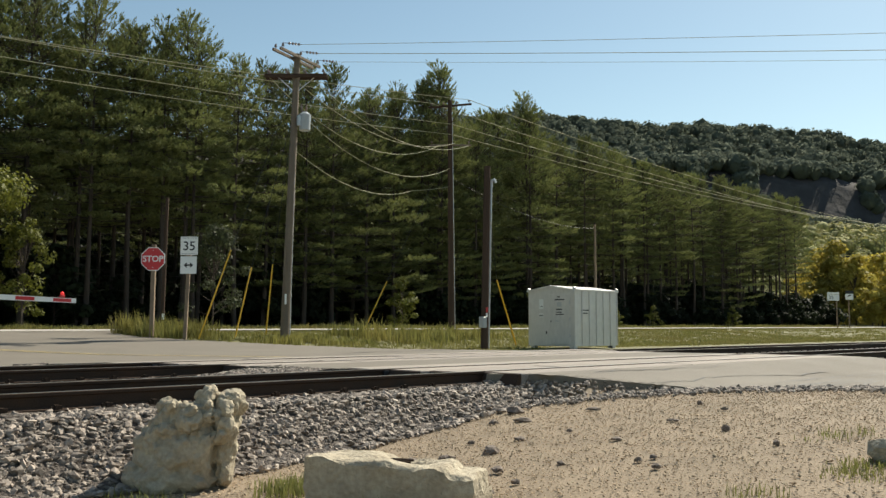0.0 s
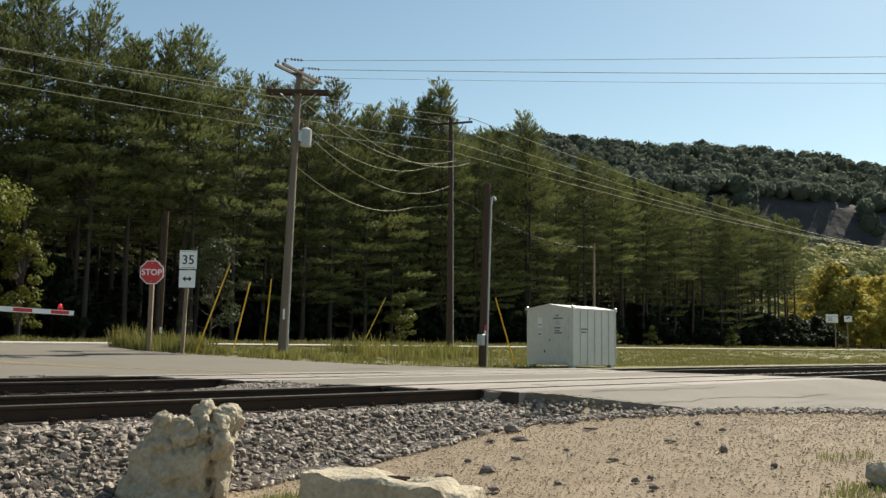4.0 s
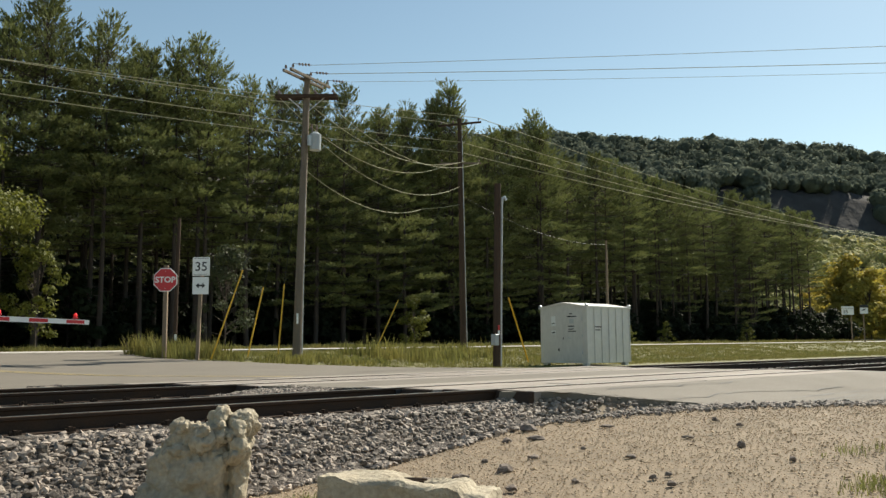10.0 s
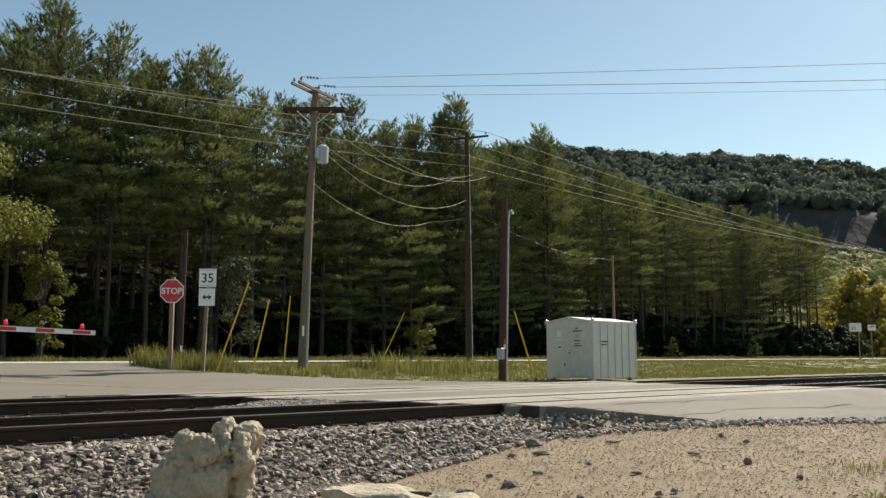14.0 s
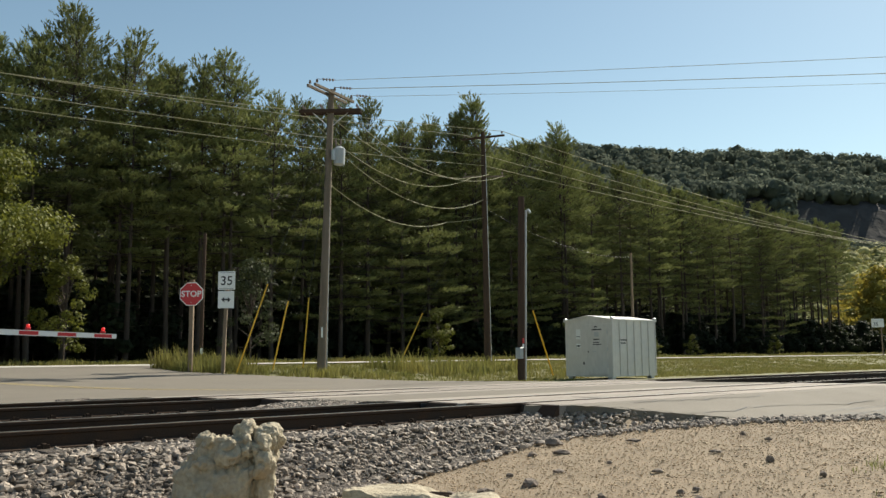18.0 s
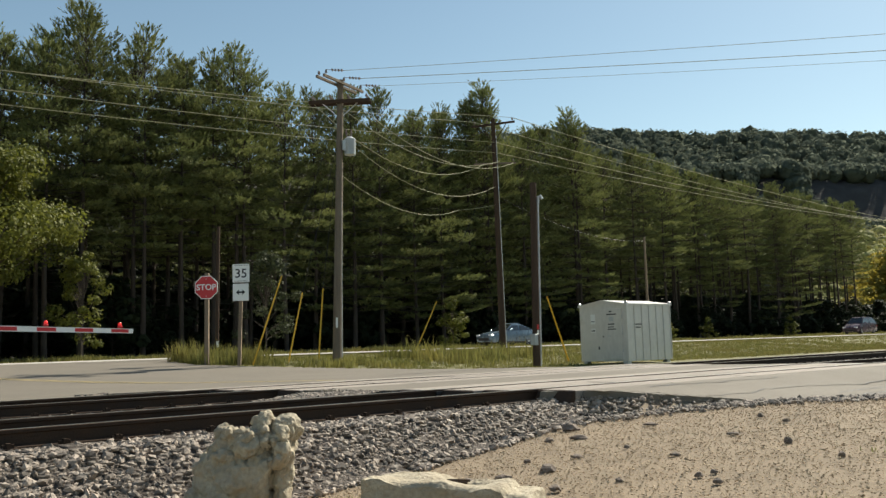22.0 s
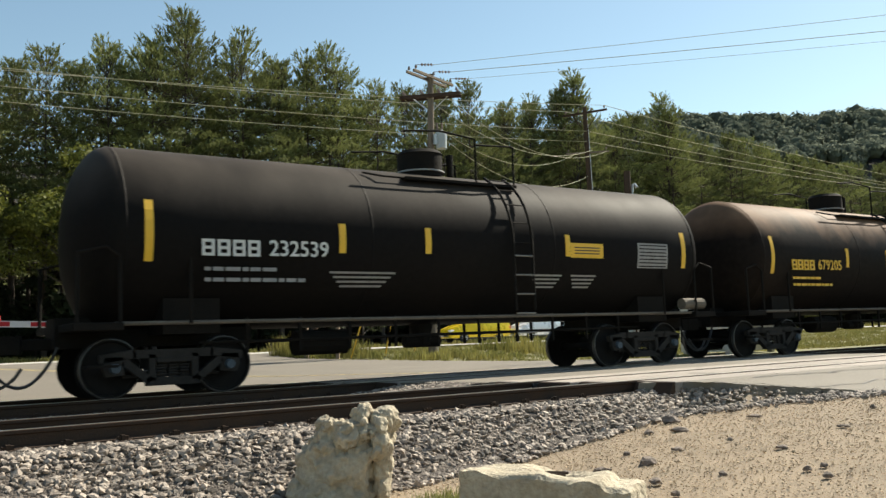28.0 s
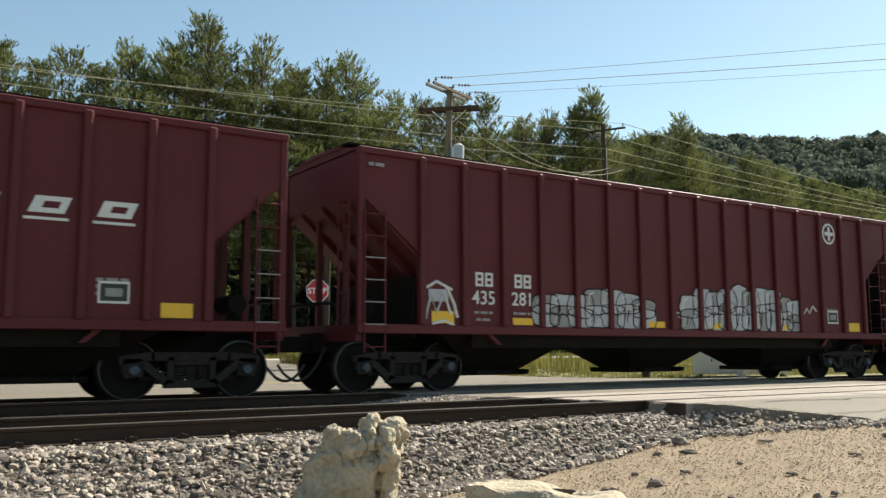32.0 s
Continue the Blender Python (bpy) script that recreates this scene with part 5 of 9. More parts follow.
for k, (x, h, txt) in enumerate(((88.6, 3.35, "35"), (91.6, 3.5, ""))):
    sg = empty("highway_sign", pose(x, 36.0, gz(x, 36) - 0.3, 0, 0, -43), label="small white route signs on a metal post", category="traffic sign", group="distant highway signs")
    post(sg, h + 0.4, 0.09, M_POSTWOOD)
    a = part("plate", box(B(), -0.95 if k == 0 else -0.35, 0.25 if k == 0 else 0.45, -0.075, -0.06, h - 0.35, h + 0.25), M_WHITE, sg, "white sign plate")
    if txt:
        words("route_number", txt, 0.5, M_BLACK, a, pose(-0.55, -0.078, h - 0.05, 90, 0, 0), "black numerals", 0.002)
        part("tab", box(B(), -0.95, 0.25, -0.075, -0.06, h + 0.27, h + 0.48), M_WHITE, sg, "small white tab plate")
    else:
        part("tab", box(B(), -0.35, 0.5, -0.075, -0.06, h + 0.27, h + 0.55), M_BLACK, sg, "small dark tab plate")
        part("arrow", prism(B(), [(-0.2, h - 0.05), (0.0, h + 0.12), (0.3, h + 0.15), (0.1, h)], "y", -0.08, -0.076), M_BLACK, a)

# ---- crossing gate ----
gate = empty("crossing_gate", pose(7.93, 20.5, 1.235), label="lowered red-and-white striped gate arm with red lamps", category="crossing gate")
SLOPE = 1.75
armm = pose(0, 0, 0, 0, SLOPE, 180)
n = 24
for i in range(n):
    x0, x1 = (0.0 if i == 0 else 0.11 + (i - 1) * 0.406), 0.11 + i * 0.406
    h = 0.052 + 0.0012 * i
    if i % 2:
        part("stripe", box(B(), x0, x1, -0.017, 0.017, -h, h), M_WHITE, gate, "white arm behind the band", m=pose(0, 0, 0, 0, -SLOPE, 180))
    part("stripe", box(B(), x0, x1, -0.02, 0.02, -h * (0.72 if i % 2 else 1), h * (0.72 if i % 2 else 1)), M_SIGNRED if i % 2 else M_WHITE, gate, "red reflective band" if i % 2 else "white reflective band", m=pose(0, 0, 0, 0, -SLOPE, 180))
for k, u in enumerate((0.31, 1.95, 3.6, 5.2)):
    zz = u * math.tan(radians(SLOPE))
    bm = box(B(), -u - 0.05, -u + 0.05, -0.04, 0.04, zz + 0.06, zz + 0.12, 0.01)
    lp = part("lamp_base", bm, M_SIGNRED, gate)
    bm = B()
    bmesh.ops.create_uvsphere(bm, u_segments=12, v_segments=8, radius=0.042)
    for v in bm.verts:
        v.co = Vector((v.co.x - u, v.co.y * 0.9, v.co.z * 1.15 + zz + 0.15))
    part("lamp_lens", bm, M_REDGLOW, lp, "red warning lamp lens", smooth=True)
base = part("gate_mast", tube(B(), (-9.75, 0.2, -1.35), (-9.75, 0.2, 2.6), 0.07, None, 12), M_GALV, gate, "silver gate mast")
part("mechanism", box(B(), -10.0, -9.45, -0.1, 0.35, -0.15, 0.75, 0.03), M_GALV, gate, "silver gate mechanism case")

# ---- train: materials ----
M_ORANGE = mat("loco_orange", (0.40, 0.055, 0.004), 0.34, scale=0.7, fine=14, var=0.12, second=(0.33, 0.045, 0.005), bump=0.03, spec=0.16)
M_REDORANGE = mat("loco_faded_orange", (0.34, 0.040, 0.005), 0.38, scale=0.7, fine=14, var=0.16, second=(0.26, 0.030, 0.005), bump=0.03, spec=0.2)
M_GREEN = mat("loco_dark_green", (0.0055, 0.0095, 0.0125), 0.55, scale=1.0, fine=14, var=0.25, second=(0.010, 0.012, 0.015), bump=0.03, spec=0.07)
# Faded cabinet paint; on roof and awning its paleness also paints sunlight.
M_FADEDLITORANGE = mat("loco_faded_sunlit_orange", (0.50, 0.085, 0.018), 0.36, scale=0.45, fine=10, var=0.2, second=(0.38, 0.062, 0.02), bump=0.03, spec=0.2)
M_AMBER = mat("amber_reflector", (0.55, 0.22, 0.012), 0.4, var=0.1, scale=8, bump=0)
M_HOODORANGE = mat("loco_hood_orange", (0.37, 0.058, 0.008), 0.4, scale=0.7, fine=14, var=0.15, second=(0.27, 0.042, 0.008), bump=0.03, spec=0.2)
M_FADEDNUM = mat("faded_number", (0.085, 0.080, 0.07), 0.5, scale=6, var=0.3, bump=0)
M_STRIPE = mat("loco_yellow", (0.56, 0.29, 0.006), 0.4, scale=1.0, fine=20, var=0.12, second=(0.42, 0.21, 0.008), bump=0.03, spec=0.2)
# Grime colour lowered to near black so it also holds the underside's shade.
M_UNDER = mat("grimy_shaded_underframe", (0.0075, 0.0068, 0.006), 0.85, scale=3, fine=25, var=0.35, second=(0.018, 0.015, 0.012), bump=0.3, spec=0.12)
M_TRUCK = mat("dusty_truck_frame", (0.165, 0.142, 0.115), 0.8, scale=2.5, fine=25, var=0.35, second=(0.08, 0.068, 0.055), bump=0.3, spec=0.15)
M_FUEL = mat("dusty_silver_tank", (0.215, 0.20, 0.175), 0.6, metal=0.2, scale=0.8, fine=14, var=0.2, second=(0.16, 0.14, 0.115), bump=0.08)
M_WHEEL = mat("grimy_wheel", (0.012, 0.011, 0.0105), 0.8, scale=5, fine=30, var=0.3, bump=0.2, spec=0.15)
M_TREAD = mat("bright_wheel_rim", (0.13, 0.125, 0.12), 0.45, metal=0.8, scale=6, fine=30, var=0.2, bump=0.05)
M_BEARING = mat("blue_grey_bearing_cap", (0.05, 0.075, 0.10), 0.6, scale=5, fine=30, var=0.3, bump=0.1)
M_GLASS = mat("dark_cab_glass", (0.012, 0.016, 0.022), 0.06, var=0.05, bump=0, spec=0.7)
M_SCREEN = mat("dark_mesh_opening", (0.006, 0.006, 0.007), 0.9, var=0.2, scale=8, fine=120, bump=0.5, spec=0.04)
M_RAILWHITE = mat("white_handrail", (0.62, 0.62, 0.60), 0.5, var=0.12, scale=4, bump=0)
M_HEAD = mat("headlight_lens", (1.0, 0.90, 0.72), 0.2, var=0.0, bump=0, glow=2.6)
M_MAROON = mat("hopper_maroon", (0.104, 0.0185, 0.0215), 0.6, scale=0.6, fine=16, var=0.18, second=(0.066, 0.014, 0.0145), bump=0.06, spec=0.25)
M_MAROON2 = mat("hopper_maroon_dusty_dark", (0.050, 0.0125, 0.014), 0.65, scale=0.6, fine=16, var=0.2, second=(0.042, 0.015, 0.014), bump=0.06, spec=0.25)
M_TANKBLACK = mat("tank_black_paint", (0.0075, 0.0072, 0.0072), 0.62, scale=0.5, fine=10, var=0.35, second=(0.013, 0.0105, 0.009), bump=0.05, spec=0.05)
M_TANKRUST = mat("tank_rust_streaked", (0.0085, 0.008, 0.0078), 0.6, scale=0.45, fine=8, var=0.5, second=(0.018, 0.013, 0.010), bump=0.08, spec=0.05)
M_TANKGREY = mat("tank_weathered_grey", (0.034, 0.033, 0.031), 0.65, scale=0.5, fine=10, var=0.3, second=(0.05, 0.049, 0.045), bump=0.08)


def lit_stained_top(m, colour, low, high, patchy):
    """Dust and rust on the upper side of a tank, lightened further for the sun on top: a ragged stain that thins out
    downwards.
    """
    nt = m.node_tree
    n, l = nt.nodes, nt.links
    tc, sep = n.new("ShaderNodeTexCoord"), n.new("ShaderNodeSeparateXYZ")
    l.new(tc.outputs["Object"], sep.inputs[0])
    mp = n.new("ShaderNodeMapping")
    mp.inputs["Scale"].default_value = (1.0, 0.35, 0.35)
    l.new(tc.outputs["Object"], mp.inputs[0])
    ns = n.new("ShaderNodeTexNoise")
    ns.inputs["Scale"].default_value, ns.inputs["Detail"].default_value = 1.3, 7
    l.new(mp.outputs[0], ns.inputs[0])
    off = n.new("ShaderNodeMath")
    off.operation = "MULTIPLY_ADD"
    off.inputs[1].default_value = patchy
    l.new(ns.outputs[0], off.inputs[0]), l.new(sep.outputs["Z"], off.inputs[2])
    mr = n.new("ShaderNodeMapRange")
    mr.inputs[1].default_value, mr.inputs[2].default_value = low + patchy * 0.5, high + patchy * 0.5
    l.new(off.outputs[0], mr.inputs[0])
    blot = n.new("ShaderNodeTexNoise")
    blot.inputs["Scale"].default_value, blot.inputs["Detail"].default_value = 0.9, 8
    l.new(tc.outputs["Object"], blot.inputs[0])
    mb = n.new("ShaderNodeMapRange")
    mb.inputs[1].default_value, mb.inputs[2].default_value, mb.inputs[3].default_value = 0.35, 0.65, 0.5
    l.new(blot.outputs[0], mb.inputs[0])
    mul = n.new("ShaderNodeMath")
    mul.operation = "MULTIPLY"
    l.new(mr.outputs[0], mul.inputs[0]), l.new(mb.outputs[0], mul.inputs[1])
    bsdf = n["Principled BSDF"]
    mx = n.new("ShaderNodeMix")
    mx.data_type = "RGBA"
    mx.inputs["B"].default_value = (*colour, 1)
    l.new(bsdf.inputs["Base Color"].links[0].from_socket, mx.inputs["A"])
    l.new(mul.outputs[0], mx.inputs["Factor"])
    l.new(mx.outputs["Result"], bsdf.inputs["Base Color"])


# Brown-grey of the black tanks' sunlit tops is painted in; rust is real.
lit_stained_top(M_TANKBLACK, (0.070, 0.058, 0.048), 2.9, 4.1, 0.8)
lit_stained_top(M_TANKRUST, (0.21, 0.125, 0.078), 2.95, 3.6, 1.2)
M_DECAL = mat("white_stencil", (0.66, 0.66, 0.63), 0.6, var=0.12, scale=8, bump=0)
M_DECALGREY = mat("worn_grey_stencil", (0.30, 0.29, 0.28), 0.7, var=0.25, scale=8, bump=0)
M_DECALYEL = mat("yellow_decal", (0.78, 0.46, 0.03), 0.5, var=0.08, scale=8, bump=0)
M_SPRAY = mat("silver_spray_paint", (0.46, 0.46, 0.48), 0.55, var=0.25, scale=5, bump=0)

# ---- train: running gear ----
def lathe(bm, profile, y_sign=1, seg=28, cx=0.0, cz=0.0, caps=True):
    """Turn (radius, y) points round the y axis."""
    rings = []
    for r, y in profile:
        rings.append([bm.verts.new((cx + r * math.cos(2 * math.pi * k / seg), y * y_sign, cz + r * math.sin(2 * math.pi * k / seg))) for k in range(seg)])
    for a, b in zip(rings, rings[1:]):
        for k in range(seg):
            bm.faces.new((a[k], a[(k + 1) % seg], b[(k + 1) % seg], b[k]))
    if caps:
        bm.faces.new(rings[0])
        bm.faces.new(rings[-1][::-1])
    return bm


def wheel_meshes(r):
    bm = B()
    for s in (-1, 1):
        lathe(bm, [(0.10, 0.60), (0.13, 0.70), (r * 0.45, 0.695), (r * 0.80, 0.685), (r * 0.86, 0.665), (r + 0.025, 0.66), (r + 0.026, 0.69), (r + 0.004, 0.70), (r * 0.99, 0.80), (r * 0.90, 0.805), (r * 0.86, 0.77), (r * 0.5, 0.765), (0.16, 0.80), (0.11, 0.83), (0.08, 0.85)], s)
    tube(bm, (0, -0.99, 0), (0, 0.99, 0), 0.075, None, 12)
    for k in range(3):
        a = k * 2.094
        for s in (-1, 1):
            tube(bm, (r * 0.3 * math.cos(a), 0.77 * s, r * 0.3 * math.sin(a)), (r * 0.3 * math.cos(a), 0.785 * s, r * 0.3 * math.sin(a)), 0.03, None, 8)
    a = to_mesh("wheelset", bm, M_WHEEL, True, 35)
    rims, caps = [], []
    for s in (-1, 1):
        bm = B()
        lathe(bm, [(r * 0.955, 0.8055), (r * 0.965, 0.8085), (r * 0.985, 0.8065), (r * 0.995, 0.801), (r + 0.003, 0.702)], s, caps=False)
        rims.append(to_mesh("bright_rim", bm, M_TREAD, True, 35))
        bm = B()
        tube(bm, (0, 1.03 * s, 0), (0, 1.13 * s, 0), 0.085, 0.07, 14)
        caps.append(to_mesh("bearing_cap", bm, M_BEARING, True, 35))
    return a, rims, caps


WHEEL_CAR, WHEEL_LOCO = wheel_meshes(0.457), wheel_meshes(0.533)
WHEELS = []          # (wheelset, x, radius, owner)


def wheelset(th, x, loco=False):
    meshes = WHEEL_LOCO if loco else WHEEL_CAR
    r = 0.533 if loco else 0.457
    w = part("wheelset", meshes[0], M_WHEEL, th, m=pose(x, 0, r))
    for k in (0, 1):
        part("bright_rim", meshes[1][k], M_TREAD, w, "polished steel wheel rim")
        if not loco:
            part("bearing_cap", meshes[2][k], M_BEARING, w, "blue-grey axle bearing cap")
    WHEELS.append((w, x, r, th))
    return w


def bar(bm, p, q, w, y0, y1):
    """A flat bar in the x-z plane from p to q, w deep, between y0 and y1."""
    p, q = Vector((p[0], 0, p[1])), Vector((q[0], 0, q[1]))
    d = (q - p).normalized()
    n = Vector((-d.z, 0, d.x)) * w / 2
    prism(bm, [((p + n).x, (p + n).z), ((q + n).x, (q + n).z), ((q - n).x, (q - n).z), ((p - n).x, (p - n).z)], "y", y0, y1)


def side_frame_mesh():
    bm = B()
    h = 0.89
    for s in (-1, 1):
        y0, y1 = (0.93 * s, 1.06 * s) if s > 0 else (-1.06, -0.93)
        bar(bm, (-0.62, 0.66), (0.62, 0.66), 0.13, y0, y1)
        for k in (-1, 1):
            bar(bm, (0.58 * k, 0.67), (1.10 * k, 0.60), 0.13, y0, y1)
            bar(bm, (0.76 * k, 0.56), (0.36 * k, 0.25), 0.12, y0, y1)
            bar(bm, (0.33 * k, 0.65), (0.33 * k, 0.25), 0.10, y0, y1)
            prism(bm, [((0.89 + u) * k, 0.457 + v) for u, v in ((-0.15, -0.10), (-0.13, 0.17), (0.15, 0.17), (0.17, -0.02), (0.12, -0.12))], "y", y0 * 1.0, y1 * 1.04)
        bar(bm, (-0.42, 0.235), (0.42, 0.235), 0.12, y0, y1)
        for k in (-0.18, 0.0, 0.18):
            for z in np.arange(0.30, 0.52, 0.045):
                tube(bm, (k - 0.07, (y0 + y1) / 2, z), (k + 0.07, (y0 + y1) / 2, z), 0.02, None, 6)
        box(bm, -0.27, 0.27, min(y0, y1) - 0.01, max(y0, y1) + 0.01, 0.52, 0.60, 0.01)
        tube(bm, (-0.75, y0 * 0.86, 0.33), (0.75, y0 * 0.86, 0.33), 0.03, None, 6)
    box(bm, -0.22, 0.22, -0.95, 0.95, 0.42, 0.66)
    return to_mesh("truck_frame", bm, M_TRUCK)


M_TRUCKDARK = mat("grimy_truck_frame", (0.034, 0.031, 0.028), 0.8, scale=2.5, fine=25, var=0.35, second=(0.016, 0.0145, 0.013), bump=0.3, spec=0.15)
FRAME = side_frame_mesh()
FRAME.materials[0] = M_TRUCKDARK


def truck(th, x):
    part("truck_frame", FRAME, M_TRUCKDARK, th, "cast steel truck side frames and bolster", m=pose(x, 0, 0))
    wheelset(th, x - 0.889)
    wheelset(th, x + 0.889)


def loco_truck_mesh(axles, style):
    bm = B()
    c = axles[1]
    for s in (-1, 1):
        y0, y1 = (0.98, 1.14) if s > 0 else (-1.14, -0.98)
        a, b = axles[0], axles[2]
        outline = [(a - 0.66, 0.66), (a - 0.60, 0.98), (a - 0.10, 1.10), (a + 0.28, 1.06), (a + 0.50, 0.93), (c - 0.72, 0.93), (c - 0.42, 1.11), (c + 0.42, 1.13), (c + 0.66, 0.94), (b - 0.62, 0.94), (b - 0.36, 1.10), (b + 0.25, 1.12), (b + 0.62, 0.95), (b + 0.68, 0.66), (b + 0.42, 0.62), (b + 0.24, 0.74), (b - 0.24, 0.74), (b - 0.40, 0.64), (c + 0.44, 0.64), (c + 0.24, 0.76), (c - 0.24, 0.76), (c - 0.44, 0.64), (a + 0.40, 0.64), (a + 0.24, 0.74), (a - 0.24, 0.74), (a - 0.40, 0.62)]
        prism(bm, outline, "y", y0, y1)
        for x in axles:
            prism(bm, [(x - 0.17, 0.78), (x + 0.17, 0.78), (x + 0.28, 0.42), (x + 0.50, 0.34), (x + 0.50, 0.25), (x - 0.50, 0.25), (x - 0.50, 0.34), (x - 0.28, 0.42)], "y", y0 * 0.99, y1 * 1.03)
            tube(bm, (x, y1 * 1.02, 0.53), (x, y1 * 1.02 + 0.09 * s, 0.53), 0.10, 0.085, 14)
            for k in (-0.40, 0.40):
                for i in range(5):
                    tube(bm, (x + k, (y0 + y1) / 2, 0.36 + i * 0.055), (x + k, (y0 + y1) / 2, 0.39 + i * 0.055), 0.085, None, 10)
        for x in (a - 0.35, b + 0.22):
            tube(bm, (x - 0.2, y1 * 1.10, 0.98), (x + 0.2, y1 * 1.10, 0.98), 0.12, 0.11, 14)
            tube(bm, (x + 0.2, y1 * 1.10, 0.98), (x + 0.42, y1 * 1.10, 0.96), 0.03, None, 8)
        for x in ((a + c) / 2, (b + c) / 2):
            tube(bm, (x + 0.25, y1, 0.80), (x + 0.25, y1 + 0.03 * s, 0.80), 0.045, None, 10)
        pipe(bm, [(a - 0.7, y1 * 1.08, 1.10), (a - 0.3, y1 * 1.08, 1.16), (a + 0.3, y1 * 1.08, 1.12), (b - 0.4, y1 * 1.08, 1.14), (b + 0.3, y1 * 1.08, 1.2), (b + 0.55, y1 * 1.08, 1.05)], 0.018, 5)
    box(bm, axles[0] - 0.3, axles[2] + 0.3, -0.95, 0.95, 0.62, 0.95)
    return bm


M_TRUCKBROWN = mat("brown_dusty_truck", (0.066, 0.047, 0.032), 0.85, scale=2.5, fine=25, var=0.4, second=(0.026, 0.021, 0.017), bump=0.3, spec=0.12)


def loco_truck(th, axles, material):
    tf = part("truck_frame", loco_truck_mesh(axles, 0), material, th, "cast three-axle truck frame with coil springs")
    # Gaps and holes are near-black pieces set on the frame to paint their shade.
    for s in (-1, 1):
        for x in axles:
            part("journal_ring", tube(B(), (x, 1.17 * s, 0.53), (x, 1.205 * s, 0.53), 0.165, 0.155, 20), M_UNDER, tf, "dark ring round the journal")
            part("pedestal_gap", box(B(), x - 0.19, x + 0.19, min(1.13 * s, 1.178 * s), max(1.13 * s, 1.178 * s), 0.745, 0.81), M_UNDER, tf)
        for x in ((axles[0] + axles[1]) / 2 - 0.05, (axles[1] + axles[2]) / 2):
            part("frame_hole", tube(B(), (x, 1.13 * s, 0.80), (x, 1.146 * s, 0.80), 0.055, None, 12), M_UNDER, tf, "dark disc painting a round hole's shade on the frame")
    for x in axles:
        wheelset(th, x, True)


def coupler(th, x, s, z=0.86):
    bm = box(B(), min(x, x + 0.75 * s), max(x, x + 0.75 * s), -0.09, 0.09, z - 0.09, z + 0.09, 0.02)
    prism(bm, [(x + u * s, v) for u, v in ((0.6, -0.2), (1.0, -0.18), (1.05, -0.05), (0.88, 0.0), (1.03, 0.10), (0.98, 0.2), (0.6, 0.18))], "z", z - 0.14, z + 0.14)
    part("coupler", bm, M_UNDER, th, "rusty knuckle coupler")
    bm = pipe(B(), [(x + (0.1 + 0.9 * f) * s, -0.35 - 0.03 * math.sin(math.pi * f), z - 0.05 - 0.30 * f - 0.42 * math.sin(math.pi * f) ** 0.8) for f in np.linspace(0, 1, 11)], 0.026, 7)
    part("air_hose", bm, M_BLACK, th, "black rubber brake hose")


def ladder(bm, x0, x1, y, z0, z1, step=0.38, r=0.014):
    for x in (x0, x1):
        tube(bm, (x, y, z0), (x, y, z1), r * 1.3, None, 6)
    z = z0 + 0.1
    while z < z1:
        tube(bm, (x0, y, z), (x1, y, z), r, None, 6)
        z += step


def bars_text(th, x, y, z, rows, material, h=0.06, label="rows of small illegible stencilling"):
    """Lines of unreadable stencil: rows of (dx, dz, width)."""
    bm = B()
    for dx, dz, w in rows:
        u = dx
        k = 0
        while u < dx + w - 0.02:
            ww = min(0.10 + 0.07 * ((k * 37) % 3), dx + w - u)
            box(bm, x + u, x + u + ww, y - 0.004, y + 0.004, z + dz - h / 2, z + dz + h / 2)
            u += ww + 0.035
            k += 1
    return part("stencil", bm, material, th, label)


# ---- train: locomotives ----
def block_letters(th, x0, x1, y, z0, z1, n, slant, material, edge=None, label="slanted dark emblem blocks"):
    """A row of slanted emblem blocks, no lettering."""
    w = (x1 - x0) / n
    for i in range(n):
        a = x0 + i * w
        o = [(a, z0), (a + w * 0.80, z0), (a + w * 0.80 + slant, z1), (a + slant, z1)]
        m = (z0 + z1) / 2
        hole = 0.16 * (z1 - z0)
        if edge:
            g = 0.03
            part("emblem_edge", prism(B(), [(o[0][0] - g * 1.5, z0 - g), (o[1][0] + g, z0 - g), (o[2][0] + g * 1.5, z1 + g), (o[3][0] - g, z1 + g)], "y", y - 0.003, y + 0.001), edge, th, "thin yellow emblem outline")
        bm = B()
        prism(bm, o, "y", y - 0.006, y)
        part("emblem_block", bm, material, th, label)
        f = lambda u, v: (a + w * 0.80 * u + slant * v, z0 + (z1 - z0) * v)
        bm = B()
        if i % 2 == 0:
            prism(bm, [f(0.30, 0.58), f(0.72, 0.58), f(0.72, 0.78), f(0.30, 0.78)], "y", y - 0.009, y - 0.0065)
        prism(bm, [f(0.30, 0.20), f(0.72, 0.20), f(0.72, 0.40), f(0.30, 0.40)], "y", y - 0.009, y - 0.0065)
        part("emblem_gap", bm, th["paint"] and bpy.data.materials[th["paint"]], th)


def handrail(th, x0, x1, y, z0, z1, n, material=M_GREEN, top=M_RAILWHITE):
    for i in range(n):
        x = x0 + (x1 - x0) * i / (n - 1)
        part("stanchion", box(B(), x - 0.035, x + 0.035, y - 0.015, y + 0.015, z0, z1), material, th)
    part("handrail", tube(B(), (x0, y, z1), (x1, y, z1), 0.022, None, 8), top, th, "worn pale steel handrail")


def stripes(th, x0, x1, y, z0, z1, dark=M_GREEN, n=3):
    """Yellow band with thin dark lines."""
    part("yellow_band", box(B(), x0, x1, y - 0.006, y + 0.004, z0, z1), M_STRIPE, th, "yellow band with thin dark lines")
    for i in range(1, n):
        z = z0 + (z1 - z0) * i / n
        part("dark_line", box(B(), x0, x1, y - 0.009, y - 0.0065, z - 0.014, z + 0.014), dark, th)


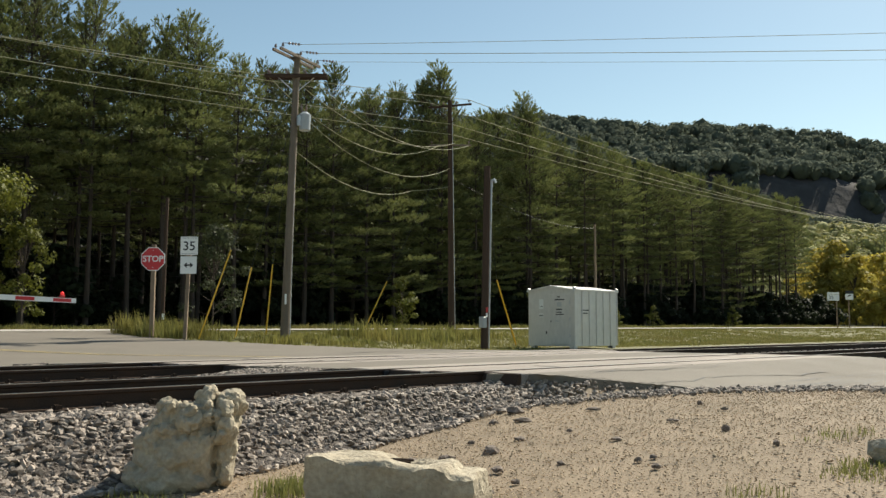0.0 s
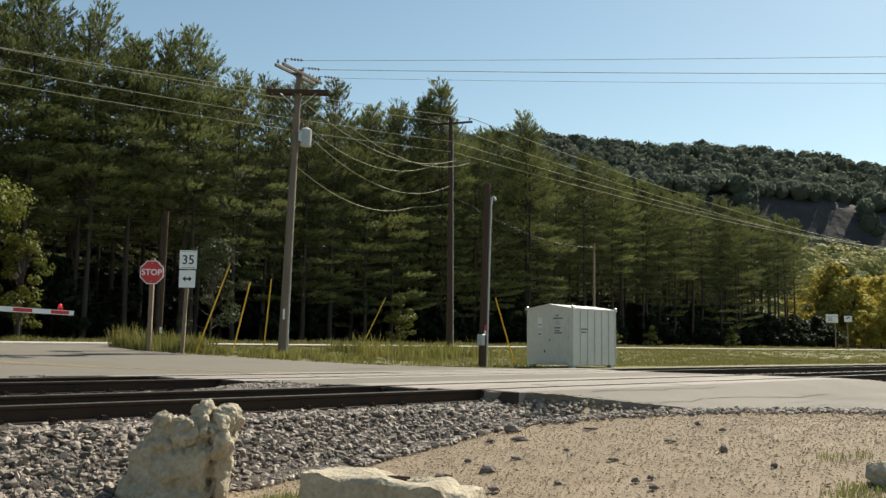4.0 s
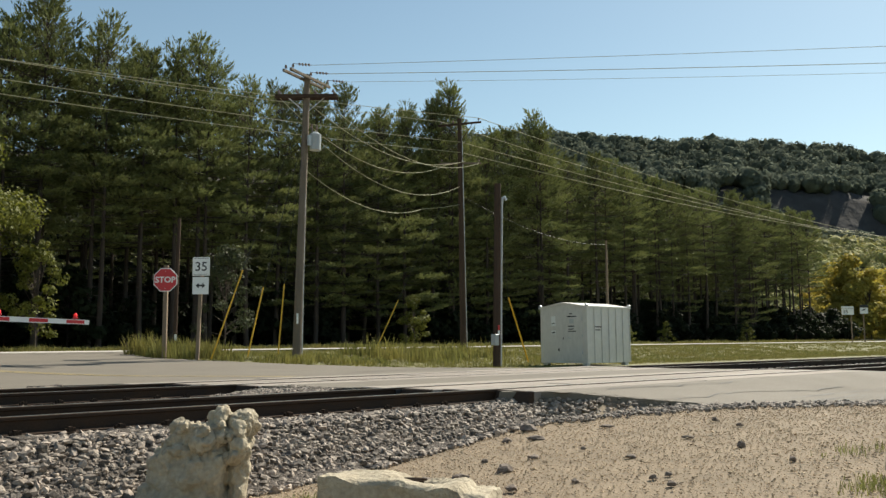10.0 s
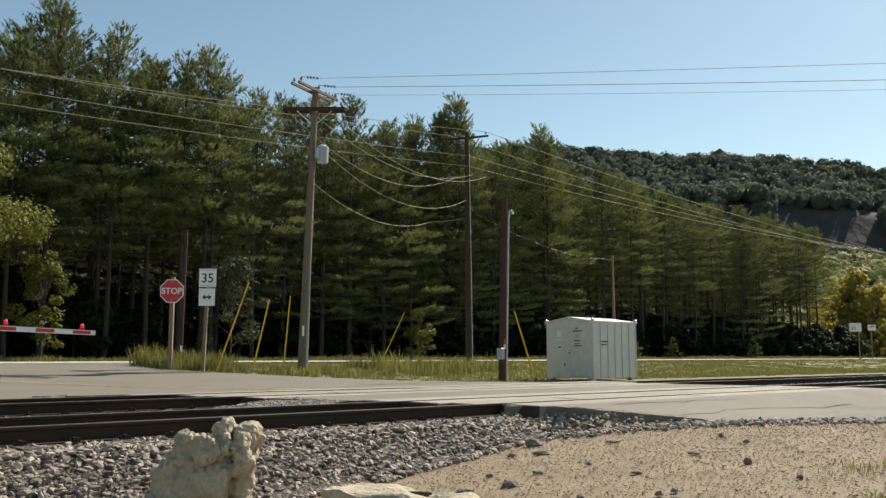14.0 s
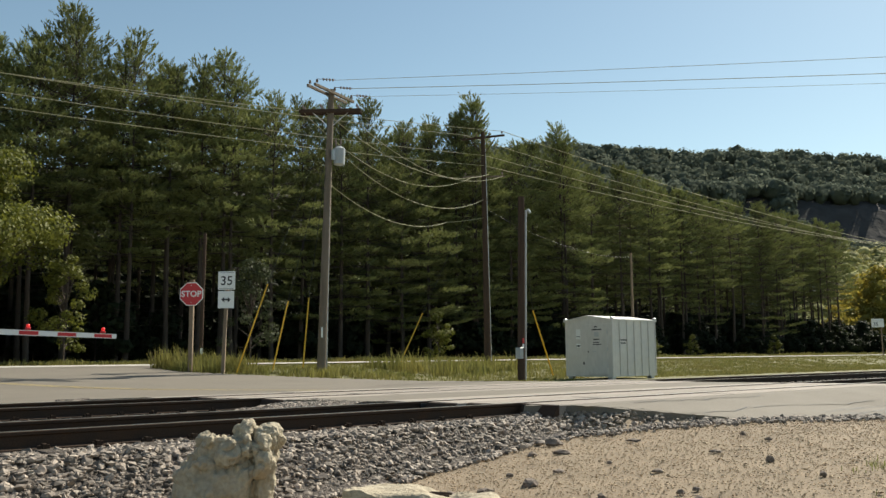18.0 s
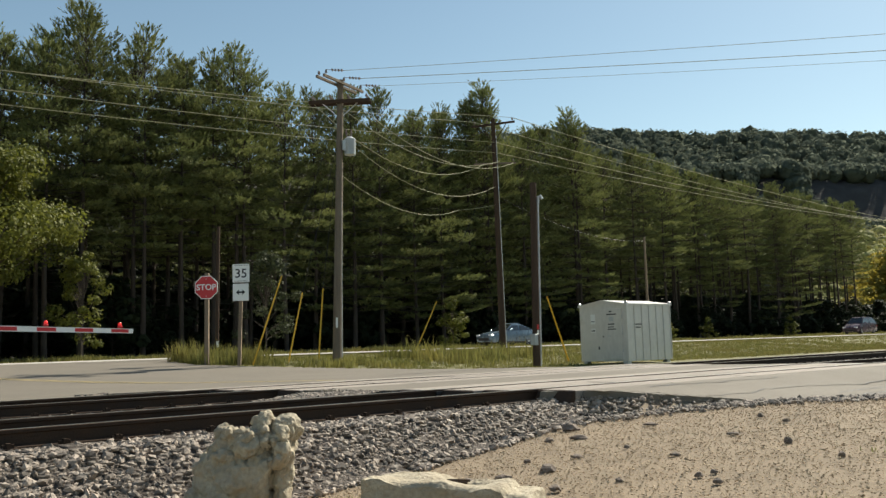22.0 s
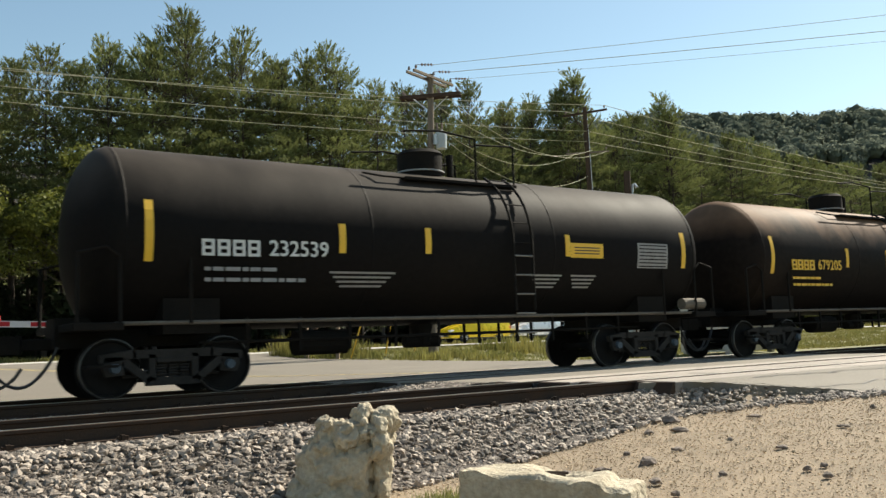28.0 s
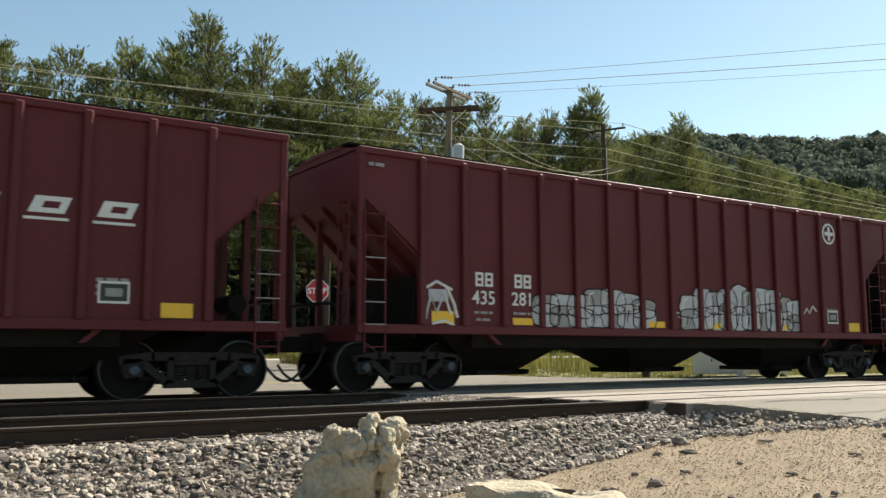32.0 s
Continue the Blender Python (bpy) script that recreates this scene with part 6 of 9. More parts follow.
def steps(th, x0, x1, y, s):
    """Side steps with pale treads and grab rails at one end of a locomotive."""
    for sy in (-1, 1):
        part("step_well", box(B(), x0, x1, sy * (abs(y) - 0.45) - 0.02, sy * (abs(y) - 0.45) + 0.02, 0.35, 1.7), M_UNDER, th)
        for xx in (x0, x1):
            part("step_side", box(B(), xx - 0.015, xx + 0.015, min(sy * (abs(y) - 0.45), sy * abs(y)), max(sy * (abs(y) - 0.45), sy * abs(y)), 0.32, 1.7), M_UNDER, th)
    for z in (0.42, 0.72, 1.02, 1.32):
        for sy in (-1, 1):
            part("step_tread", box(B(), x0 + 0.02, x1 - 0.02, min(sy * (abs(y) - 0.4), sy * abs(y)), max(sy * (abs(y) - 0.4), sy * abs(y)), z, z + 0.035), M_RAILWHITE, th, "pale edged step tread")


def pilot(th, x, s):
    """Plow, anticlimber, coupler and hoses at one end (x: the end plate, s: outward sign)."""
    o = [(-1.05, 0.16), (1.05, 0.16), (1.38, 0.5), (1.42, 1.0), (1.3, 1.75), (-1.3, 1.75), (-1.42, 1.0), (-1.38, 0.5)]
    part("end_plate", prism(B(), o, "x", min(x, x - 0.12 * s), max(x, x - 0.12 * s)), M_UNDER, th, "black end plate")
    bm = B()
    prism(bm, [(-1.1, 0.12), (0, 0.12), (0, 0.75), (-1.42, 0.62), (-1.36, 0.34)], "x", x, x + 0.05 * s)
    prism(bm, [(0, 0.12), (1.1, 0.12), (1.36, 0.34), (1.42, 0.62), (0, 0.75)], "x", x, x + 0.05 * s)
    part("plow", bm, M_UNDER, th, "black snow plow")
    part("platform", box(B(), min(x, x + 0.25 * s), max(x, x + 0.25 * s), -1.45, 1.45, 1.66, 1.86, 0.03), M_GREEN, th, "dark end platform")
    if s < 0:
        part("platform_edge", box(B(), x + 0.255 * s, x + 0.247 * s, -1.4, 1.4, 1.78, 1.84), M_STRIPE, th, "thin yellow platform edge")
    for i, yy in enumerate((-0.75, -0.5, 0.5, 0.75)):
        part("air_hose", pipe(B(), [(x + 0.06 * s, yy, 1.25), (x + 0.22 * s, yy + 0.05, 1.0), (x + 0.25 * s, yy + 0.12, 0.72), (x + 0.2 * s, yy + 0.2, 0.9)], 0.025, 6), M_FUEL if i % 2 else M_BLACK, th, "hanging air hose")
    coupler(th, x - 0.15 * s, s, 0.92)


def hood(th, x0, x1, half, z0, z1, material, name="hood", top_in=0.22, label=""):
    o = [(-half, z0), (half, z0), (half, z1 - 0.18), (half - top_in, z1), (-half + top_in, z1), (-half, z1 - 0.18)]
    return part(name, prism(B(), o, "x", x0, x1), material, th, label)


def fuel_tank(th, x0, x1, z0, z1):
    o = [(-1.38, z1), (1.38, z1), (1.42, z1 - 0.35), (1.36, z0 + 0.22), (1.05, z0), (-1.05, z0), (-1.36, z0 + 0.22), (-1.42, z1 - 0.35)]
    ft = part("fuel_tank", prism(B(), o, "x", x0, x1), M_FUEL, th, "dusty silver fuel tank")
    part("tank_strap", box(B(), x0 + (x1 - x0) * 0.45, x0 + (x1 - x0) * 0.45 + 0.06, -1.44, -1.385, z1 - 0.45, z1), M_UNDER, ft)
    for k in range(4):
        part("tank_lip", box(B(), x0 + 0.2 + k * (x1 - x0) / 4, x0 + 0.9 + k * (x1 - x0) / 4, -1.40, -1.36, z1, z1 + 0.04), M_RAILWHITE, ft)


def louvre(th, x0, x1, y, z0, z1, n, material, frame_m):
    fr = part("vent_frame", box(B(), x0, x1, y - 0.012, y, z0, z1), M_SCREEN, th, "louvred vent")
    for i in range(n):
        z = z0 + (z1 - z0) * (i + 0.5) / n
        part("slat", box(B(), x0 + 0.02, x1 - 0.02, y - 0.03, y - 0.012, z - 0.018, z + 0.018), material, fr)
    for x in (x0, x1):
        part("vent_side", box(B(), x - 0.025, x + 0.025, y - 0.035, y + 0.0, z0 - 0.03, z1 + 0.03), frame_m, fr)


def loco_one():
    th = empty("diesel_locomotive", label="orange and black diesel freight locomotive with yellow stripes", category="locomotive", group="locomotives")
    th["paint"] = "loco_orange"
    # underframe
    part("underframe", box(B(), -0.9, 20.4, -1.02, 1.02, 1.12, 1.46), M_UNDER, th)
    part("side_sill", box(B(), -0.75, 20.2, -1.52, 1.52, 1.44, 1.88, 0.015), M_GREEN, th, "dark green side sill")
    pilot(th, -1.25, -1)
    pilot(th, 20.75, 1)
    part("front_deck", box(B(), -1.25, 0.1, -1.5, 1.5, 1.72, 1.85), M_GREEN, th)
    part("rear_deck", box(B(), 19.9, 20.75, -1.5, 1.5, 1.72, 1.85), M_GREEN, th)
    # cab and nose: sections across the width
    prof = lambda dz, ez: [(0.0, 1.88), (0.0, 3.02 + dz), (0.12, 3.20 + dz), (1.32, 3.66 + dz * 0.5), (1.42, 4.20 + ez * 0.6), (1.50, 4.34 + ez), (3.64, 4.34 + ez), (3.64, 1.88)]
    bm = B()
    sec = []
    for y, dz, ez, dx in ((-1.53, 0.0, 0.0, 0.28), (-1.42, 0.04, 0.07, 0.18), (-1.0, 0.20, 0.29, 0.04), (-0.5, 0.31, 0.32, -0.04), (0.0, 0.36, 0.34, -0.08), (0.5, 0.31, 0.32, -0.04), (1.0, 0.20, 0.29, 0.04), (1.42, 0.04, 0.07, 0.18), (1.53, 0.0, 0.0, 0.28)):
        sec.append([bm.verts.new((x + (dx if x < 0.5 else 0), y, z)) for x, z in prof(dz, ez)])
    for a, b in zip(sec, sec[1:]):
        for k in range(len(a)):
            bm.faces.new((a[k], a[(k + 1) % len(a)], b[(k + 1) % len(a)], b[k]))
    bm.faces.new(sec[0][::-1]), bm.faces.new(sec[-1])
    part("cab", bm, M_ORANGE, th, "wide orange cab with sloped nose", smooth=True, angle=18)
    # windscreens, set in the slope
    low_of = lambda y: 3.72 + 0.5 * float(np.interp(abs(y), (0, 0.5, 1.0, 1.42), (0.36, 0.31, 0.20, 0.04)))
    top_of = lambda y: 4.16 + 0.6 * float(np.interp(abs(y), (0, 0.5, 1.0, 1.42), (0.34, 0.32, 0.29, 0.07)))
    n = Vector((-0.985, 0, 0.17)) * 0.012
    for ys in ((-1.36, -1.0, -0.10), (0.10, 1.0, 1.36)):
        bm = B()
        q = [Vector((1.33, y, low_of(y))) for y in ys] + [Vector((1.412, y * 0.98, top_of(y))) for y in ys[::-1]]
        r = [[bm.verts.new(v + n * k) for v in q] for k in (0.4, 2.6)]
        for i in range(6):
            bm.faces.new((r[0][i], r[0][(i + 1) % 6], r[1][(i + 1) % 6], r[1][i]))
        for k in (0, 1):
            bm.faces.new((r[k][0], r[k][1], r[k][4], r[k][5])), bm.faces.new((r[k][1], r[k][2], r[k][3], r[k][4]))
        w = part("windscreen", bm, M_GLASS, th, "dark blue-tinted windscreen")
        fr = B()
        for i in range(6):
            tube(fr, q[i] + n * 2, q[(i + 1) % 6] + n * 2, 0.026, None, 6)
        part("rubber_seal", fr, M_BLACK, w)
        part("wiper", tube(B(), q[1] + n * 4, q[1].lerp(q[3], 0.6) + n * 4, 0.012, None, 5), M_BLACK, w)
    # Paler sheet over the cab: sunlight on the roof is in its colour.
    bm = B()
    ring = [(-1.54, 4.335), (-1.42, 4.415), (-1.0, 4.635), (-0.5, 4.665), (0.0, 4.685), (0.5, 4.665), (1.0, 4.635), (1.42, 4.415), (1.54, 4.335)]
    prism(bm, ring + [(y, z - 0.02) for y, z in ring[::-1]], "x", 1.53, 3.68)
    part("cab_roof", bm, M_FADEDLITORANGE, th, "cab roof in faded orange, paled further for sunlight")
    for y in (-1.536, 1.536):
        s = -1 if y < 0 else 1
        for x0, x1, z0, z1 in ((1.84, 2.14, 3.60, 4.20), (2.30, 3.06, 3.62, 4.16), (3.17, 3.47, 3.60, 4.14)):
            w = part("side_window", box(B(), x0, x1, min(y, y + 0.012 * s), max(y, y + 0.012 * s), z0, z1), M_GLASS, th, "dark cab side window")
            bm = B()
            for a, b in (((x0, z0), (x1, z0)), ((x1, z0), (x1, z1)), ((x1, z1), (x0, z1)), ((x0, z1), (x0, z0))):
                tube(bm, (a[0], y + 0.012 * s, a[1]), (b[0], y + 0.012 * s, b[1]), 0.02, None, 6)
            part("window_frame", bm, M_FUEL, w)
        part("sun_awning", prism(B(), [(y - 0.0 * s, 4.335), (y + 0.22 * s, 4.185), (y + 0.215 * s, 4.165), (y, 4.305)], "x", 2.12, 3.60), M_FADEDLITORANGE, th, "orange sun awning over the windows")
        part("window_mullion", box(B(), 2.60, 2.74, min(y, y + 0.02 * s), max(y, y + 0.02 * s), 3.63, 4.15), M_FUEL, th, "grey window pillar")
        for x in (2.60, 2.74):
            part("seal", box(B(), x - 0.012, x + 0.012, min(y, y + 0.024 * s), max(y, y + 0.024 * s), 3.63, 4.15), M_BLACK, th)
        part("door_edge", box(B(), 3.60, 3.635, min(y, y + 0.012 * s), max(y, y + 0.012 * s), 2.4, 4.3), M_FADEDLITORANGE, th)
        part("grab_line", box(B(), 1.68, 3.5, min(y, y + 0.03 * s), max(y, y + 0.03 * s), 2.685, 2.715), M_FADEDLITORANGE, th)
        part("step_slot", box(B(), 2.9, 3.08, min(y, y + 0.006 * s), max(y, y + 0.006 * s), 2.76, 2.80), M_BLACK, th)
        part("step_opening", box(B(), 2.37, 2.86, min(y - 0.003, y + 0.004 * s), max(y - 0.003, y + 0.004 * s), 1.97, 2.43), M_SCREEN, th, "dark recessed opening")
        part("marker_plate", box(B(), 0.36, 0.52, min(y, y + 0.005 * s), max(y, y + 0.005 * s), 3.12, 3.2), M_WHITE, th)
    words("road_number", "7757", 0.60, M_FADEDNUM, th, pose(2.36, -1.533, 3.02, 90, 0, 0), "faded dark grey road number", 0.002)
    # wide cabinet behind the cab, hood above
    part("cabinet", box(B(), 3.645, 7.75, -1.5, 1.5, 1.88, 3.47, 0.02), M_FADEDLITORANGE, th, "wide orange equipment cabinet")
    for x in (4.6, 5.4):
        for z in (2.15, 2.3):
            part("latch", tube(B(), (x, -1.515, z), (x, -1.50, z), 0.03, None, 8), M_BLACK, th)
    part("grab_line", box(B(), 3.95, 5.9, -1.53, -1.50, 2.66, 2.69), M_FADEDLITORANGE, th)
    for x in (4.6, 5.4):
        part("hinge", box(B(), x - 0.05, x + 0.05, -1.53, -1.50, 2.69, 2.78), M_FADEDLITORANGE, th)
    # White edge strip: the sun catching this corner is painted on.
    part("corner_edge", box(B(), 7.72, 7.76, -1.51, -1.47, 2.0, 3.46), M_RAILWHITE, th, "white strip painting sunlight on the worn cabinet corner")
    part("kick_plate", box(B(), 4.35, 6.1, -1.535, -1.50, 1.885, 1.92), M_BLACK, th)
    for x in (4.05, 4.5, 5.15, 5.3, 6.9, 7.3):
        part("band_seam", box(B(), x - 0.015, x + 0.015, -1.55, -1.5, 1.9, 2.36), M_GREEN, th)
    hood(th, 3.66, 8.75, 1.02, 3.88, 4.62, M_GREEN, "upper_hood", label="dark green roof hood")
    hood(th, 3.66, 7.75, 1.0, 3.45, 3.92, M_GREEN, "hood_base", 0.02)
    stripes(th, 3.7, 7.75, -1.004, 3.55, 3.86)
    louvre(th, 4.55, 5.30, -1.01, 4.0, 4.34, 6, M_RUST, M_GALV)
    louvre(th, 6.45, 7.2, -1.01, 4.0, 4.34, 6, M_RUST, M_GALV)
    handrail(th, 3.75, 7.7, -1.47, 3.52, 4.32, 5)
    part("handrail", tube(B(), (3.75, -1.47, 3.95), (7.3, -1.47, 3.95), 0.02, None, 8), M_RAILWHITE, th, "worn pale steel handrail")
    # long hood
    hood(th, 7.75, 14.1, 1.0, 1.88, 4.46, M_HOODORANGE, "long_hood", label="orange long hood over the engine")
    part("hood_shoulder", prism(B(), [(-1.012, 3.92), (1.012, 3.92), (1.012, 4.31), (0.79, 4.48), (-0.79, 4.48), (-1.012, 4.31)], "x", 7.76, 14.09), M_GREEN, th, "dark green hood shoulder")
    part("roof_detail", box(B(), 9.3, 10.1, -0.7, 0.7, 4.47, 4.56, 0.03), M_GREEN, th)
    for x in np.arange(9.2, 14, 0.55):
        part("lift_lug", box(B(), x, x + 0.05, -0.95, -0.85, 4.36, 4.44), M_GREEN, th)
    part("roof_detail", box(B(), 10.3, 11.2, -0.35, 0.35, 4.47, 4.74, 0.05), M_BLACK, th, "black exhaust stack")
    part("intake_panel", box(B(), 8.05, 8.5, -1.045, -1.0, 3.98, 4.36), M_SCREEN, th, "black recessed air intake")
    part("intake_rim", box(B(), 7.98, 8.05, -1.05, -1.0, 3.94, 4.40), M_GREEN, th)
    stripes(th, 7.76, 14.1, -1.006, 3.58, 3.92)
    for x in np.arange(8.1, 14.0, 0.95):
        part("door_seam", box(B(), x - 0.012, x + 0.012, -1.018, -1.004, 1.95, 3.9), M_GREEN, th)
    block_letters(th, 9.05, 13.95, -1.012, 2.95, 3.42, 4, 0.28, M_GREEN, M_STRIPE)
    part("emblem_swoosh", prism(B(), [(8.62, 2.44), (8.85, 2.72), (13.6, 2.66), (9.6, 2.48)], "y", -1.012, -1.004), M_GREEN, th, "dark tapering emblem stroke")
    part("safety_plate", box(B(), 11.95, 12.25, -1.03, -1.015, 3.50, 3.95), M_RAILWHITE, th)
    # radiator end
    hood(th, 14.1, 19.75, 1.05, 1.88, 3.9, M_HOODORANGE, "radiator_hood", 0.02, "orange radiator end hood")
    part("flared_radiator", prism(B(), [(-1.05, 3.85), (-1.50, 4.32), (-1.50, 4.62), (-1.30, 4.74), (1.30, 4.74), (1.50, 4.62), (1.50, 4.32), (1.05, 3.85)], "x", 14.3, 20.0), M_HOODORANGE, th, "flared radiator wings")
    part("radiator_roof", prism(B(), [(-1.53, 4.33), (-1.53, 4.63), (-1.32, 4.77), (1.32, 4.77), (1.53, 4.63), (1.53, 4.33)], "x", 14.15, 20.1), M_GREEN, th, "dark green radiator roof")
    for x0, x1 in ((14.5, 16.1), (16.7, 18.1), (18.25, 19.6)):
        bm = B()
        q = [Vector((x0, -1.09, 3.88)), Vector((x1, -1.09, 3.88)), Vector((x1, -1.46, 4.268)), Vector((x0, -1.46, 4.268))]
        n = Vector((0, -0.72, -0.69)) * 0.014
        r = [[bm.verts.new(v + n * k) for v in q] for k in (0, 1)]
        for i in range(4):
            bm.faces.new((r[0][i], r[0][(i + 1) % 4], r[1][(i + 1) % 4], r[1][i]))
        bm.faces.new(r[0][::-1]), bm.faces.new(r[1])
        part("radiator_screen", bm, M_SCREEN, th, "black radiator screen")
    for x0, x1, z0, z1 in ((14.6, 15.2, 3.2, 3.75), (15.5, 16.6, 2.35, 3.75), (16.9, 17.15, 2.05, 3.1), (17.4, 17.65, 2.2, 3.05), (17.9, 18.25, 2.05, 3.1), (18.6, 19.2, 2.0, 2.4)):
        part("screen_door", box(B(), x0, x1, -1.062, -1.05, z0, z1), M_SCREEN, th, "black mesh equipment door")
    for x in (16.75, 18.45, 19.4):
        part("door_seam", box(B(), x - 0.012, x + 0.012, -1.06, -1.05, 1.95, 3.85), M_REDORANGE, th)
    stripes(th, 7.76, 19.75, -1.056, 1.95, 2.27)
    stripes(th, 0.30, 7.75, -1.537, 1.91, 2.34)
    for x in np.arange(0.6, 20, 1.75):
        part("side_reflector", box(B(), x, x + 0.42, -1.528, -1.519, 1.62, 1.74), M_AMBER, th, "amber reflective marker")
    for x in (1.0, 2.1, 6.9, 10.2, 12.9, 16.0):
        part("sill_plate", box(B(), x, x + 0.2, -1.526, -1.519, 1.66, 1.72), M_RAILWHITE, th)
    handrail(th, 7.85, 19.9, -1.47, 1.88, 2.86, 12)
    handrail(th, 7.85, 19.9, 1.47, 1.88, 2.86, 6)
    part("grab_rail", tube(B(), (7.78, -1.50, 2.0), (7.78, -1.50, 3.3), 0.02, None, 6), M_RAILWHITE, th)
    part("stack_brace", tube(B(), (7.7, -1.47, 4.3), (8.7, -1.47, 2.9), 0.022, None, 6), M_GREEN, th)
    fuel_tank(th, 6.0, 13.55, 0.27, 1.28)
    for x in (5.6, 14.2):
        part("under_box", box(B(), x - 0.35, x + 0.35, -1.2, 1.2, 0.55, 1.2, 0.04), M_UNDER, th)
    # nose details
    part("nose_door", box(B(), -0.135, -0.09, -0.25, 0.42, 2.2, 3.35, 0.02), M_ORANGE, th)
    part("nose_window", box(B(), -0.16, -0.13, -0.12, 0.22, 3.02, 3.32, 0.03), M_GLASS, th, "small dark nose door window")
    part("headlight_box", box(B(), -0.11, 0.25, 0.50, 0.74, 3.14, 3.60, 0.03), M_REDORANGE, th, "dark red twin headlight housing")
    for z in (3.27, 3.48):
        part("headlight", tube(B(), (-0.15, 0.62, z), (-0.10, 0.62, z), 0.055, 0.08, 14), M_HEAD, th, "lit twin headlight lens")
    for y in (-0.95, 0.95):
        part("ditch_light", tube(B(), (-1.36, y, 2.05), (-1.25, y, 2.05), 0.055, 0.08, 14), M_HEAD, th, "lit ditch light")
        part("ditch_bracket", box(B(), -1.27, -1.12, y - 0.12, y + 0.12, 1.85, 2.35), M_HOODORANGE, th, "orange ditch light bracket")
    for i in range(4):
        a = -1.05 + i * 0.52
        part("nose_emblem", prism(B(), [(-(a + 0.00), 2.66), (-(a + 0.40), 2.66), (-(a + 0.52), 2.92), (-(a + 0.12), 2.92)], "x", -0.137, -0.02), M_GREEN, th, "dark slanted emblem block on the nose")
    part("nose_emblem", prism(B(), [(1.0, 2.44), (1.0, 2.56), (-1.0, 2.52), (0.9, 2.42)], "x", -0.137, -0.02), M_GREEN, th, "dark emblem stroke on the nose")
    part("nose_stripe", box(B(), -0.06, -0.02, -1.0, 1.0, 1.93, 2.02), M_STRIPE, th, "yellow nose stripe")
    for y in (-0.62, 0.75):
        part("number_board", box(B(), 1.35, 1.50, y - 0.26, y + 0.26, 4.42 - 0.03, 4.58), M_BLACK, th, "black number board")
    words("road_number", "7757", 0.20, M_RAILWHITE, th, pose(1.345, -0.62, 4.49, 90, 0, -90), "small white road number", 0.002)
    words("road_number", "7757", 0.20, M_RAILWHITE, th, pose(1.345, 0.75, 4.49, 90, 0, -90), "small white road number", 0.002)
    part("roof_unit", box(B(), 2.1, 3.1, -0.6, 0.6, 4.6, 4.76, 0.04), M_FUEL, th, "pale roof air unit")
    part("horn", tube(tube(B(), (4.2, 0.2, 4.75), (3.9, 0.2, 4.75), 0.03, 0.08, 8), (4.2, 0.35, 4.7), (4.5, 0.35, 4.7), 0.03, 0.07, 8), M_BLACK, th)
    # front handrails and steps
    steps(th, -1.2, -0.75, -1.5, -1)
    steps(th, 20.25, 20.7, -1.5, 1)
    for y0 in (-1.45, 1.45):
        s = -1 if y0 < 0 else 1
        part("front_rail", pipe(B(), [(-0.72, y0 * 1.02, 0.75), (-0.72, y0 * 1.02, 1.9), (-0.80, y0 * 0.99, 2.1), (-0.15, y0 * 0.98, 2.75), (-0.15, y0 * 0.98, 3.0)], 0.024, 6), M_RAILWHITE, th, "white bent grab rail")
        part("front_rail", pipe(B(), [(-1.24, y0 * 0.98, 0.7), (-1.24, y0 * 0.98, 2.0), (-1.24, y0 * 0.80, 2.45), (-1.24, y0 * 0.35, 2.95), (-1.24, y0 * 0.15, 2.95)], 0.024, 6), M_RAILWHITE, th, "white bent grab rail")
        part("rear_rail", pipe(B(), [(20.2, y0, 0.7), (20.2, y0, 2.3), (20.0, y0, 2.85)], 0.024, 6), M_RAILWHITE, th, "white bent grab rail")
        part("rear_rail", pipe(B(), [(20.74, y0, 0.7), (20.74, y0, 1.9), (20.7, y0 * 0.8, 2.4), (20.7, y0 * 0.4, 2.8)], 0.024, 6), M_RAILWHITE, th, "white bent grab rail")
    # spray scrawl on the sill
    bm = B()
    pipe(bm, [(0.75, -1.545, 2.3), (1.1, -1.545, 2.22), (1.5, -1.545, 1.98), (1.9, -1.545, 1.95), (2.2, -1.545, 2.1)], 0.022, 5)
    pipe(bm, [(0.85, -1.545, 2.12), (1.1, -1.545, 2.3), (1.2, -1.545, 2.2)], 0.018, 5)
    part("scrawl", bm, M_BLACK, th, "black sprayed scrawl")
    bm = pipe(B(), [(1.2, -1.545, 2.1), (1.18, -1.545, 1.9), (1.35, -1.545, 1.88), (1.45, -1.545, 2.15), (1.4, -1.545, 1.8), (1.6, -1.545, 1.68), (1.85, -1.545, 1.75), (1.95, -1.545, 1.95)], 0.018, 5)
    part("scrawl", bm, M_SPRAY, th, "pale sprayed scrawl")
    # pipes and cables below the sill
    for k, (z, yy) in enumerate(((1.40, -1.46), (1.33, -1.42))):
        pts = [(x, yy, z + 0.03 * math.sin(x * 5 + k) - 0.05 * abs(math.sin(x * 1.3))) for x in np.arange(6.6, 13.6, 0.22)]
        part("sill_cable", pipe(B(), pts, 0.016, 5), M_BEARING, th, "grey cable looped under the sill")
    part("sill_pipe", tube(B(), (0.4, -1.44, 1.34), (5.6, -1.44, 1.30), 0.025, None, 6), M_UNDER, th)
    part("sill_box", box(B(), 2.75, 3.15, -1.54, -1.50, 1.50, 1.62, 0.01), M_RAILWHITE, th, "pale jacking pad")
    loco_truck(th, (0.73, 2.64, 4.56), M_TRUCK)
    loco_truck(th, (15.0, 16.92, 18.83), M_TRUCK)
    return th


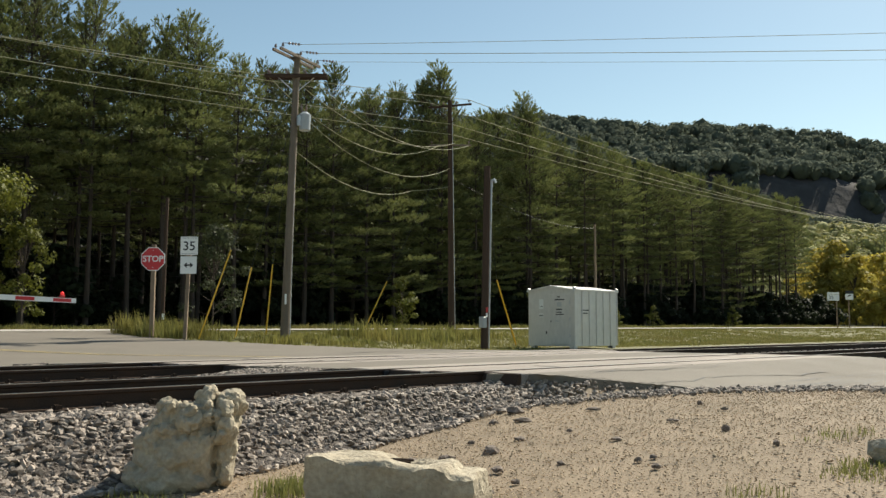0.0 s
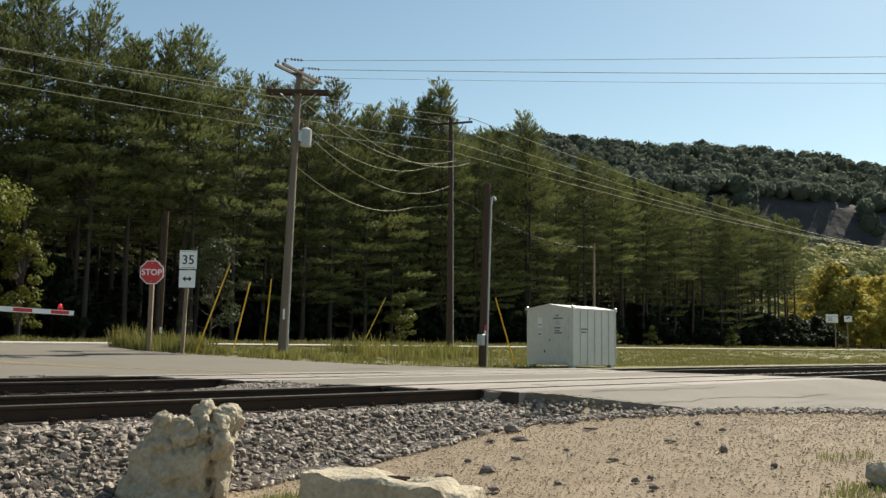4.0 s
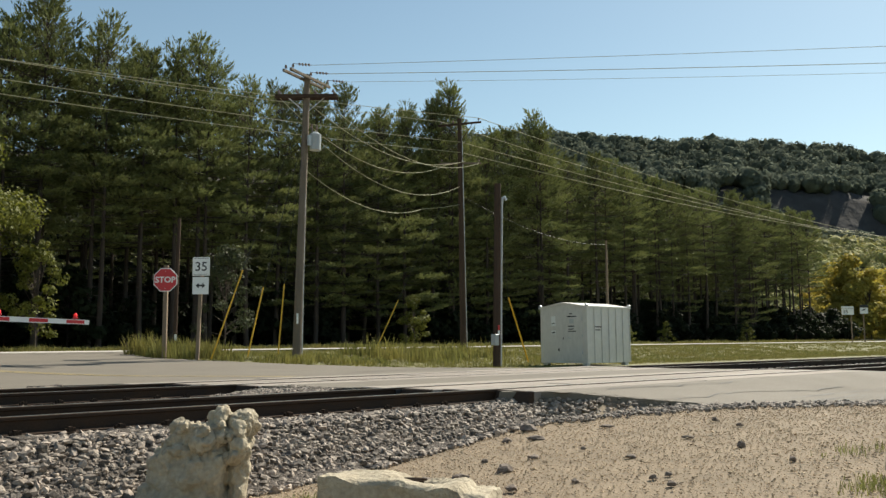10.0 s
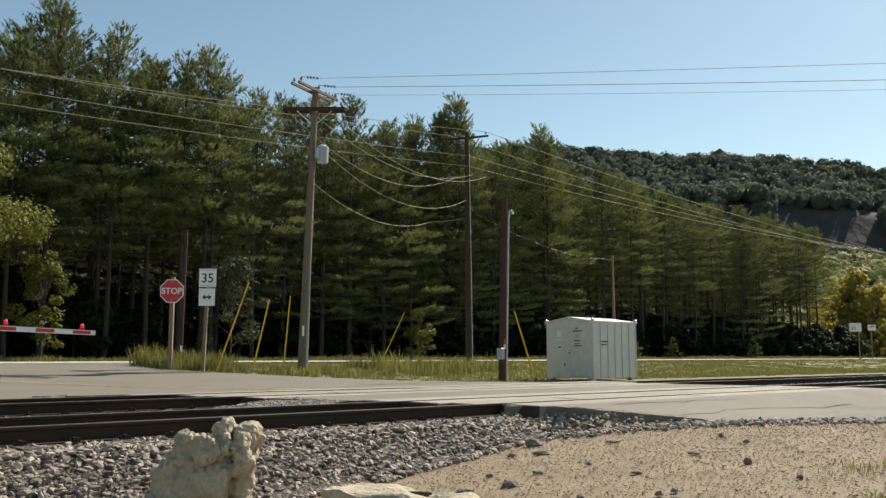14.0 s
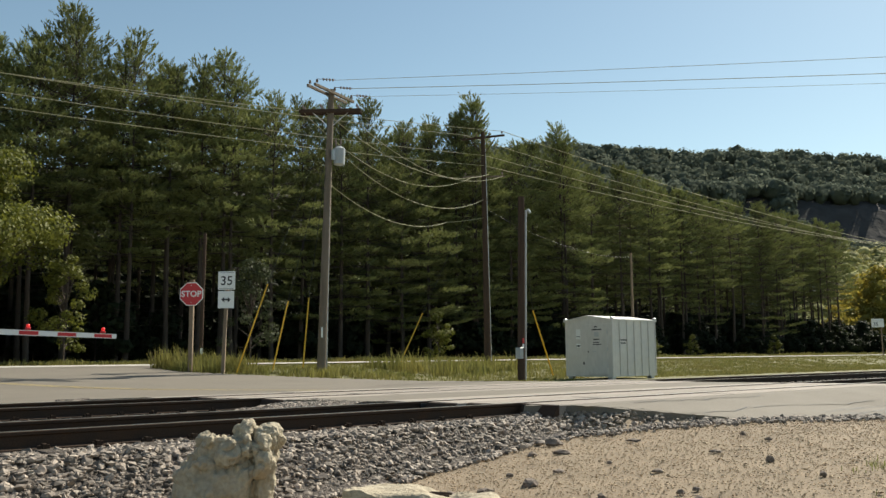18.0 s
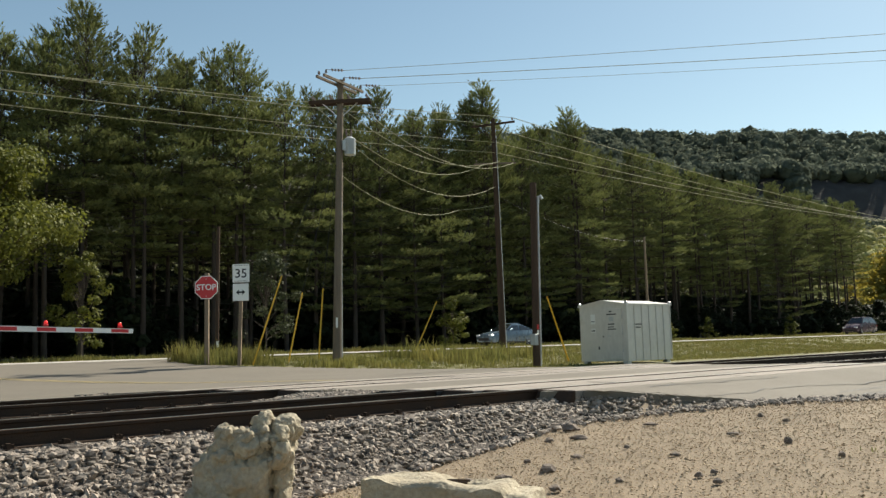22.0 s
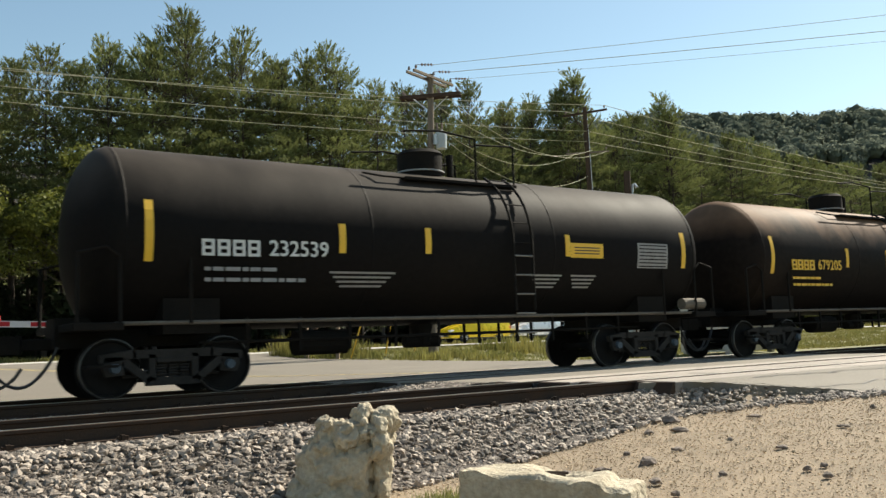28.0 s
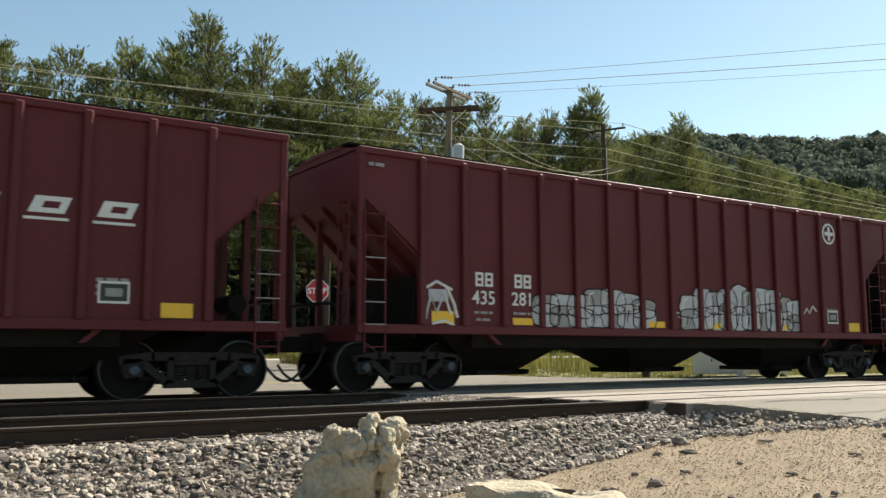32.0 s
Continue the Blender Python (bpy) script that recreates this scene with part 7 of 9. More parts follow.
def loco_two():
    """The trailing locomotive, coupled backwards: radiator end first, cab last."""
    th = empty("diesel_locomotive", label="faded orange and black diesel locomotive coupled backwards", category="locomotive", group="locomotives")
    th["paint"] = "loco_faded_orange"
    o = 21.55
    part("underframe", box(B(), 22.0, 43.4, -0.85, 0.85, 1.2, 1.72), M_UNDER, th)
    part("side_sill", box(B(), 22.2, 43.2, -1.53, 1.53, 1.70, 1.92, 0.015), M_GREEN, th, "dark side sill")
    part("side_stripe", box(B(), 22.6, 42.7, -1.12, -1.06, 1.93, 2.08), M_STRIPE, th, "yellow lower stripe")
    part("dark_line", box(B(), 22.6, 42.7, -1.125, -1.122, 1.99, 2.02), M_GREEN, th)
    pilot(th, 21.75, -1)
    pilot(th, 43.75, 1)
    part("rear_deck", box(B(), 21.75, 22.9, -1.5, 1.5, 1.72, 1.86), M_GREEN, th)
    part("front_deck", box(B(), 42.6, 43.75, -1.5, 1.5, 1.72, 1.86), M_GREEN, th)
    # radiator end
    hood(th, 22.70, 29.5, 1.05, 1.92, 3.72, M_REDORANGE, "radiator_hood", 0.02, "orange radiator end hood")
    part("hood_top", prism(B(), [(-1.06, 3.70), (1.06, 3.70), (1.06, 4.30), (0.9, 4.46), (-0.9, 4.46), (-1.06, 4.30)], "x", 22.69, 25.0), M_GREEN, th, "dark hood top")
    stripes(th, 22.68, 24.6, -1.066, 3.42, 3.70)
    part("end_band", box(B(), 22.66, 22.70, -1.05, 1.05, 3.42, 3.70), M_STRIPE, th, "yellow end band")
    part("end_door", box(B(), 22.66, 22.70, -0.4, 0.4, 2.0, 3.35), M_REDORANGE, th)
    part("end_number", box(B(), 22.66, 22.69, -0.85, -0.35, 4.0, 4.2), M_DECALGREY, th)
    for i in range(6):
        for j in range(3):
            part("louvre", box(B(), 22.95 + i * 0.16, 23.05 + i * 0.16, -1.072, -1.058, 4.0 + j * 0.09, 4.05 + j * 0.09), M_DECALGREY, th)
    part("flared_radiator", prism(B(), [(-1.05, 3.52), (-1.54, 4.12), (-1.54, 4.42), (-1.36, 4.60), (1.36, 4.60), (1.54, 4.42), (1.54, 4.12), (1.05, 3.52)], "x", 24.6, 29.5), M_GREEN, th, "flared dark radiator housing")
    bm = B()
    q = [Vector((24.75, -1.10, 3.60)), Vector((29.35, -1.10, 3.60)), Vector((29.35, -1.50, 4.09)), Vector((24.75, -1.50, 4.09))]
    n = Vector((0, -0.77, -0.63)) * 0.014
    r = [[bm.verts.new(v + n * k) for v in q] for k in (0, 1)]
    for i in range(4):
        bm.faces.new((r[0][i], r[0][(i + 1) % 4], r[1][(i + 1) % 4], r[1][i]))
    bm.faces.new(r[0][::-1]), bm.faces.new(r[1])
    part("radiator_screen", bm, M_SCREEN, th, "black radiator screen")
    part("roof_edge", box(B(), 24.6, 29.5, -1.40, -1.32, 4.56, 4.615), M_FUEL, th, "pale roof edge")
    part("brake_grille", box(B(), 22.85, 24.1, -1.07, -1.05, 2.1, 3.25), M_SCREEN, th, "dark maroon meshed grille")
    for k in range(9):
        part("grille_bar", box(B(), 22.95 + k * 0.135, 22.98 + k * 0.135, -1.085, -1.07, 2.12, 3.23), M_REDORANGE, th)
    # Flat plate on the hood: the recess's shade is only its dark colour.
    part("brake_recess", box(B(), 24.4, 25.1, -1.06, -1.045, 2.3, 3.3), M_MAROON2, th, "flat dark plate painting the shaded recess behind the brake wheel")
    for k, (z, yy, x0, x1) in enumerate(((1.55, -1.2, 22.9, 28.6), (1.38, -1.3, 23.6, 27.8), (1.25, -1.22, 24.2, 28.9), (1.5, -1.25, 37.4, 42.6))):
        pts = [(x, yy, z + 0.04 * math.sin(x * 2.1 + k * 2)) for x in np.arange(x0, x1, 0.4)]
        part("air_pipe", pipe(B(), pts, 0.03, 6), M_TRUCKBROWN, th, "brown dusty air pipe under the sill")
    for x, w, h in ((24.2, 0.35, 0.35), (26.3, 0.5, 0.28), (27.9, 0.3, 0.4), (39.3, 0.4, 0.3), (41.2, 0.35, 0.3)):
        part("valve_box", box(B(), x, x + w, -1.42, -1.1, 1.68 - h, 1.68, 0.03), M_TRUCKBROWN, th, "brown dusty equipment box")
    part("brake_wheel", tube(B(), (24.75, -1.16, 2.65), (24.75, -1.06, 2.65), 0.26, 0.28, 18), M_BLACK, th, "black hand brake wheel")
    part("hatch", box(B(), 25.4, 25.75, -1.07, -1.05, 2.9, 3.2), M_SCREEN, th)
    for x in np.arange(25.0, 42.0, 1.05):
        part("door_seam", box(B(), x - 0.01, x + 0.01, -1.064, -1.052, 2.12, 3.4), M_GREEN, th)
        part("latch", box(B(), x + 0.3, x + 0.42, -1.07, -1.052, 3.18, 3.22), M_DECALGREY, th)
    # engine hood
    hood(th, 29.5, 38.9, 1.03, 1.92, 4.02, M_REDORANGE, "long_hood", 0.05, "orange engine hood")
    part("hood_shoulder", prism(B(), [(-1.045, 3.78), (1.045, 3.78), (1.045, 4.12), (0.86, 4.34), (-0.86, 4.34), (-1.045, 4.12)], "x", 29.51, 34.6), M_GREEN, th, "dark hood shoulder")
    part("roof_walk", box(B(), 29.6, 32.8, -0.86, 0.86, 4.33, 4.365), M_FUEL, th, "pale roof panel")
    part("raised_hood", prism(B(), [(-1.05, 3.78), (1.05, 3.78), (1.05, 4.40), (0.9, 4.56), (-0.9, 4.56), (-1.05, 4.40)], "x", 33.6, 39.0), M_GREEN, th, "raised dark inertial filter hood")
    part("intake_screen", box(B(), 35.6, 36.9, -1.07, -1.05, 3.95, 4.42), M_SCREEN, th, "black intake screen")
    part("hood_door", box(B(), 38.1, 38.6, -1.065, -1.05, 3.7, 4.35), M_GREEN, th)
    stripes(th, 29.5, 38.9, -1.055, 3.44, 3.78)
    block_letters(th, 30.0, 34.45, -1.042, 2.92, 3.27, 4, 0.25, M_GREEN, M_STRIPE)
    part("emblem_swoosh", prism(B(), [(29.6, 2.52), (29.8, 2.74), (34.3, 2.66), (30.0, 2.52)], "y", -1.04, -1.032), M_GREEN, th, "dark tapering emblem stroke")
    for y in (-1, 1):
        part("horn", tube(B(), (31.3, 0.2 * y, 4.62), (31.3 + 0.6 * y, 0.2 * y, 4.66), 0.05, 0.09, 8), M_BLACK, th, "black roof horn")
    part("horn_post", box(B(), 31.2, 31.4, -0.25, 0.25, 4.34, 4.66), M_BLACK, th)
    # cab and nose
    part("cab_base", box(B(), 37.2, 39.3, -1.5, 1.5, 1.92, 2.66, 0.03), M_REDORANGE, th, "orange battery box by the cab")
    for x in (38.0, 38.6):
        part("vent", box(B(), x, x + 0.4, -1.512, -1.5, 2.3, 2.5), M_SCREEN, th)
    prof = lambda e: [(39.2, 1.92), (39.2, 4.30 + e), (39.35, 4.42 + e), (41.35, 4.36 + e), (41.55, 4.22 + e), (41.6, 3.62 + e * 0.5), (42.55, 3.42 + e * 0.5), (42.72, 3.25 + e * 0.5), (42.72, 1.92)]
    bm = B()
    sec = []
    for y, e in ((-1.53, 0.0), (-1.40, 0.07), (-0.7, 0.2), (0.7, 0.2), (1.40, 0.07), (1.53, 0.0)):
        sec.append([bm.verts.new((x, y, z)) for x, z in prof(e)])
    for a, b in zip(sec, sec[1:]):
        for k in range(len(a)):
            bm.faces.new((a[k], a[(k + 1) % len(a)], b[(k + 1) % len(a)], b[k]))
    bm.faces.new(sec[0][::-1]), bm.faces.new(sec[-1])
    part("cab", bm, M_REDORANGE, th, "orange cab with pale roof edge", smooth=True, angle=18)
    for x0, x1 in ((39.6, 40.15), (40.2, 40.85), (40.9, 41.3)):
        w = part("side_window", box(B(), x0, x1, -1.548, -1.532, 3.68, 4.15), M_GLASS, th, "dark cab side window")
        bm = B()
        for a, b in (((x0, 3.68), (x1, 3.68)), ((x1, 3.68), (x1, 4.15)), ((x1, 4.15), (x0, 4.15)), ((x0, 4.15), (x0, 3.68))):
            tube(bm, (a[0], -1.548, a[1]), (b[0], -1.548, b[1]), 0.018, None, 6)
        part("window_frame", bm, M_GALV, w)
    part("rear_cab_window", box(B(), 39.17, 39.2, -1.4, -1.1, 3.5, 4.15), M_GLASS, th)
    part("sun_awning", prism(B(), [(-1.53, 4.34), (-1.84, 4.22), (-1.84, 4.19), (-1.53, 4.30)], "x", 39.4, 41.55), M_FUEL, th, "pale sun awning over the windows")
    words("road_number", "9132", 0.52, M_GREEN, th, pose(40.38, -1.534, 3.14, 90, 0, 0), "dark road number", 0.002, 0.004)
    part("grab_line", tube(B(), (39.3, -1.54, 2.6), (41.5, -1.54, 2.55), 0.014, None, 5), M_GREEN, th)
    part("notice", box(B(), 42.2, 42.45, -1.542, -1.532, 2.15, 2.4), M_DECAL, th)
    part("handrail", tube(B(), (37.3, -1.47, 3.62), (39.1, -1.47, 3.60), 0.02, None, 8), M_RAILWHITE, th)
    for x in (37.4, 38.3, 39.0):
        part("stanchion", box(B(), x - 0.03, x + 0.03, -1.485, -1.455, 2.66, 3.62), M_GREEN, th)
    handrail(th, 22.55, 36.9, -1.47, 1.92, 2.98, 13)
    handrail(th, 22.55, 36.9, 1.47, 1.92, 2.98, 6)
    for x in np.arange(24.2, 43, 1.7):
        part("side_reflector", box(B(), x, x + 0.45, -1.541, -1.529, 1.76, 1.87), M_AMBER, th, "amber reflective marker")
    fuel_tank(th, 29.0, 36.85, 0.28, 1.20)
    for x0, x1 in ((29.1, 31.4), (32.65, 36.75)):
        part("air_reservoir", tube(B(), (x0, -1.2, 1.46), (x1, -1.2, 1.46), 0.205, None, 18), M_FUEL, th, "dusty silver air reservoir", smooth=True)
        part("air_reservoir", tube(B(), (x0, 1.2, 1.46), (x1, 1.2, 1.46), 0.205, None, 18), M_FUEL, th, "dusty silver air reservoir", smooth=True)
    part("valve_box", box(B(), 31.6, 32.4, -1.35, -1.0, 1.3, 1.7, 0.03), M_UNDER, th)
    for x in (28.5, 37.3):
        part("under_box", box(B(), x - 0.35, x + 0.35, -1.2, 1.2, 0.5, 1.3, 0.04), M_UNDER, th)
    steps(th, 21.85, 22.35, -1.5, -1)
    steps(th, 43.2, 43.7, -1.5, 1)
    for y0 in (-1.45, 1.45):
        part("rail_bent", pipe(B(), [(22.5, y0, 0.75), (22.5, y0, 2.3), (22.55, y0, 2.98)], 0.024, 6), M_RAILWHITE, th, "white bent grab rail")
        part("rail_bent", pipe(B(), [(21.8, y0, 0.75), (21.8, y0, 1.95), (21.8, y0 * 0.85, 2.5), (21.8, y0 * 0.55, 2.9), (21.8, y0 * 0.2, 2.9)], 0.024, 6), M_RAILWHITE, th, "white bent grab rail")
        part("rail_bent", pipe(B(), [(43.15, y0, 0.75), (43.15, y0, 2.0), (42.75, y0, 2.7)], 0.024, 6), M_RAILWHITE, th, "white bent grab rail")
        part("rail_bent", pipe(B(), [(43.7, y0, 0.75), (43.7, y0, 1.95), (43.7, y0 * 0.7, 2.6)], 0.024, 6), M_RAILWHITE, th, "white bent grab rail")
    for y in (-0.5, -0.15):
        part("rear_light", tube(B(), (22.60, y, 4.05), (22.70, y, 4.05), 0.07, 0.08, 12), M_GLASS, th)
    loco_truck(th, (23.4, 25.4, 27.4), M_TRUCKBROWN)
    loco_truck(th, (38.4, 40.4, 42.35), M_TRUCKBROWN)
    return th


# ---- train: covered hoppers ----
def mark_block(bm, x, w, y0, y1, z0, z1, t=0.045):
    """One plain block of a reporting mark: a hollow oblong with a middle bar."""
    m = (z0 + z1) / 2
    for a, b, c, d in ((x, x + t, z0, z1), (x + w - t, x + w, z0, z1), (x + t, x + w - t, z0, z0 + t), (x + t, x + w - t, z1 - t, z1), (x + t, x + w - t, m - t / 2, m + t / 2)):
        box(bm, a, b, y0, y1, c, d)


def hopper(x0, x1, top, sill, n_rib, material, label, roof_hatch, number, mark_at, brand=None, emblem=None, graffiti=(), patches=(), bay=1, cut=1.22, bow=0.0, strips=(0, 2, 6, 8, 11, 14), notice=13):
    th = empty("hopper_wagon", label=label, category="hopper wagon", group="hopper wagons")
    Y = -1.55
    half, mid = (x1 - x0) / 2 - cut - 0.06, (x0 + x1) / 2
    rib_at = lambda i: mid + half * (lambda u: (1 + bow) * u - bow * u ** 3)(2 * i / (n_rib - 1) - 1)
    lo = sill + (0.96 if roof_hatch else 1.42)
    # side sheets with the cut-away ends
    for s in (-1, 1):
        y0, y1 = (Y, Y + 0.05) if s < 0 else (-Y - 0.05, -Y)
        o = [(x0 + cut, sill + 0.14), (x1 - cut, sill + 0.14), (x1 - cut, lo), (x1 - 0.08, top - 0.85), (x1 - 0.02, top - 0.05), (x0 + 0.02, top - 0.05), (x0 + 0.08, top - 0.85), (x0 + cut, lo)]
        part("side_sheet", prism(B(), o, "y", y0, y1), material, th)
        for i in range(n_rib):
            x = rib_at(i)
            yy = (Y - 0.095, Y) if s < 0 else (-Y, -Y + 0.095)
            part("rib", box(B(), x - 0.06, x + 0.06, yy[0], yy[1], sill + 0.12, top - 0.06, 0.02), material, th)
        part("top_chord", box(B(), x0, x1, min(y0, y1) - 0.06, max(y0, y1) + 0.06, top - 0.12, top, 0.015), material, th)
        part("side_sill", box(B(), x0, x1, min(y0, y1) - 0.05, max(y0, y1) + 0.05, sill - 0.02, sill + 0.14, 0.012), material, th)
        for x in (x0 + 0.07, x1 - 0.07):
            part("corner_post", box(B(), x - 0.06, x + 0.06, min(y0, y1) - 0.03, max(y0, y1) + 0.03, sill, top - 0.05, 0.012), material, th)
    # roof and hatch line
    part("roof", prism(B(), [(-1.56, top - 0.03), (1.56, top - 0.03), (0.5, top + 0.16), (-0.5, top + 0.16)], "x", x0 + 0.02, x1 - 0.02), material, th)
    if roof_hatch:
        part("hatch_cover", box(B(), x0 + 0.6, x1 - 0.6, -0.45, 0.45, top + 0.14, top + 0.26, 0.03), M_UNDER, th, "dark trough hatch covers")
        for i in range(16):
            x = x0 + 0.5 + (x1 - x0 - 1.0) * i / 15
            part("roof_clip", box(B(), x - 0.08, x + 0.08, -1.58, -0.9, top + 0.0, top + 0.06), M_MAROON2, th)
    for s in (-1, 1):
        part("running_board", box(B(), x0, x1, s * 0.9 - 0.25, s * 0.9 + 0.25, top + 0.12, top + 0.15), M_UNDER, th, "roof running board")
    for x, s in ((x0, -1), (x1, 1)):
        part("end_platform", box(B(), min(x, x - 0.55 * s), max(x, x - 0.55 * s), -0.9, 0.9, top + 0.08, top + 0.13), material, th)
    # sloping end sheets and hoppers
    for x, s in ((x0, 1), (x1, -1)):
        bm = B()
        prism(bm, [(x + 0.05 * s, top - 0.85), (x + 0.05 * s, top - 0.05), (x + 0.12 * s, top - 0.05), (x + 0.12 * s, top - 0.85), (x + 3.1 * s, sill - 0.2), (x + 3.0 * s, sill - 0.2)], "y", -1.5, 1.5)
        part("slope_sheet", bm, material, th, "sloping end sheet")
        for y in (-0.9, 0.0, 0.9):
            part("slope_stiffener", prism(B(), [(x + 0.02 * s, top - 0.9), (x + 0.12 * s, top - 0.9), (x + 1.5 * s, sill + 1.1), (x + 1.4 * s, sill + 1.0)], "y", y - 0.05, y + 0.05), material, th)
        part("end_sill", box(B(), min(x, x + 0.12 * s), max(x, x + 0.12 * s), -1.5, 1.5, sill - 0.15, sill + 0.14), material, th)
        for y in (-0.55, 0.55):
            part("end_post", box(B(), x + 0.3 * s - 0.05, x + 0.3 * s + 0.05, y - 0.05, y + 0.05, sill, top - 1.0), material, th)
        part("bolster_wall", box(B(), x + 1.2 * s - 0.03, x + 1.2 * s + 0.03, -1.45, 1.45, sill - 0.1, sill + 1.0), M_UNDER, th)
        bm = B()
        ladder(bm, x + 0.12 * s, x + 0.52 * s, -1.60, sill - 0.35, sill + 2.1)
        part("ladder", bm, material, th, "end ladder with pale worn rungs")
        for k in range(4):
            bm = tube(B(), (x + 0.12 * s, -1.612, sill + 0.13 + k * 0.38), (x + 0.52 * s, -1.612, sill + 0.13 + k * 0.38), 0.012, None, 5)
            part("rung_wear", bm, M_DECALGREY, th)
        bm = B()
        ladder(bm, -1.35, -0.95, 0, sill + 0.2, top - 0.9)
        part("end_ladder", bm, material, th, m=Matrix.Translation((x - 0.06 * s, 0, 0)) @ pose(0, 0, 0, 0, 0, 90))
        part("brake_step", box(B(), min(x - 0.25 * s, x), max(x - 0.25 * s, x), -0.9, 0.9, sill + 0.5, sill + 0.54), M_UNDER, th)
        part("centre_sill", box(B(), min(x - 0.2 * s, x + 3.0 * s), max(x - 0.2 * s, x + 2.4 * s), -0.3, 0.3, 0.72, sill + 0.0), M_UNDER, th)
        coupler(th, x + 0.1 * s, -s)
        part("brake_gear", tube(B(), (x + 0.55 * s, -0.9, sill + 0.45), (x + 0.55 * s, -0.2, sill + 0.45), 0.16, None, 12), M_UNDER, th)
    part("inner_body", prism(B(), [(-1.46, sill + 0.2), (1.46, sill + 0.2), (1.46, top - 0.05), (-1.46, top - 0.05)], "x", x0 + 3.0, x1 - 3.0), material, th)
    L = x1 - x0
    # Skirt and chutes are coloured darker than the sides to hold underside shade.
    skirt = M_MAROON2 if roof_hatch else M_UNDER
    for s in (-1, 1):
        part("skirt", box(B(), x0 + 2.5, x1 - 2.5, min(s * 1.30, s * 1.38), max(s * 1.30, s * 1.38), sill - (0.12 if roof_hatch else 0.26), sill + 0.02), skirt, th, "skirt below the side sill, coloured dark for shade")
    for off, wt, wb in ((-4.55, 1.95, 0.65), (0.0, 1.95, 0.65), (4.55, 1.95, 0.65)):
        c = mid + off
        bm = B()
        rows = [[(c + dx * w, dy, z) for dx, dy in ((-1, -yy), (1, -yy), (1, yy), (-1, yy))] for w, yy, z in ((wt, 1.44, sill + 0.1), (1.15, 0.95, sill - 0.34), (wb, 0.5, 0.36))]
        r = [[bm.verts.new(v) for v in row] for row in rows]
        for u, v in zip(r, r[1:]):
            for k in range(4):
                bm.faces.new((u[k], u[(k + 1) % 4], v[(k + 1) % 4], v[k]))
        bm.faces.new(r[0]), bm.faces.new(r[2][::-1])
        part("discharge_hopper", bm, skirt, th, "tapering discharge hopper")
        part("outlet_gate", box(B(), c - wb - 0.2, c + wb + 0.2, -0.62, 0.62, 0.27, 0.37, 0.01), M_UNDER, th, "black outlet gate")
        for dx in (-0.6, 0.6):
            part("gate_shaft", tube(B(), (c + dx, -0.9, 0.34), (c + dx, -0.5, 0.34), 0.045, None, 8), M_UNDER, th)
    part("centre_sill", box(B(), x0 + 1.0, x1 - 1.0, -0.3, 0.3, sill - 0.28, sill + 0.1), M_UNDER, th)
    # markings
    step = 2 * half / (n_rib - 1)
    mx = lambda i: (rib_at(i) + rib_at(i + 1)) / 2
    y = Y - 0.004
    a, b = number
    hgt = 0.36
    zt = sill + mark_at
    for k, i in enumerate((bay, bay + 1)):
        bm = B()
        for j in range(2):
            c = mx(i) - 0.19 + j * 0.22
            mark_block(bm, c, 0.18, y - 0.005, y, zt, zt + hgt * 0.72)
        part("reporting_block", bm, M_DECAL, th, "white block of reporting marks")
        words("car_number", (a, b)[k], hgt, M_DECAL, th, pose(mx(i), y - 0.002, zt - hgt * 0.62, 90, 0, 0), "white stencilled car number", 0.002, 0.003)
        bars_text(th, mx(i) - 0.22, y, zt - hgt * 1.35, ((0, 0, 0.42), (0.05, -0.13, 0.34)), M_DECALGREY, 0.045)
    for i in strips:
        tall = 0.22 if i == strips[0] or i == strips[-1] else 0.13
        part("reflector", box(B(), mx(i) - 0.24, mx(i) + 0.24, y - 0.006, y, sill + 0.17, sill + 0.17 + tall), M_DECALYEL, th, "yellow reflective strip")
    for i in (5, 7):
        bars_text(th, mx(i) - 0.3, y, sill + 0.5, ((0.1, 0.09, 0.2), (0.0, 0, 0.5), (0.05, -0.09, 0.4)), M_DECALGREY, 0.04)
    i = notice
    fr = part("notice_panel", box(B(), mx(i) - 0.22, mx(i) + 0.22, y - 0.005, y, sill + 0.36, sill + 0.68), M_DECAL, th, "white-framed notice panel")
    part("notice_field", box(B(), mx(i) - 0.19, mx(i) + 0.19, y - 0.008, y - 0.0055, sill + 0.395, sill + 0.645), M_BLACK, fr)
    part("notice_mark", box(B(), mx(i) - 0.12, mx(i) + 0.12, y - 0.011, y - 0.0085, sill + 0.46, sill + 0.58), M_DECALGREY, fr)
    bars_text(th, mx(n_rib - 3) - 0.25, y, sill + 0.6, ((0, 0.1, 0.45), (0, 0, 0.4), (0, -0.1, 0.45)), M_DECALGREY, 0.05)
    bars_text(th, x0 - 0.02, -1.6, top - 0.3, ((0.2, 0, 0.35),), M_DECALGREY, 0.06)
    if emblem:
        i, zz, rad = emblem
        ring = part("round_emblem", tube(B(), (mx(i), y, zz), (mx(i), y - 0.006, zz), rad, None, 28), M_DECAL, th, "white round emblem")
        part("emblem_field", tube(B(), (mx(i), y - 0.0065, zz), (mx(i), y - 0.009, zz), rad * 0.80, None, 28), material, ring, "maroon field inside the ring")
        bm = B()
        for du, dv in ((0.66, 0.17), (0.17, 0.66)):
            box(bm, mx(i) - rad * du, mx(i) + rad * du, y - 0.0125 - 0.001 * (du > 0.5), y - 0.0095, zz - rad * dv, zz + rad * dv)
        part("emblem_cross", bm, M_DECAL, ring, "broad white cross")
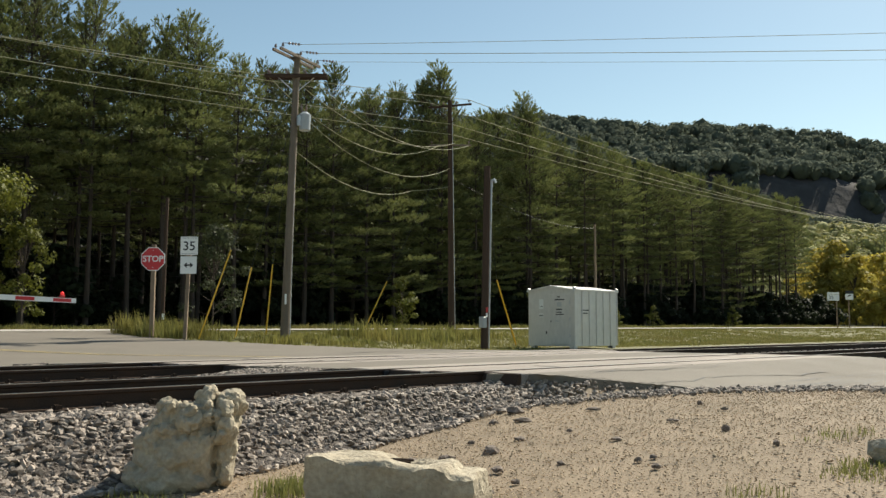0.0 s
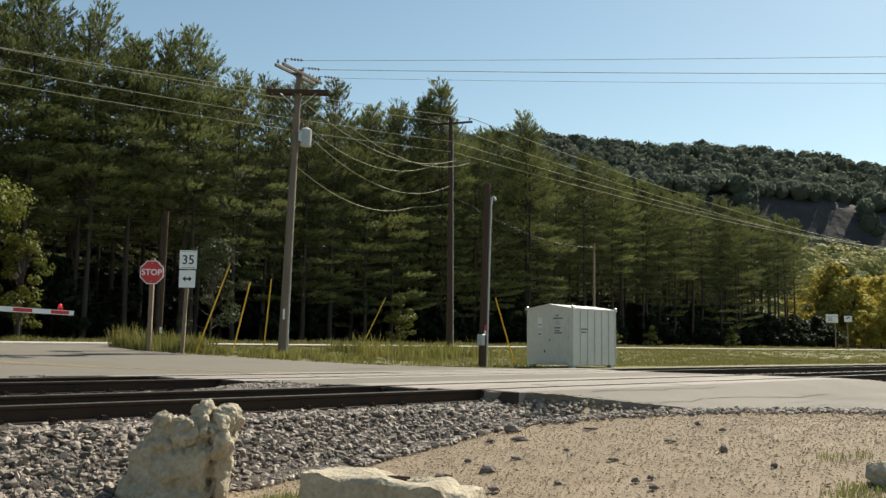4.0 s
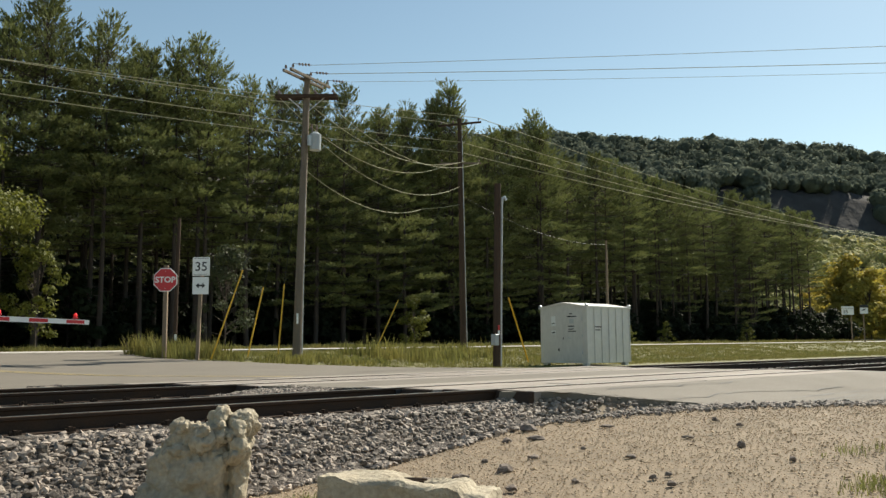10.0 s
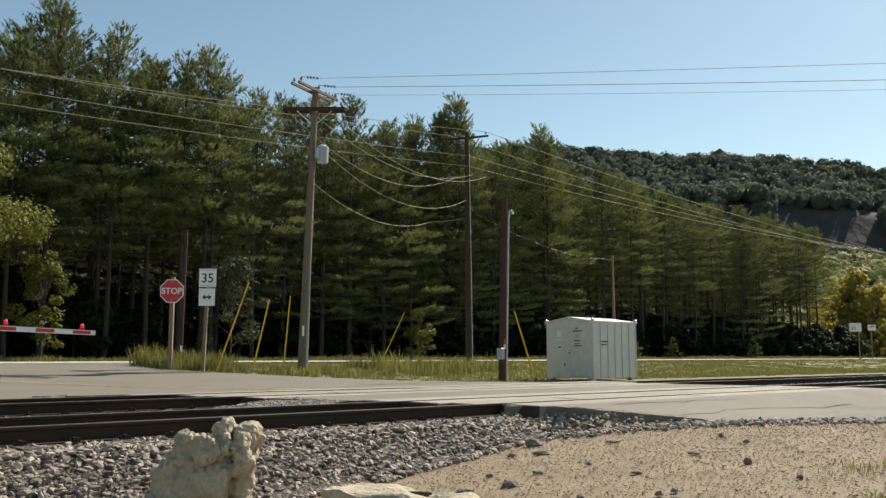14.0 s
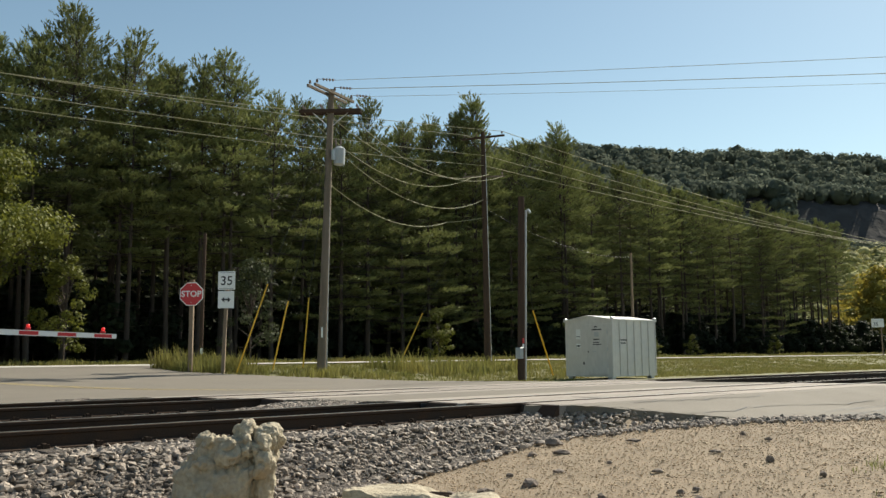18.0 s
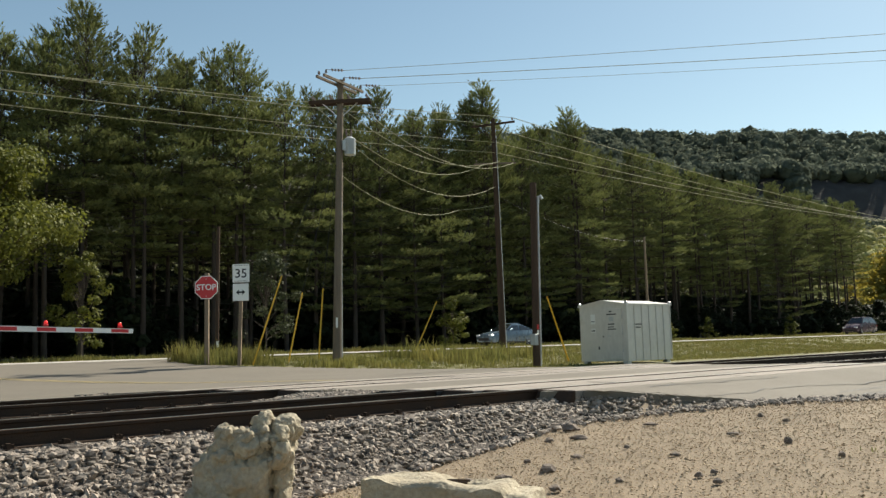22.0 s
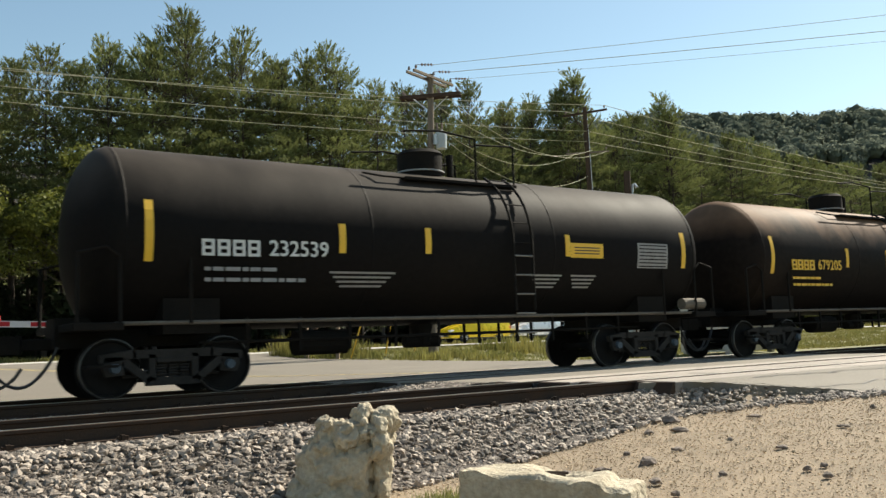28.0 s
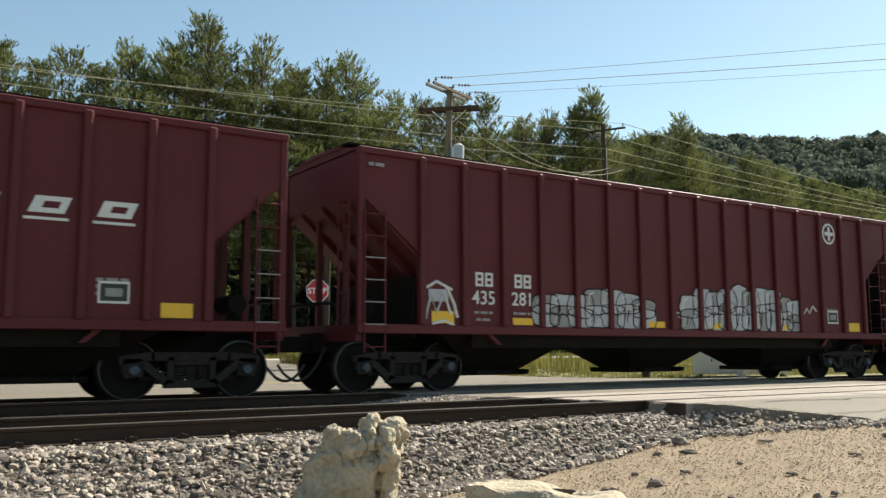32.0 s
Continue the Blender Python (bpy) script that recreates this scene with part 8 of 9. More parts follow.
    if brand:
        i0, zz, hh = brand
        for j in range(4):
            c = mx(i0 + j)
            q = part("brand_block", prism(B(), [(c - 0.28, zz), (c + 0.2, zz), (c + 0.3, zz + hh), (c - 0.18, zz + hh)], "y", y - 0.005, y), M_DECAL, th, "white slanted brand block")
            part("brand_gap", prism(B(), [(c - 0.1, zz + hh * 0.3), (c + 0.12, zz + hh * 0.3), (c + 0.16, zz + hh * 0.7), (c - 0.06, zz + hh * 0.7)], "y", y - 0.008, y - 0.0055), material, q)
            part("brand_underline", box(B(), c - 0.33, c + 0.26, y - 0.005, y, zz - 0.10, zz - 0.06), M_DECAL, th)
    for k, q in enumerate(patches):
        part("graffiti_fill", prism(B(), q, "y", Y - 0.004 - 0.0012 * (k % 9), Y - 0.001), M_SPRAY if k % 3 else M_DECALGREY, th, "silver sprayed letter fill")
    for pts, rad, mt in graffiti:
        part("graffiti", pipe(B(), [(gx, Y - 0.012, gzz) for gx, gzz in pts], rad, 5), mt, th, "sprayed pale graffiti tag")
    truck(th, x0 + 1.32)
    truck(th, x1 - 1.32)
    return th


# ---- train: tank cars ----
def tank(c, material, label, mark, number, mark_mat, yellow_top, deep_dome=True, grime=None):
    th = empty("tank_wagon", label=label, category="tank wagon", group="tank wagons")
    R, zc, hl, hd = 1.50, 2.52, 6.28, 0.60
    bm = B()
    seg = 48
    prof = []
    for k in range(9):
        a = math.pi / 2 * k / 8
        prof.append((-hl - hd * math.cos(a), R * math.sin(a)))
    xs = list(np.linspace(-hl, hl, 14))
    prof += [(x, R) for x in xs[1:-1]]
    for k in range(9):
        a = math.pi / 2 * k / 8
        prof.append((hl + hd * math.sin(a), R * math.cos(a)))
    rings = []
    for x, r in prof[1:-1]:
        rings.append([bm.verts.new((c + x, r * math.cos(2 * math.pi * k / seg), zc + r * math.sin(2 * math.pi * k / seg))) for k in range(seg)])
    for a, b in zip(rings, rings[1:]):
        for k in range(seg):
            bm.faces.new((a[k], a[(k + 1) % seg], b[(k + 1) % seg], b[k]))
    for ring, x, flip in ((rings[0], prof[0][0], 1), (rings[-1], prof[-1][0], 0)):
        v = bm.verts.new((c + x, 0, zc))
        for k in range(seg):
            bm.faces.new((ring[k], ring[(k + 1) % seg], v))
    shell = part("tank_shell", bm, material, th, "cylindrical tank shell with domed ends", smooth=True, angle=60)
    for x in (-hl, -2.1, 2.1, hl):
        bm = B()
        for k in range(seg):
            a0, a1 = 2 * math.pi * k / seg, 2 * math.pi * (k + 1) / seg
            q = [bm.verts.new((c + x + dx, rr * math.cos(a), zc + rr * math.sin(a))) for dx, rr, a in ((-0.03, R - 0.003, a0), (0.03, R - 0.003, a0), (0.03, R - 0.003, a1), (-0.03, R - 0.003, a1), (0.0, R + 0.006, a0), (0.0, R + 0.006, a1))]
            bm.faces.new((q[0], q[4], q[5], q[3])), bm.faces.new((q[4], q[1], q[2], q[5]))
        part("weld_seam", bm, material, shell)
    # dome, platform, rails
    c0 = c
    c = c - 1.0 if yellow_top else c
    dome = part("dome_housing", tube(tube(B(), (c - 0.1, 0, zc + R - 0.05), (c - 0.1, 0, zc + R + 0.42), 0.46, None, 24), (c - 0.1, 0, zc + R + 0.42), (c - 0.1, 0, zc + R + 0.5), 0.48, 0.4, 24), M_UNDER, th, "black protective dome housing", smooth=True)
    part("dome_band", tube(B(), (c - 0.1, 0, zc + R + 0.04), (c - 0.1, 0, zc + R + 0.07), 0.50, None, 24), M_DECALGREY, dome)
    part("valve", tube(B(), (c + 0.5, -0.2, zc + R), (c + 0.5, -0.2, zc + R + 0.45), 0.07, None, 10), M_UNDER, th)
    part("platform", box(B(), c - 1.1, c + 1.55, -1.05, -0.45, zc + R - 0.30, zc + R - 0.25), M_UNDER, th, "steel grating platform")
    part("platform", box(B(), c - 1.1, c + 1.55, 0.45, 1.05, zc + R - 0.30, zc + R - 0.25), M_UNDER, th, "steel grating platform")
    for y in (-1.02, 1.02):
        part("grab_rail", pipe(B(), [(c - 1.9, y * 0.8, zc + R - 0.2), (c - 1.6, y, zc + R - 0.28), (c + 1.2, y, zc + R - 0.28)], 0.02, 6), M_UNDER, th)
        part("safety_rail", pipe(B(), [(c + 0.55, y, zc + R - 0.3), (c + 0.55, y, zc + R + 0.62), (c - 0.3, y, zc + R + 0.70), (c - 1.1, y, zc + R + 0.62)], 0.022, 6), M_UNDER, th)
        part("safety_rail", pipe(B(), [(c + 1.5, y, zc + R - 0.3), (c + 1.5, y, zc + R + 0.55), (c + 0.55, y, zc + R + 0.5)], 0.022, 6), M_UNDER, th)
    for s in (-1, 1):
        bm = B()
        x0, x1 = c + 0.95, c + 1.42
        for x in (x0, x1):
            pipe(bm, [(x, s * (R + 0.10) * math.cos(a), zc + (R + 0.10) * math.sin(a)) for a in np.linspace(math.radians(62), math.radians(-4), 9)] + [(x, s * (R + 0.10), zc - 1.3)], 0.028, 6)
        for a in np.linspace(math.radians(58), 0, 5):
            tube(bm, (x0, s * (R + 0.10) * math.cos(a), zc + (R + 0.10) * math.sin(a)), (x1, s * (R + 0.10) * math.cos(a), zc + (R + 0.10) * math.sin(a)), 0.014, None, 5)
        part("ladder", bm, M_UNDER, th, "curved side ladder")
        for k in range(5):
            bm = tube(B(), (x0, s * (R + 0.11), zc - 0.25 - 0.37 * k), (x1, s * (R + 0.11), zc - 0.25 - 0.37 * k), 0.016, None, 5)
            part("rung", bm, M_FUEL, th, "pale worn ladder rung")
    c = c0
    # underframe
    for s in (-1, 1):
        part("stub_sill", box(B(), min(c + s * 3.9, c + s * 7.05), max(c + s * 3.9, c + s * 7.05), -0.35, 0.35, 0.78, 1.25), M_UNDER, th)
        part("end_deck", box(B(), min(c + s * 6.3, c + s * 7.0), max(c + s * 6.3, c + s * 7.0), -1.45, 1.45, 1.02, 1.14, 0.01), M_UNDER, th, "end platform")
        part("saddle", box(B(), c + s * 5.2 - 0.45, c + s * 5.2 + 0.45, -1.15, 1.15, 0.95, 1.5), M_UNDER, th)
        for y in (-1.42, 1.42):
            for x in (5.3, 6.35, 6.95):
                part("grab_post", tube(B(), (c + s * x, y, 1.1), (c + s * x, y, 2.15), 0.03, None, 6), M_UNDER, th)
            part("grab_rail", pipe(B(), [(c + s * 6.35, y, 2.1), (c + s * 6.55, y, 2.25), (c + s * 6.95, y, 2.15)], 0.022, 6), M_UNDER, th)
        part("sill_step", box(B(), c + s * 6.6 - 0.22, c + s * 6.6 + 0.22, -1.45, -1.2, 0.48, 0.52), M_UNDER, th)
        coupler(th, c + s * 6.9, s)
    part("brake_cylinder", tube(B(), (c + 6.0, -1.3, 1.32), (c + 6.7, -1.3, 1.32), 0.13, None, 12), M_TRUCK, th, "grey brake cylinder")
    for y in (-1.3, 1.3):
        part("running_rail", tube(B(), (c - 6.4, y, 1.12), (c + 6.4, y, 1.12), 0.032, None, 8), M_TRUCK if y < 0 else M_UNDER, th, "worn grey side rail")
        part("train_line", tube(B(), (c - 5.0, y * 0.7, 0.80), (c + 5.0, y * 0.7, 0.84), 0.026, None, 6), M_UNDER, th)
        for x in np.arange(-4.2, 4.4, 0.95):
            part("hanger", box(B(), c + x - 0.025, c + x + 0.025, y * 0.7 - 0.02, y * 0.7 + 0.02, 0.62, 1.2), M_UNDER, th)
    part("outlet_valve", tube(tube(B(), (c - 0.2, 0, 1.1), (c - 0.2, 0, 0.62), 0.24, 0.16, 14), (c - 0.6, 0, 0.7), (c + 0.2, 0, 0.7), 0.12, None, 10), M_UNDER, th, "bottom outlet valve")
    part("brake_reservoir", tube(B(), (c - 3.2, -0.55, 0.75), (c - 2.2, -0.55, 0.75), 0.22, None, 14), M_UNDER, th)

    def band(x, a0, a1, w, mt, name, lab="", d=0.006):
        """A patch that hugs the shell on the near side, between two heights above its middle."""
        bm = B()
        aa = np.linspace(math.asin(a0 / R), math.asin(a1 / R), 7)
        rr = R + d
        r = [[bm.verts.new((c + x + dx, -rr * math.cos(a), zc + rr * math.sin(a))) for a in aa] for dx in (-w / 2, w / 2)]
        for k in range(6):
            bm.faces.new((r[0][k], r[0][k + 1], r[1][k + 1], r[1][k]))
        return part(name, bm, mt, th, lab)

    for x, a0, a1 in ((-5.95, -0.48, 0.45), (-2.70, -0.28, 0.22), (-0.72 if yellow_top else -0.95, -0.25, 0.22), (2.45, -0.22, 0.22), (5.72 if yellow_top else 5.95, -0.40, 0.40)):
        band(x, a0, a1, 0.13, M_DECALYEL, "yellow_strip", "yellow reflective strip")
    px = 1.86 if yellow_top else 2.98
    band(px, -0.24, 0.06, 0.92, M_DECALYEL, "placard", "yellow warning placard", 0.004)
    for z in (-0.03, -0.09, -0.15):
        band(px, z - 0.012, z + 0.012, 0.7, M_BLACK, "placard_line", "", 0.007)
    if yellow_top:
        band(0.72, 0.74, 0.93, 0.85, M_DECALYEL, "placard", "bright yellow roof placard", 0.004)
        band(0.72, 0.945, 1.03, 0.85, M_DECAL, "placard", "white roof placard", 0.004)
    pn = band(4.95, -0.42, 0.12, 0.95, M_DECALGREY, "data_panel", "grey stencilled data panel", 0.003)
    for z in np.arange(-0.38, 0.1, 0.075):
        band(4.95, z - 0.012, z + 0.012, 0.85, M_TANKBLACK, "data_line", "", 0.005)
    if mark_mat is M_DECALYEL:
        band(3.82, -1.0, -0.78, 0.26, M_DECAL, "notice", "white-framed notice", 0.004)
        band(3.82, -0.97, -0.81, 0.2, M_TANKBLACK, "notice_field", "", 0.006)
    # marks
    if number:
        yb = -R - 0.004
        bm = B()
        u = c + mark[0]
        for k in range(4):
            mark_block(bm, u + k * 0.25, 0.20, yb - 0.012, yb + 0.012, zc + mark[1] - 0.12, zc + mark[1] + 0.14)
        part("reporting_block", bm, mark_mat, th, "block of reporting marks")
        words("car_number", number, 0.36, mark_mat, th, pose(u + 1.10, yb - 0.010, zc + mark[1] + 0.01, 90, 0, 0), "stencilled car number", 0.004, 0.004, "LEFT")
        rows = []
        for k in range(3):
            rows.append((0.05, -0.32 - 0.17 * k, 1.7 if k else 1.2))
        yb2 = -math.sqrt(R * R - 0.55 ** 2) - 0.10
        bars_text(th, u, -R + 0.035, zc + mark[1], rows[:2], mark_mat if mark_mat is M_DECALYEL else M_DECALGREY, 0.06)
    for x, w in ((-2.6, 1.3), (1.6, 0.8), (2.6, 0.7)):
        if not yellow_top:
            for k in range(4):
                band(x + 0.35, -0.62 - k * 0.075, -0.585 - k * 0.075, w * (1 - 0.12 * k), M_DECALGREY, "stencil_line", "", 0.004)
    truck(th, c - 5.45)
    truck(th, c + 5.05)
    return th


TRAIN = [loco_one(), loco_two()]
TRAIN.append(hopper(45.9, 61.3, 4.32, 1.2, 15, M_MAROON2, "dusty dark maroon covered hopper wagon", False, ("431", "672"), 0.95))
TRAIN.append(tank(69.95, M_TANKGREY, "weathered grey tank wagon with yellow strips", (-4.9, -0.22), "", M_DECAL, False))
TRAIN.append(tank(85.35, M_TANKBLACK, "matt black tank wagon with yellow strips and white numbers", (-5.15, -0.26), "232539", M_DECAL, False))
TRAIN.append(tank(100.55, M_TANKRUST, "black tank wagon with rust-brown weathered top", (-5.2, -0.26), "679205", M_DECALYEL, True))
TRAIN.append(tank(115.55, M_TANKBLACK, "clean black tank wagon with yellow lettering", (-5.2, -0.26), "679197", M_DECALYEL, True))
TRAIN.append(hopper(123.7, 140.6, 4.16, 1.42, 18, M_MAROON, "maroon covered hopper wagon with closely set ribs", True, ("429", "683"), 0.95, bay=2, emblem=(14, 3.34, 0.28), cut=1.40, bow=0.14, strips=(1, 4, 7, 9, 12, 15), notice=14))
tag = [([(147.0 + u * 0.85, 1.16 + v * 0.95) for u, v in ((0.05, 0.30), (0.0, 0.75), (0.25, 0.95), (0.65, 0.85), (0.45, 0.55), (0.75, 0.6), (1.0, 0.95))], 0.045, M_DECAL),
       ([(146.75 + u * 0.85, 1.16 + v * 0.95) for u, v in ((-0.35, 0.12), (-0.45, 0.4), (-0.2, 0.75), (0.1, 0.05), (0.35, 0.40), (0.7, 0.35), (0.75, 0.08), (1.1, 0.3), (1.3, 0.95), (1.45, 0.1), (1.75, 0.35), (1.6, 1.1))], 0.042, M_DECAL)]
TRAIN.append(hopper(141.85, 158.15, 4.26, 1.06, 16, M_MAROON, "maroon covered hopper wagon tagged with white graffiti", False, ("435", "084"), 0.87, brand=(10, 2.66, 0.24), graffiti=tag))
piece, patch = [], []
rgf = random.Random(6)


def letter_blob(a, b, zl, zt):
    """Rounded outline of one sprayed bubble letter."""
    o = []
    for q in range(16):
        u = 2 * math.pi * q / 16
        e = 0.55 + 0.1 * math.cos(3 * u + a)
        o.append(((a + b) / 2 + (b - a) * 0.56 * math.copysign(abs(math.cos(u)) ** e, math.cos(u)) * rgf.uniform(0.88, 1.08), (zl + zt) / 2 + (zt - zl) * 0.53 * math.copysign(abs(math.sin(u)) ** e, math.sin(u)) * rgf.uniform(0.9, 1.06)))
    return o


for gx0, gx1, zl, zh in ((163.34, 166.5, 1.20, 1.98), (167.5, 171.7, 1.20, 2.26)):
    n = int((gx1 - gx0) / 0.40)
    for i in range(n):
        a = gx0 + (gx1 - gx0) * i / n - 0.06
        b = a + (gx1 - gx0) / n + 0.18
        crown_z = 0.72 + 0.28 * math.sin(math.pi * (i + 0.6) / (n + 0.4))
        zt = zl + (zh - zl) * crown_z * rgf.uniform(0.88, 1.04)
        zm = zl + (zt - zl) * rgf.uniform(0.42, 0.6)
        for lo, hi in ((zm - 0.10, zt), (zl, zm + 0.08)):
            o = letter_blob(a, b, lo, hi)
            patch.append(o)
            piece.append((o + o[:1], 0.011, M_UNDER))
        m = (a + b) / 2 + rgf.uniform(-0.05, 0.05)
        piece.append(([(m - 0.10, zl + 0.12), (m - 0.05, zm - 0.05), (m + 0.10, zm - 0.12), (m + 0.05, zl + 0.2)][:rgf.randint(2, 4)], 0.010, M_UNDER))
        piece.append(([(a + 0.10, zm + 0.08), (a + 0.09, zt - 0.12), (a + 0.22, zt - 0.05)], 0.016, M_DECAL))
        piece.append(([(a + 0.08, zl + 0.08), (a + 0.12, zm - 0.12)], 0.014, M_DECAL))
for pts in (((160.80, 1.30), (160.92, 1.72), (161.05, 1.42), (161.20, 1.78), (161.36, 1.40)), ((160.82, 1.86), (161.05, 1.98), (161.38, 1.84)), ((160.95, 1.22), (161.2, 1.28), (161.42, 1.2)), ((161.25, 1.9), (161.42, 1.6), (161.5, 1.34))):
    piece.append((list(pts), 0.03, M_DECAL))
piece.append(([(171.85, 1.62), (172.0, 1.78), (172.1, 1.66), (172.25, 1.84), (172.4, 1.72)], 0.02, M_DECAL))
patch.append([(160.88, 1.62), (161.3, 1.62), (161.3, 1.84), (160.88, 1.84)])
TRAIN.append(hopper(159.45, 175.75, 4.26, 1.06, 16, M_MAROON, "maroon covered hopper wagon with silver graffiti panels", False, ("435", "281"), 0.87, emblem=(13, 3.72, 0.27), graffiti=piece, patches=patch))
TRAIN.append(tank(183.9, M_TANKBLACK, "black tank wagon at the visible end of the train", (-4.9, -0.26), "", M_DECAL, False))

TRAIN_Y = NEAR_RAIL + SPACING + GAUGE / 2
RUN = [(0, 475.2), (11, 258.6), (22, 41.97), (23, 22.27), (23.5, 12.43), (24, 2.59), (24.5, -7.23), (25, -16.97), (25.5, -26.8), (26.5, -46.45), (27.5, -66.09), (28, -75.62), (28.5, -85.21), (29, -94.83), (29.5, -104.44), (30, -114.06), (30.5, -123.66), (31, -133.26), (31.5, -142.86), (32, -152.44)]

# ---- road vehicles ----
M_CARGLASS = mat("tinted_car_glass", (0.015, 0.02, 0.024), 0.05, var=0.03, bump=0, spec=0.8)
M_TYRE = mat("tyre_rubber", (0.02, 0.02, 0.02), 0.85, var=0.2, bump=0.1)
M_RIM = mat("alloy_rim", (0.55, 0.56, 0.57), 0.35, metal=0.8, var=0.1, bump=0)
M_LAMPW = mat("headlamp_plastic", (0.75, 0.76, 0.78), 0.15, var=0.03, bump=0)
M_LAMPR = mat("tail_lamp", (0.45, 0.02, 0.02), 0.2, var=0.03, bump=0)


def vehicle(name, label, colour, length, height, tall):
    """A car that drives towards -x: lower body, greenhouse, glass, four wheels. Origin on the road under its middle."""
    paint = mat(name + "_paint", colour, 0.28, metal=0.35, var=0.06, scale=2, bump=0)
    th = empty(name, label=label, category="car", group="cars on the highway")
    L, W = length / 2, 0.90
    belt = 0.92 if not tall else 1.05
    bm = B()
    st = [(-L, 0.42, 0.62, 0.72), (-L + 0.12, 0.26, 0.74, 0.86), (-L + 0.9, 0.24, belt - 0.06, 0.95), (-L + 1.35, 0.24, belt, 1.0), (0.3, 0.24, belt + 0.03, 1.0), (L - 0.9, 0.24, belt + 0.05, 0.98), (L - 0.15, 0.28, belt + (0.02 if not tall else 0.06), 0.90), (L, 0.42, belt - 0.12, 0.80)]
    rings = []
    for x, z0, z1, k in st:
        w = W * k
        rings.append([bm.verts.new(p) for p in ((x, -w * 0.92, z0), (x, -w, z0 + (z1 - z0) * 0.45), (x, -w * 0.90, z1), (x, 0, z1 + 0.03), (x, w * 0.90, z1), (x, w, z0 + (z1 - z0) * 0.45), (x, w * 0.92, z0))])
    for a, b in zip(rings, rings[1:]):
        for k in range(7):
            bm.faces.new((a[k], a[(k + 1) % 7], b[(k + 1) % 7], b[k]))
    bm.faces.new(rings[0][::-1]), bm.faces.new(rings[-1])
    body = part("body", bm, paint, th, smooth=True, angle=40)
    x0, x1, x2, x3 = (-L + 1.25, -L + 2.05, L - 1.55, L - 0.45) if not tall else (-L + 1.2, -L + 1.85, L - 0.75, L - 0.12)
    bm = B()
    rings = []
    for x, z, k in ((x0, belt - 0.02, 0.86), (x1, height - 0.05, 0.66), ((x1 + x2) / 2, height, 0.68), (x2, height - 0.06, 0.66), (x3, belt + 0.03, 0.84)):
        w = W * k
        zb = belt - 0.02
        rings.append([bm.verts.new(p) for p in ((x, -W * 0.88, zb), (x, -w, z), (x, w, z), (x, W * 0.88, zb))])
    for a, b in zip(rings, rings[1:]):
        for k in range(3):
            bm.faces.new((a[k], a[k + 1], b[k + 1], b[k]))
    part("roof", bm, paint, th, smooth=True, angle=40)
    def lerp2(p, q, f):
        return p + (q - p) * f
    for s in (-1, 1):
        for a, b in ((0.06, 0.47), (0.52, 0.93)):
            xa, xb = lerp2(x0, x3, a), lerp2(x0, x3, b)
            top = lambda x: min(height - 0.14, belt + (height - belt) * 0.84 * min(1, max(0.0, (x - x0) / (x1 - x0)), max(0, (x3 - x) / (x3 - x2))))
            bm = B()
            pts = [(xa, belt + 0.05), (xb, belt + 0.06)] + [(lerp2(xb, xa, k / 4), max(belt + 0.07, top(lerp2(xb, xa, k / 4)) - 0.02)) for k in range(5)]
            f = lambda x, z: (x, s * (W * 0.885 - (W * 0.215) * (z - belt) / (height - belt) + 0.012), z)
            vs = [bm.verts.new(f(x, z)) for x, z in pts]
            bm.faces.new(vs)
            ins = [bm.verts.new((v.co.x, v.co.y - 0.02 * s, v.co.z)) for v in vs]
            for k in range(len(vs)):
                bm.faces.new((vs[k], vs[(k + 1) % len(vs)], ins[(k + 1) % len(vs)], ins[k]))
            part("side_window", bm, M_CARGLASS, th, "dark side window")
    for xa, za, xb, zb, nm in ((x0 + 0.06, belt + 0.02, x1 - 0.05, height - 0.09, "windscreen"), (x3 - 0.06, belt + 0.06, x2 + 0.05, height - 0.10, "rear_window")):
        bm = B()
        d = -0.02 if nm == "windscreen" else 0.02
        q = [(xa + d, -W * 0.80, za), (xa + d, W * 0.80, za), (xb + d, W * 0.62, zb), (xb + d, -W * 0.62, zb)]
        r = [[bm.verts.new((x + e, y, z + 0.015)) for x, y, z in q] for e in (0, -d * 0.8)]
        for k in range(4):
            bm.faces.new((r[0][k], r[0][(k + 1) % 4], r[1][(k + 1) % 4], r[1][k]))
        bm.faces.new(r[0]), bm.faces.new(r[1][::-1])
        part(nm, bm, M_CARGLASS, th, "dark windscreen glass")
    for x in (-L + 0.92, L - 1.0):
        for s in (-1, 1):
            bm = B()
            lathe(bm, [(0.20, 0.62), (0.30, 0.64), (0.325, 0.68), (0.325, 0.78), (0.31, 0.835), (0.22, 0.84)], s, 22)
            w = part("wheel", bm, M_TYRE, th, "black tyre", smooth=True, m=pose(x, 0, 0.325))
            bm = B()
            lathe(bm, [(0.05, 0.83), (0.06, 0.845), (0.20, 0.835), (0.225, 0.845), (0.23, 0.80)], s, 22)
            part("rim", bm, M_RIM, w, "pale alloy rim", smooth=True)
    for s in (-1, 1):
        part("headlamp", box(B(), -L + 0.02, -L + 0.28, min(s * 0.42, s * 0.74), max(s * 0.42, s * 0.74), 0.60, 0.73, 0.02), M_LAMPW, th)
        part("tail_lamp", box(B(), L - 0.22, L + 0.005, min(s * 0.45, s * 0.78), max(s * 0.45, s * 0.78), 0.74, 0.88, 0.02), M_LAMPR, th)
        part("mirror", box(B(), x0 + 0.28, x0 + 0.42, min(s * 0.86, s * 1.02), max(s * 0.86, s * 1.02), belt + 0.02, belt + 0.14, 0.03), paint, th)
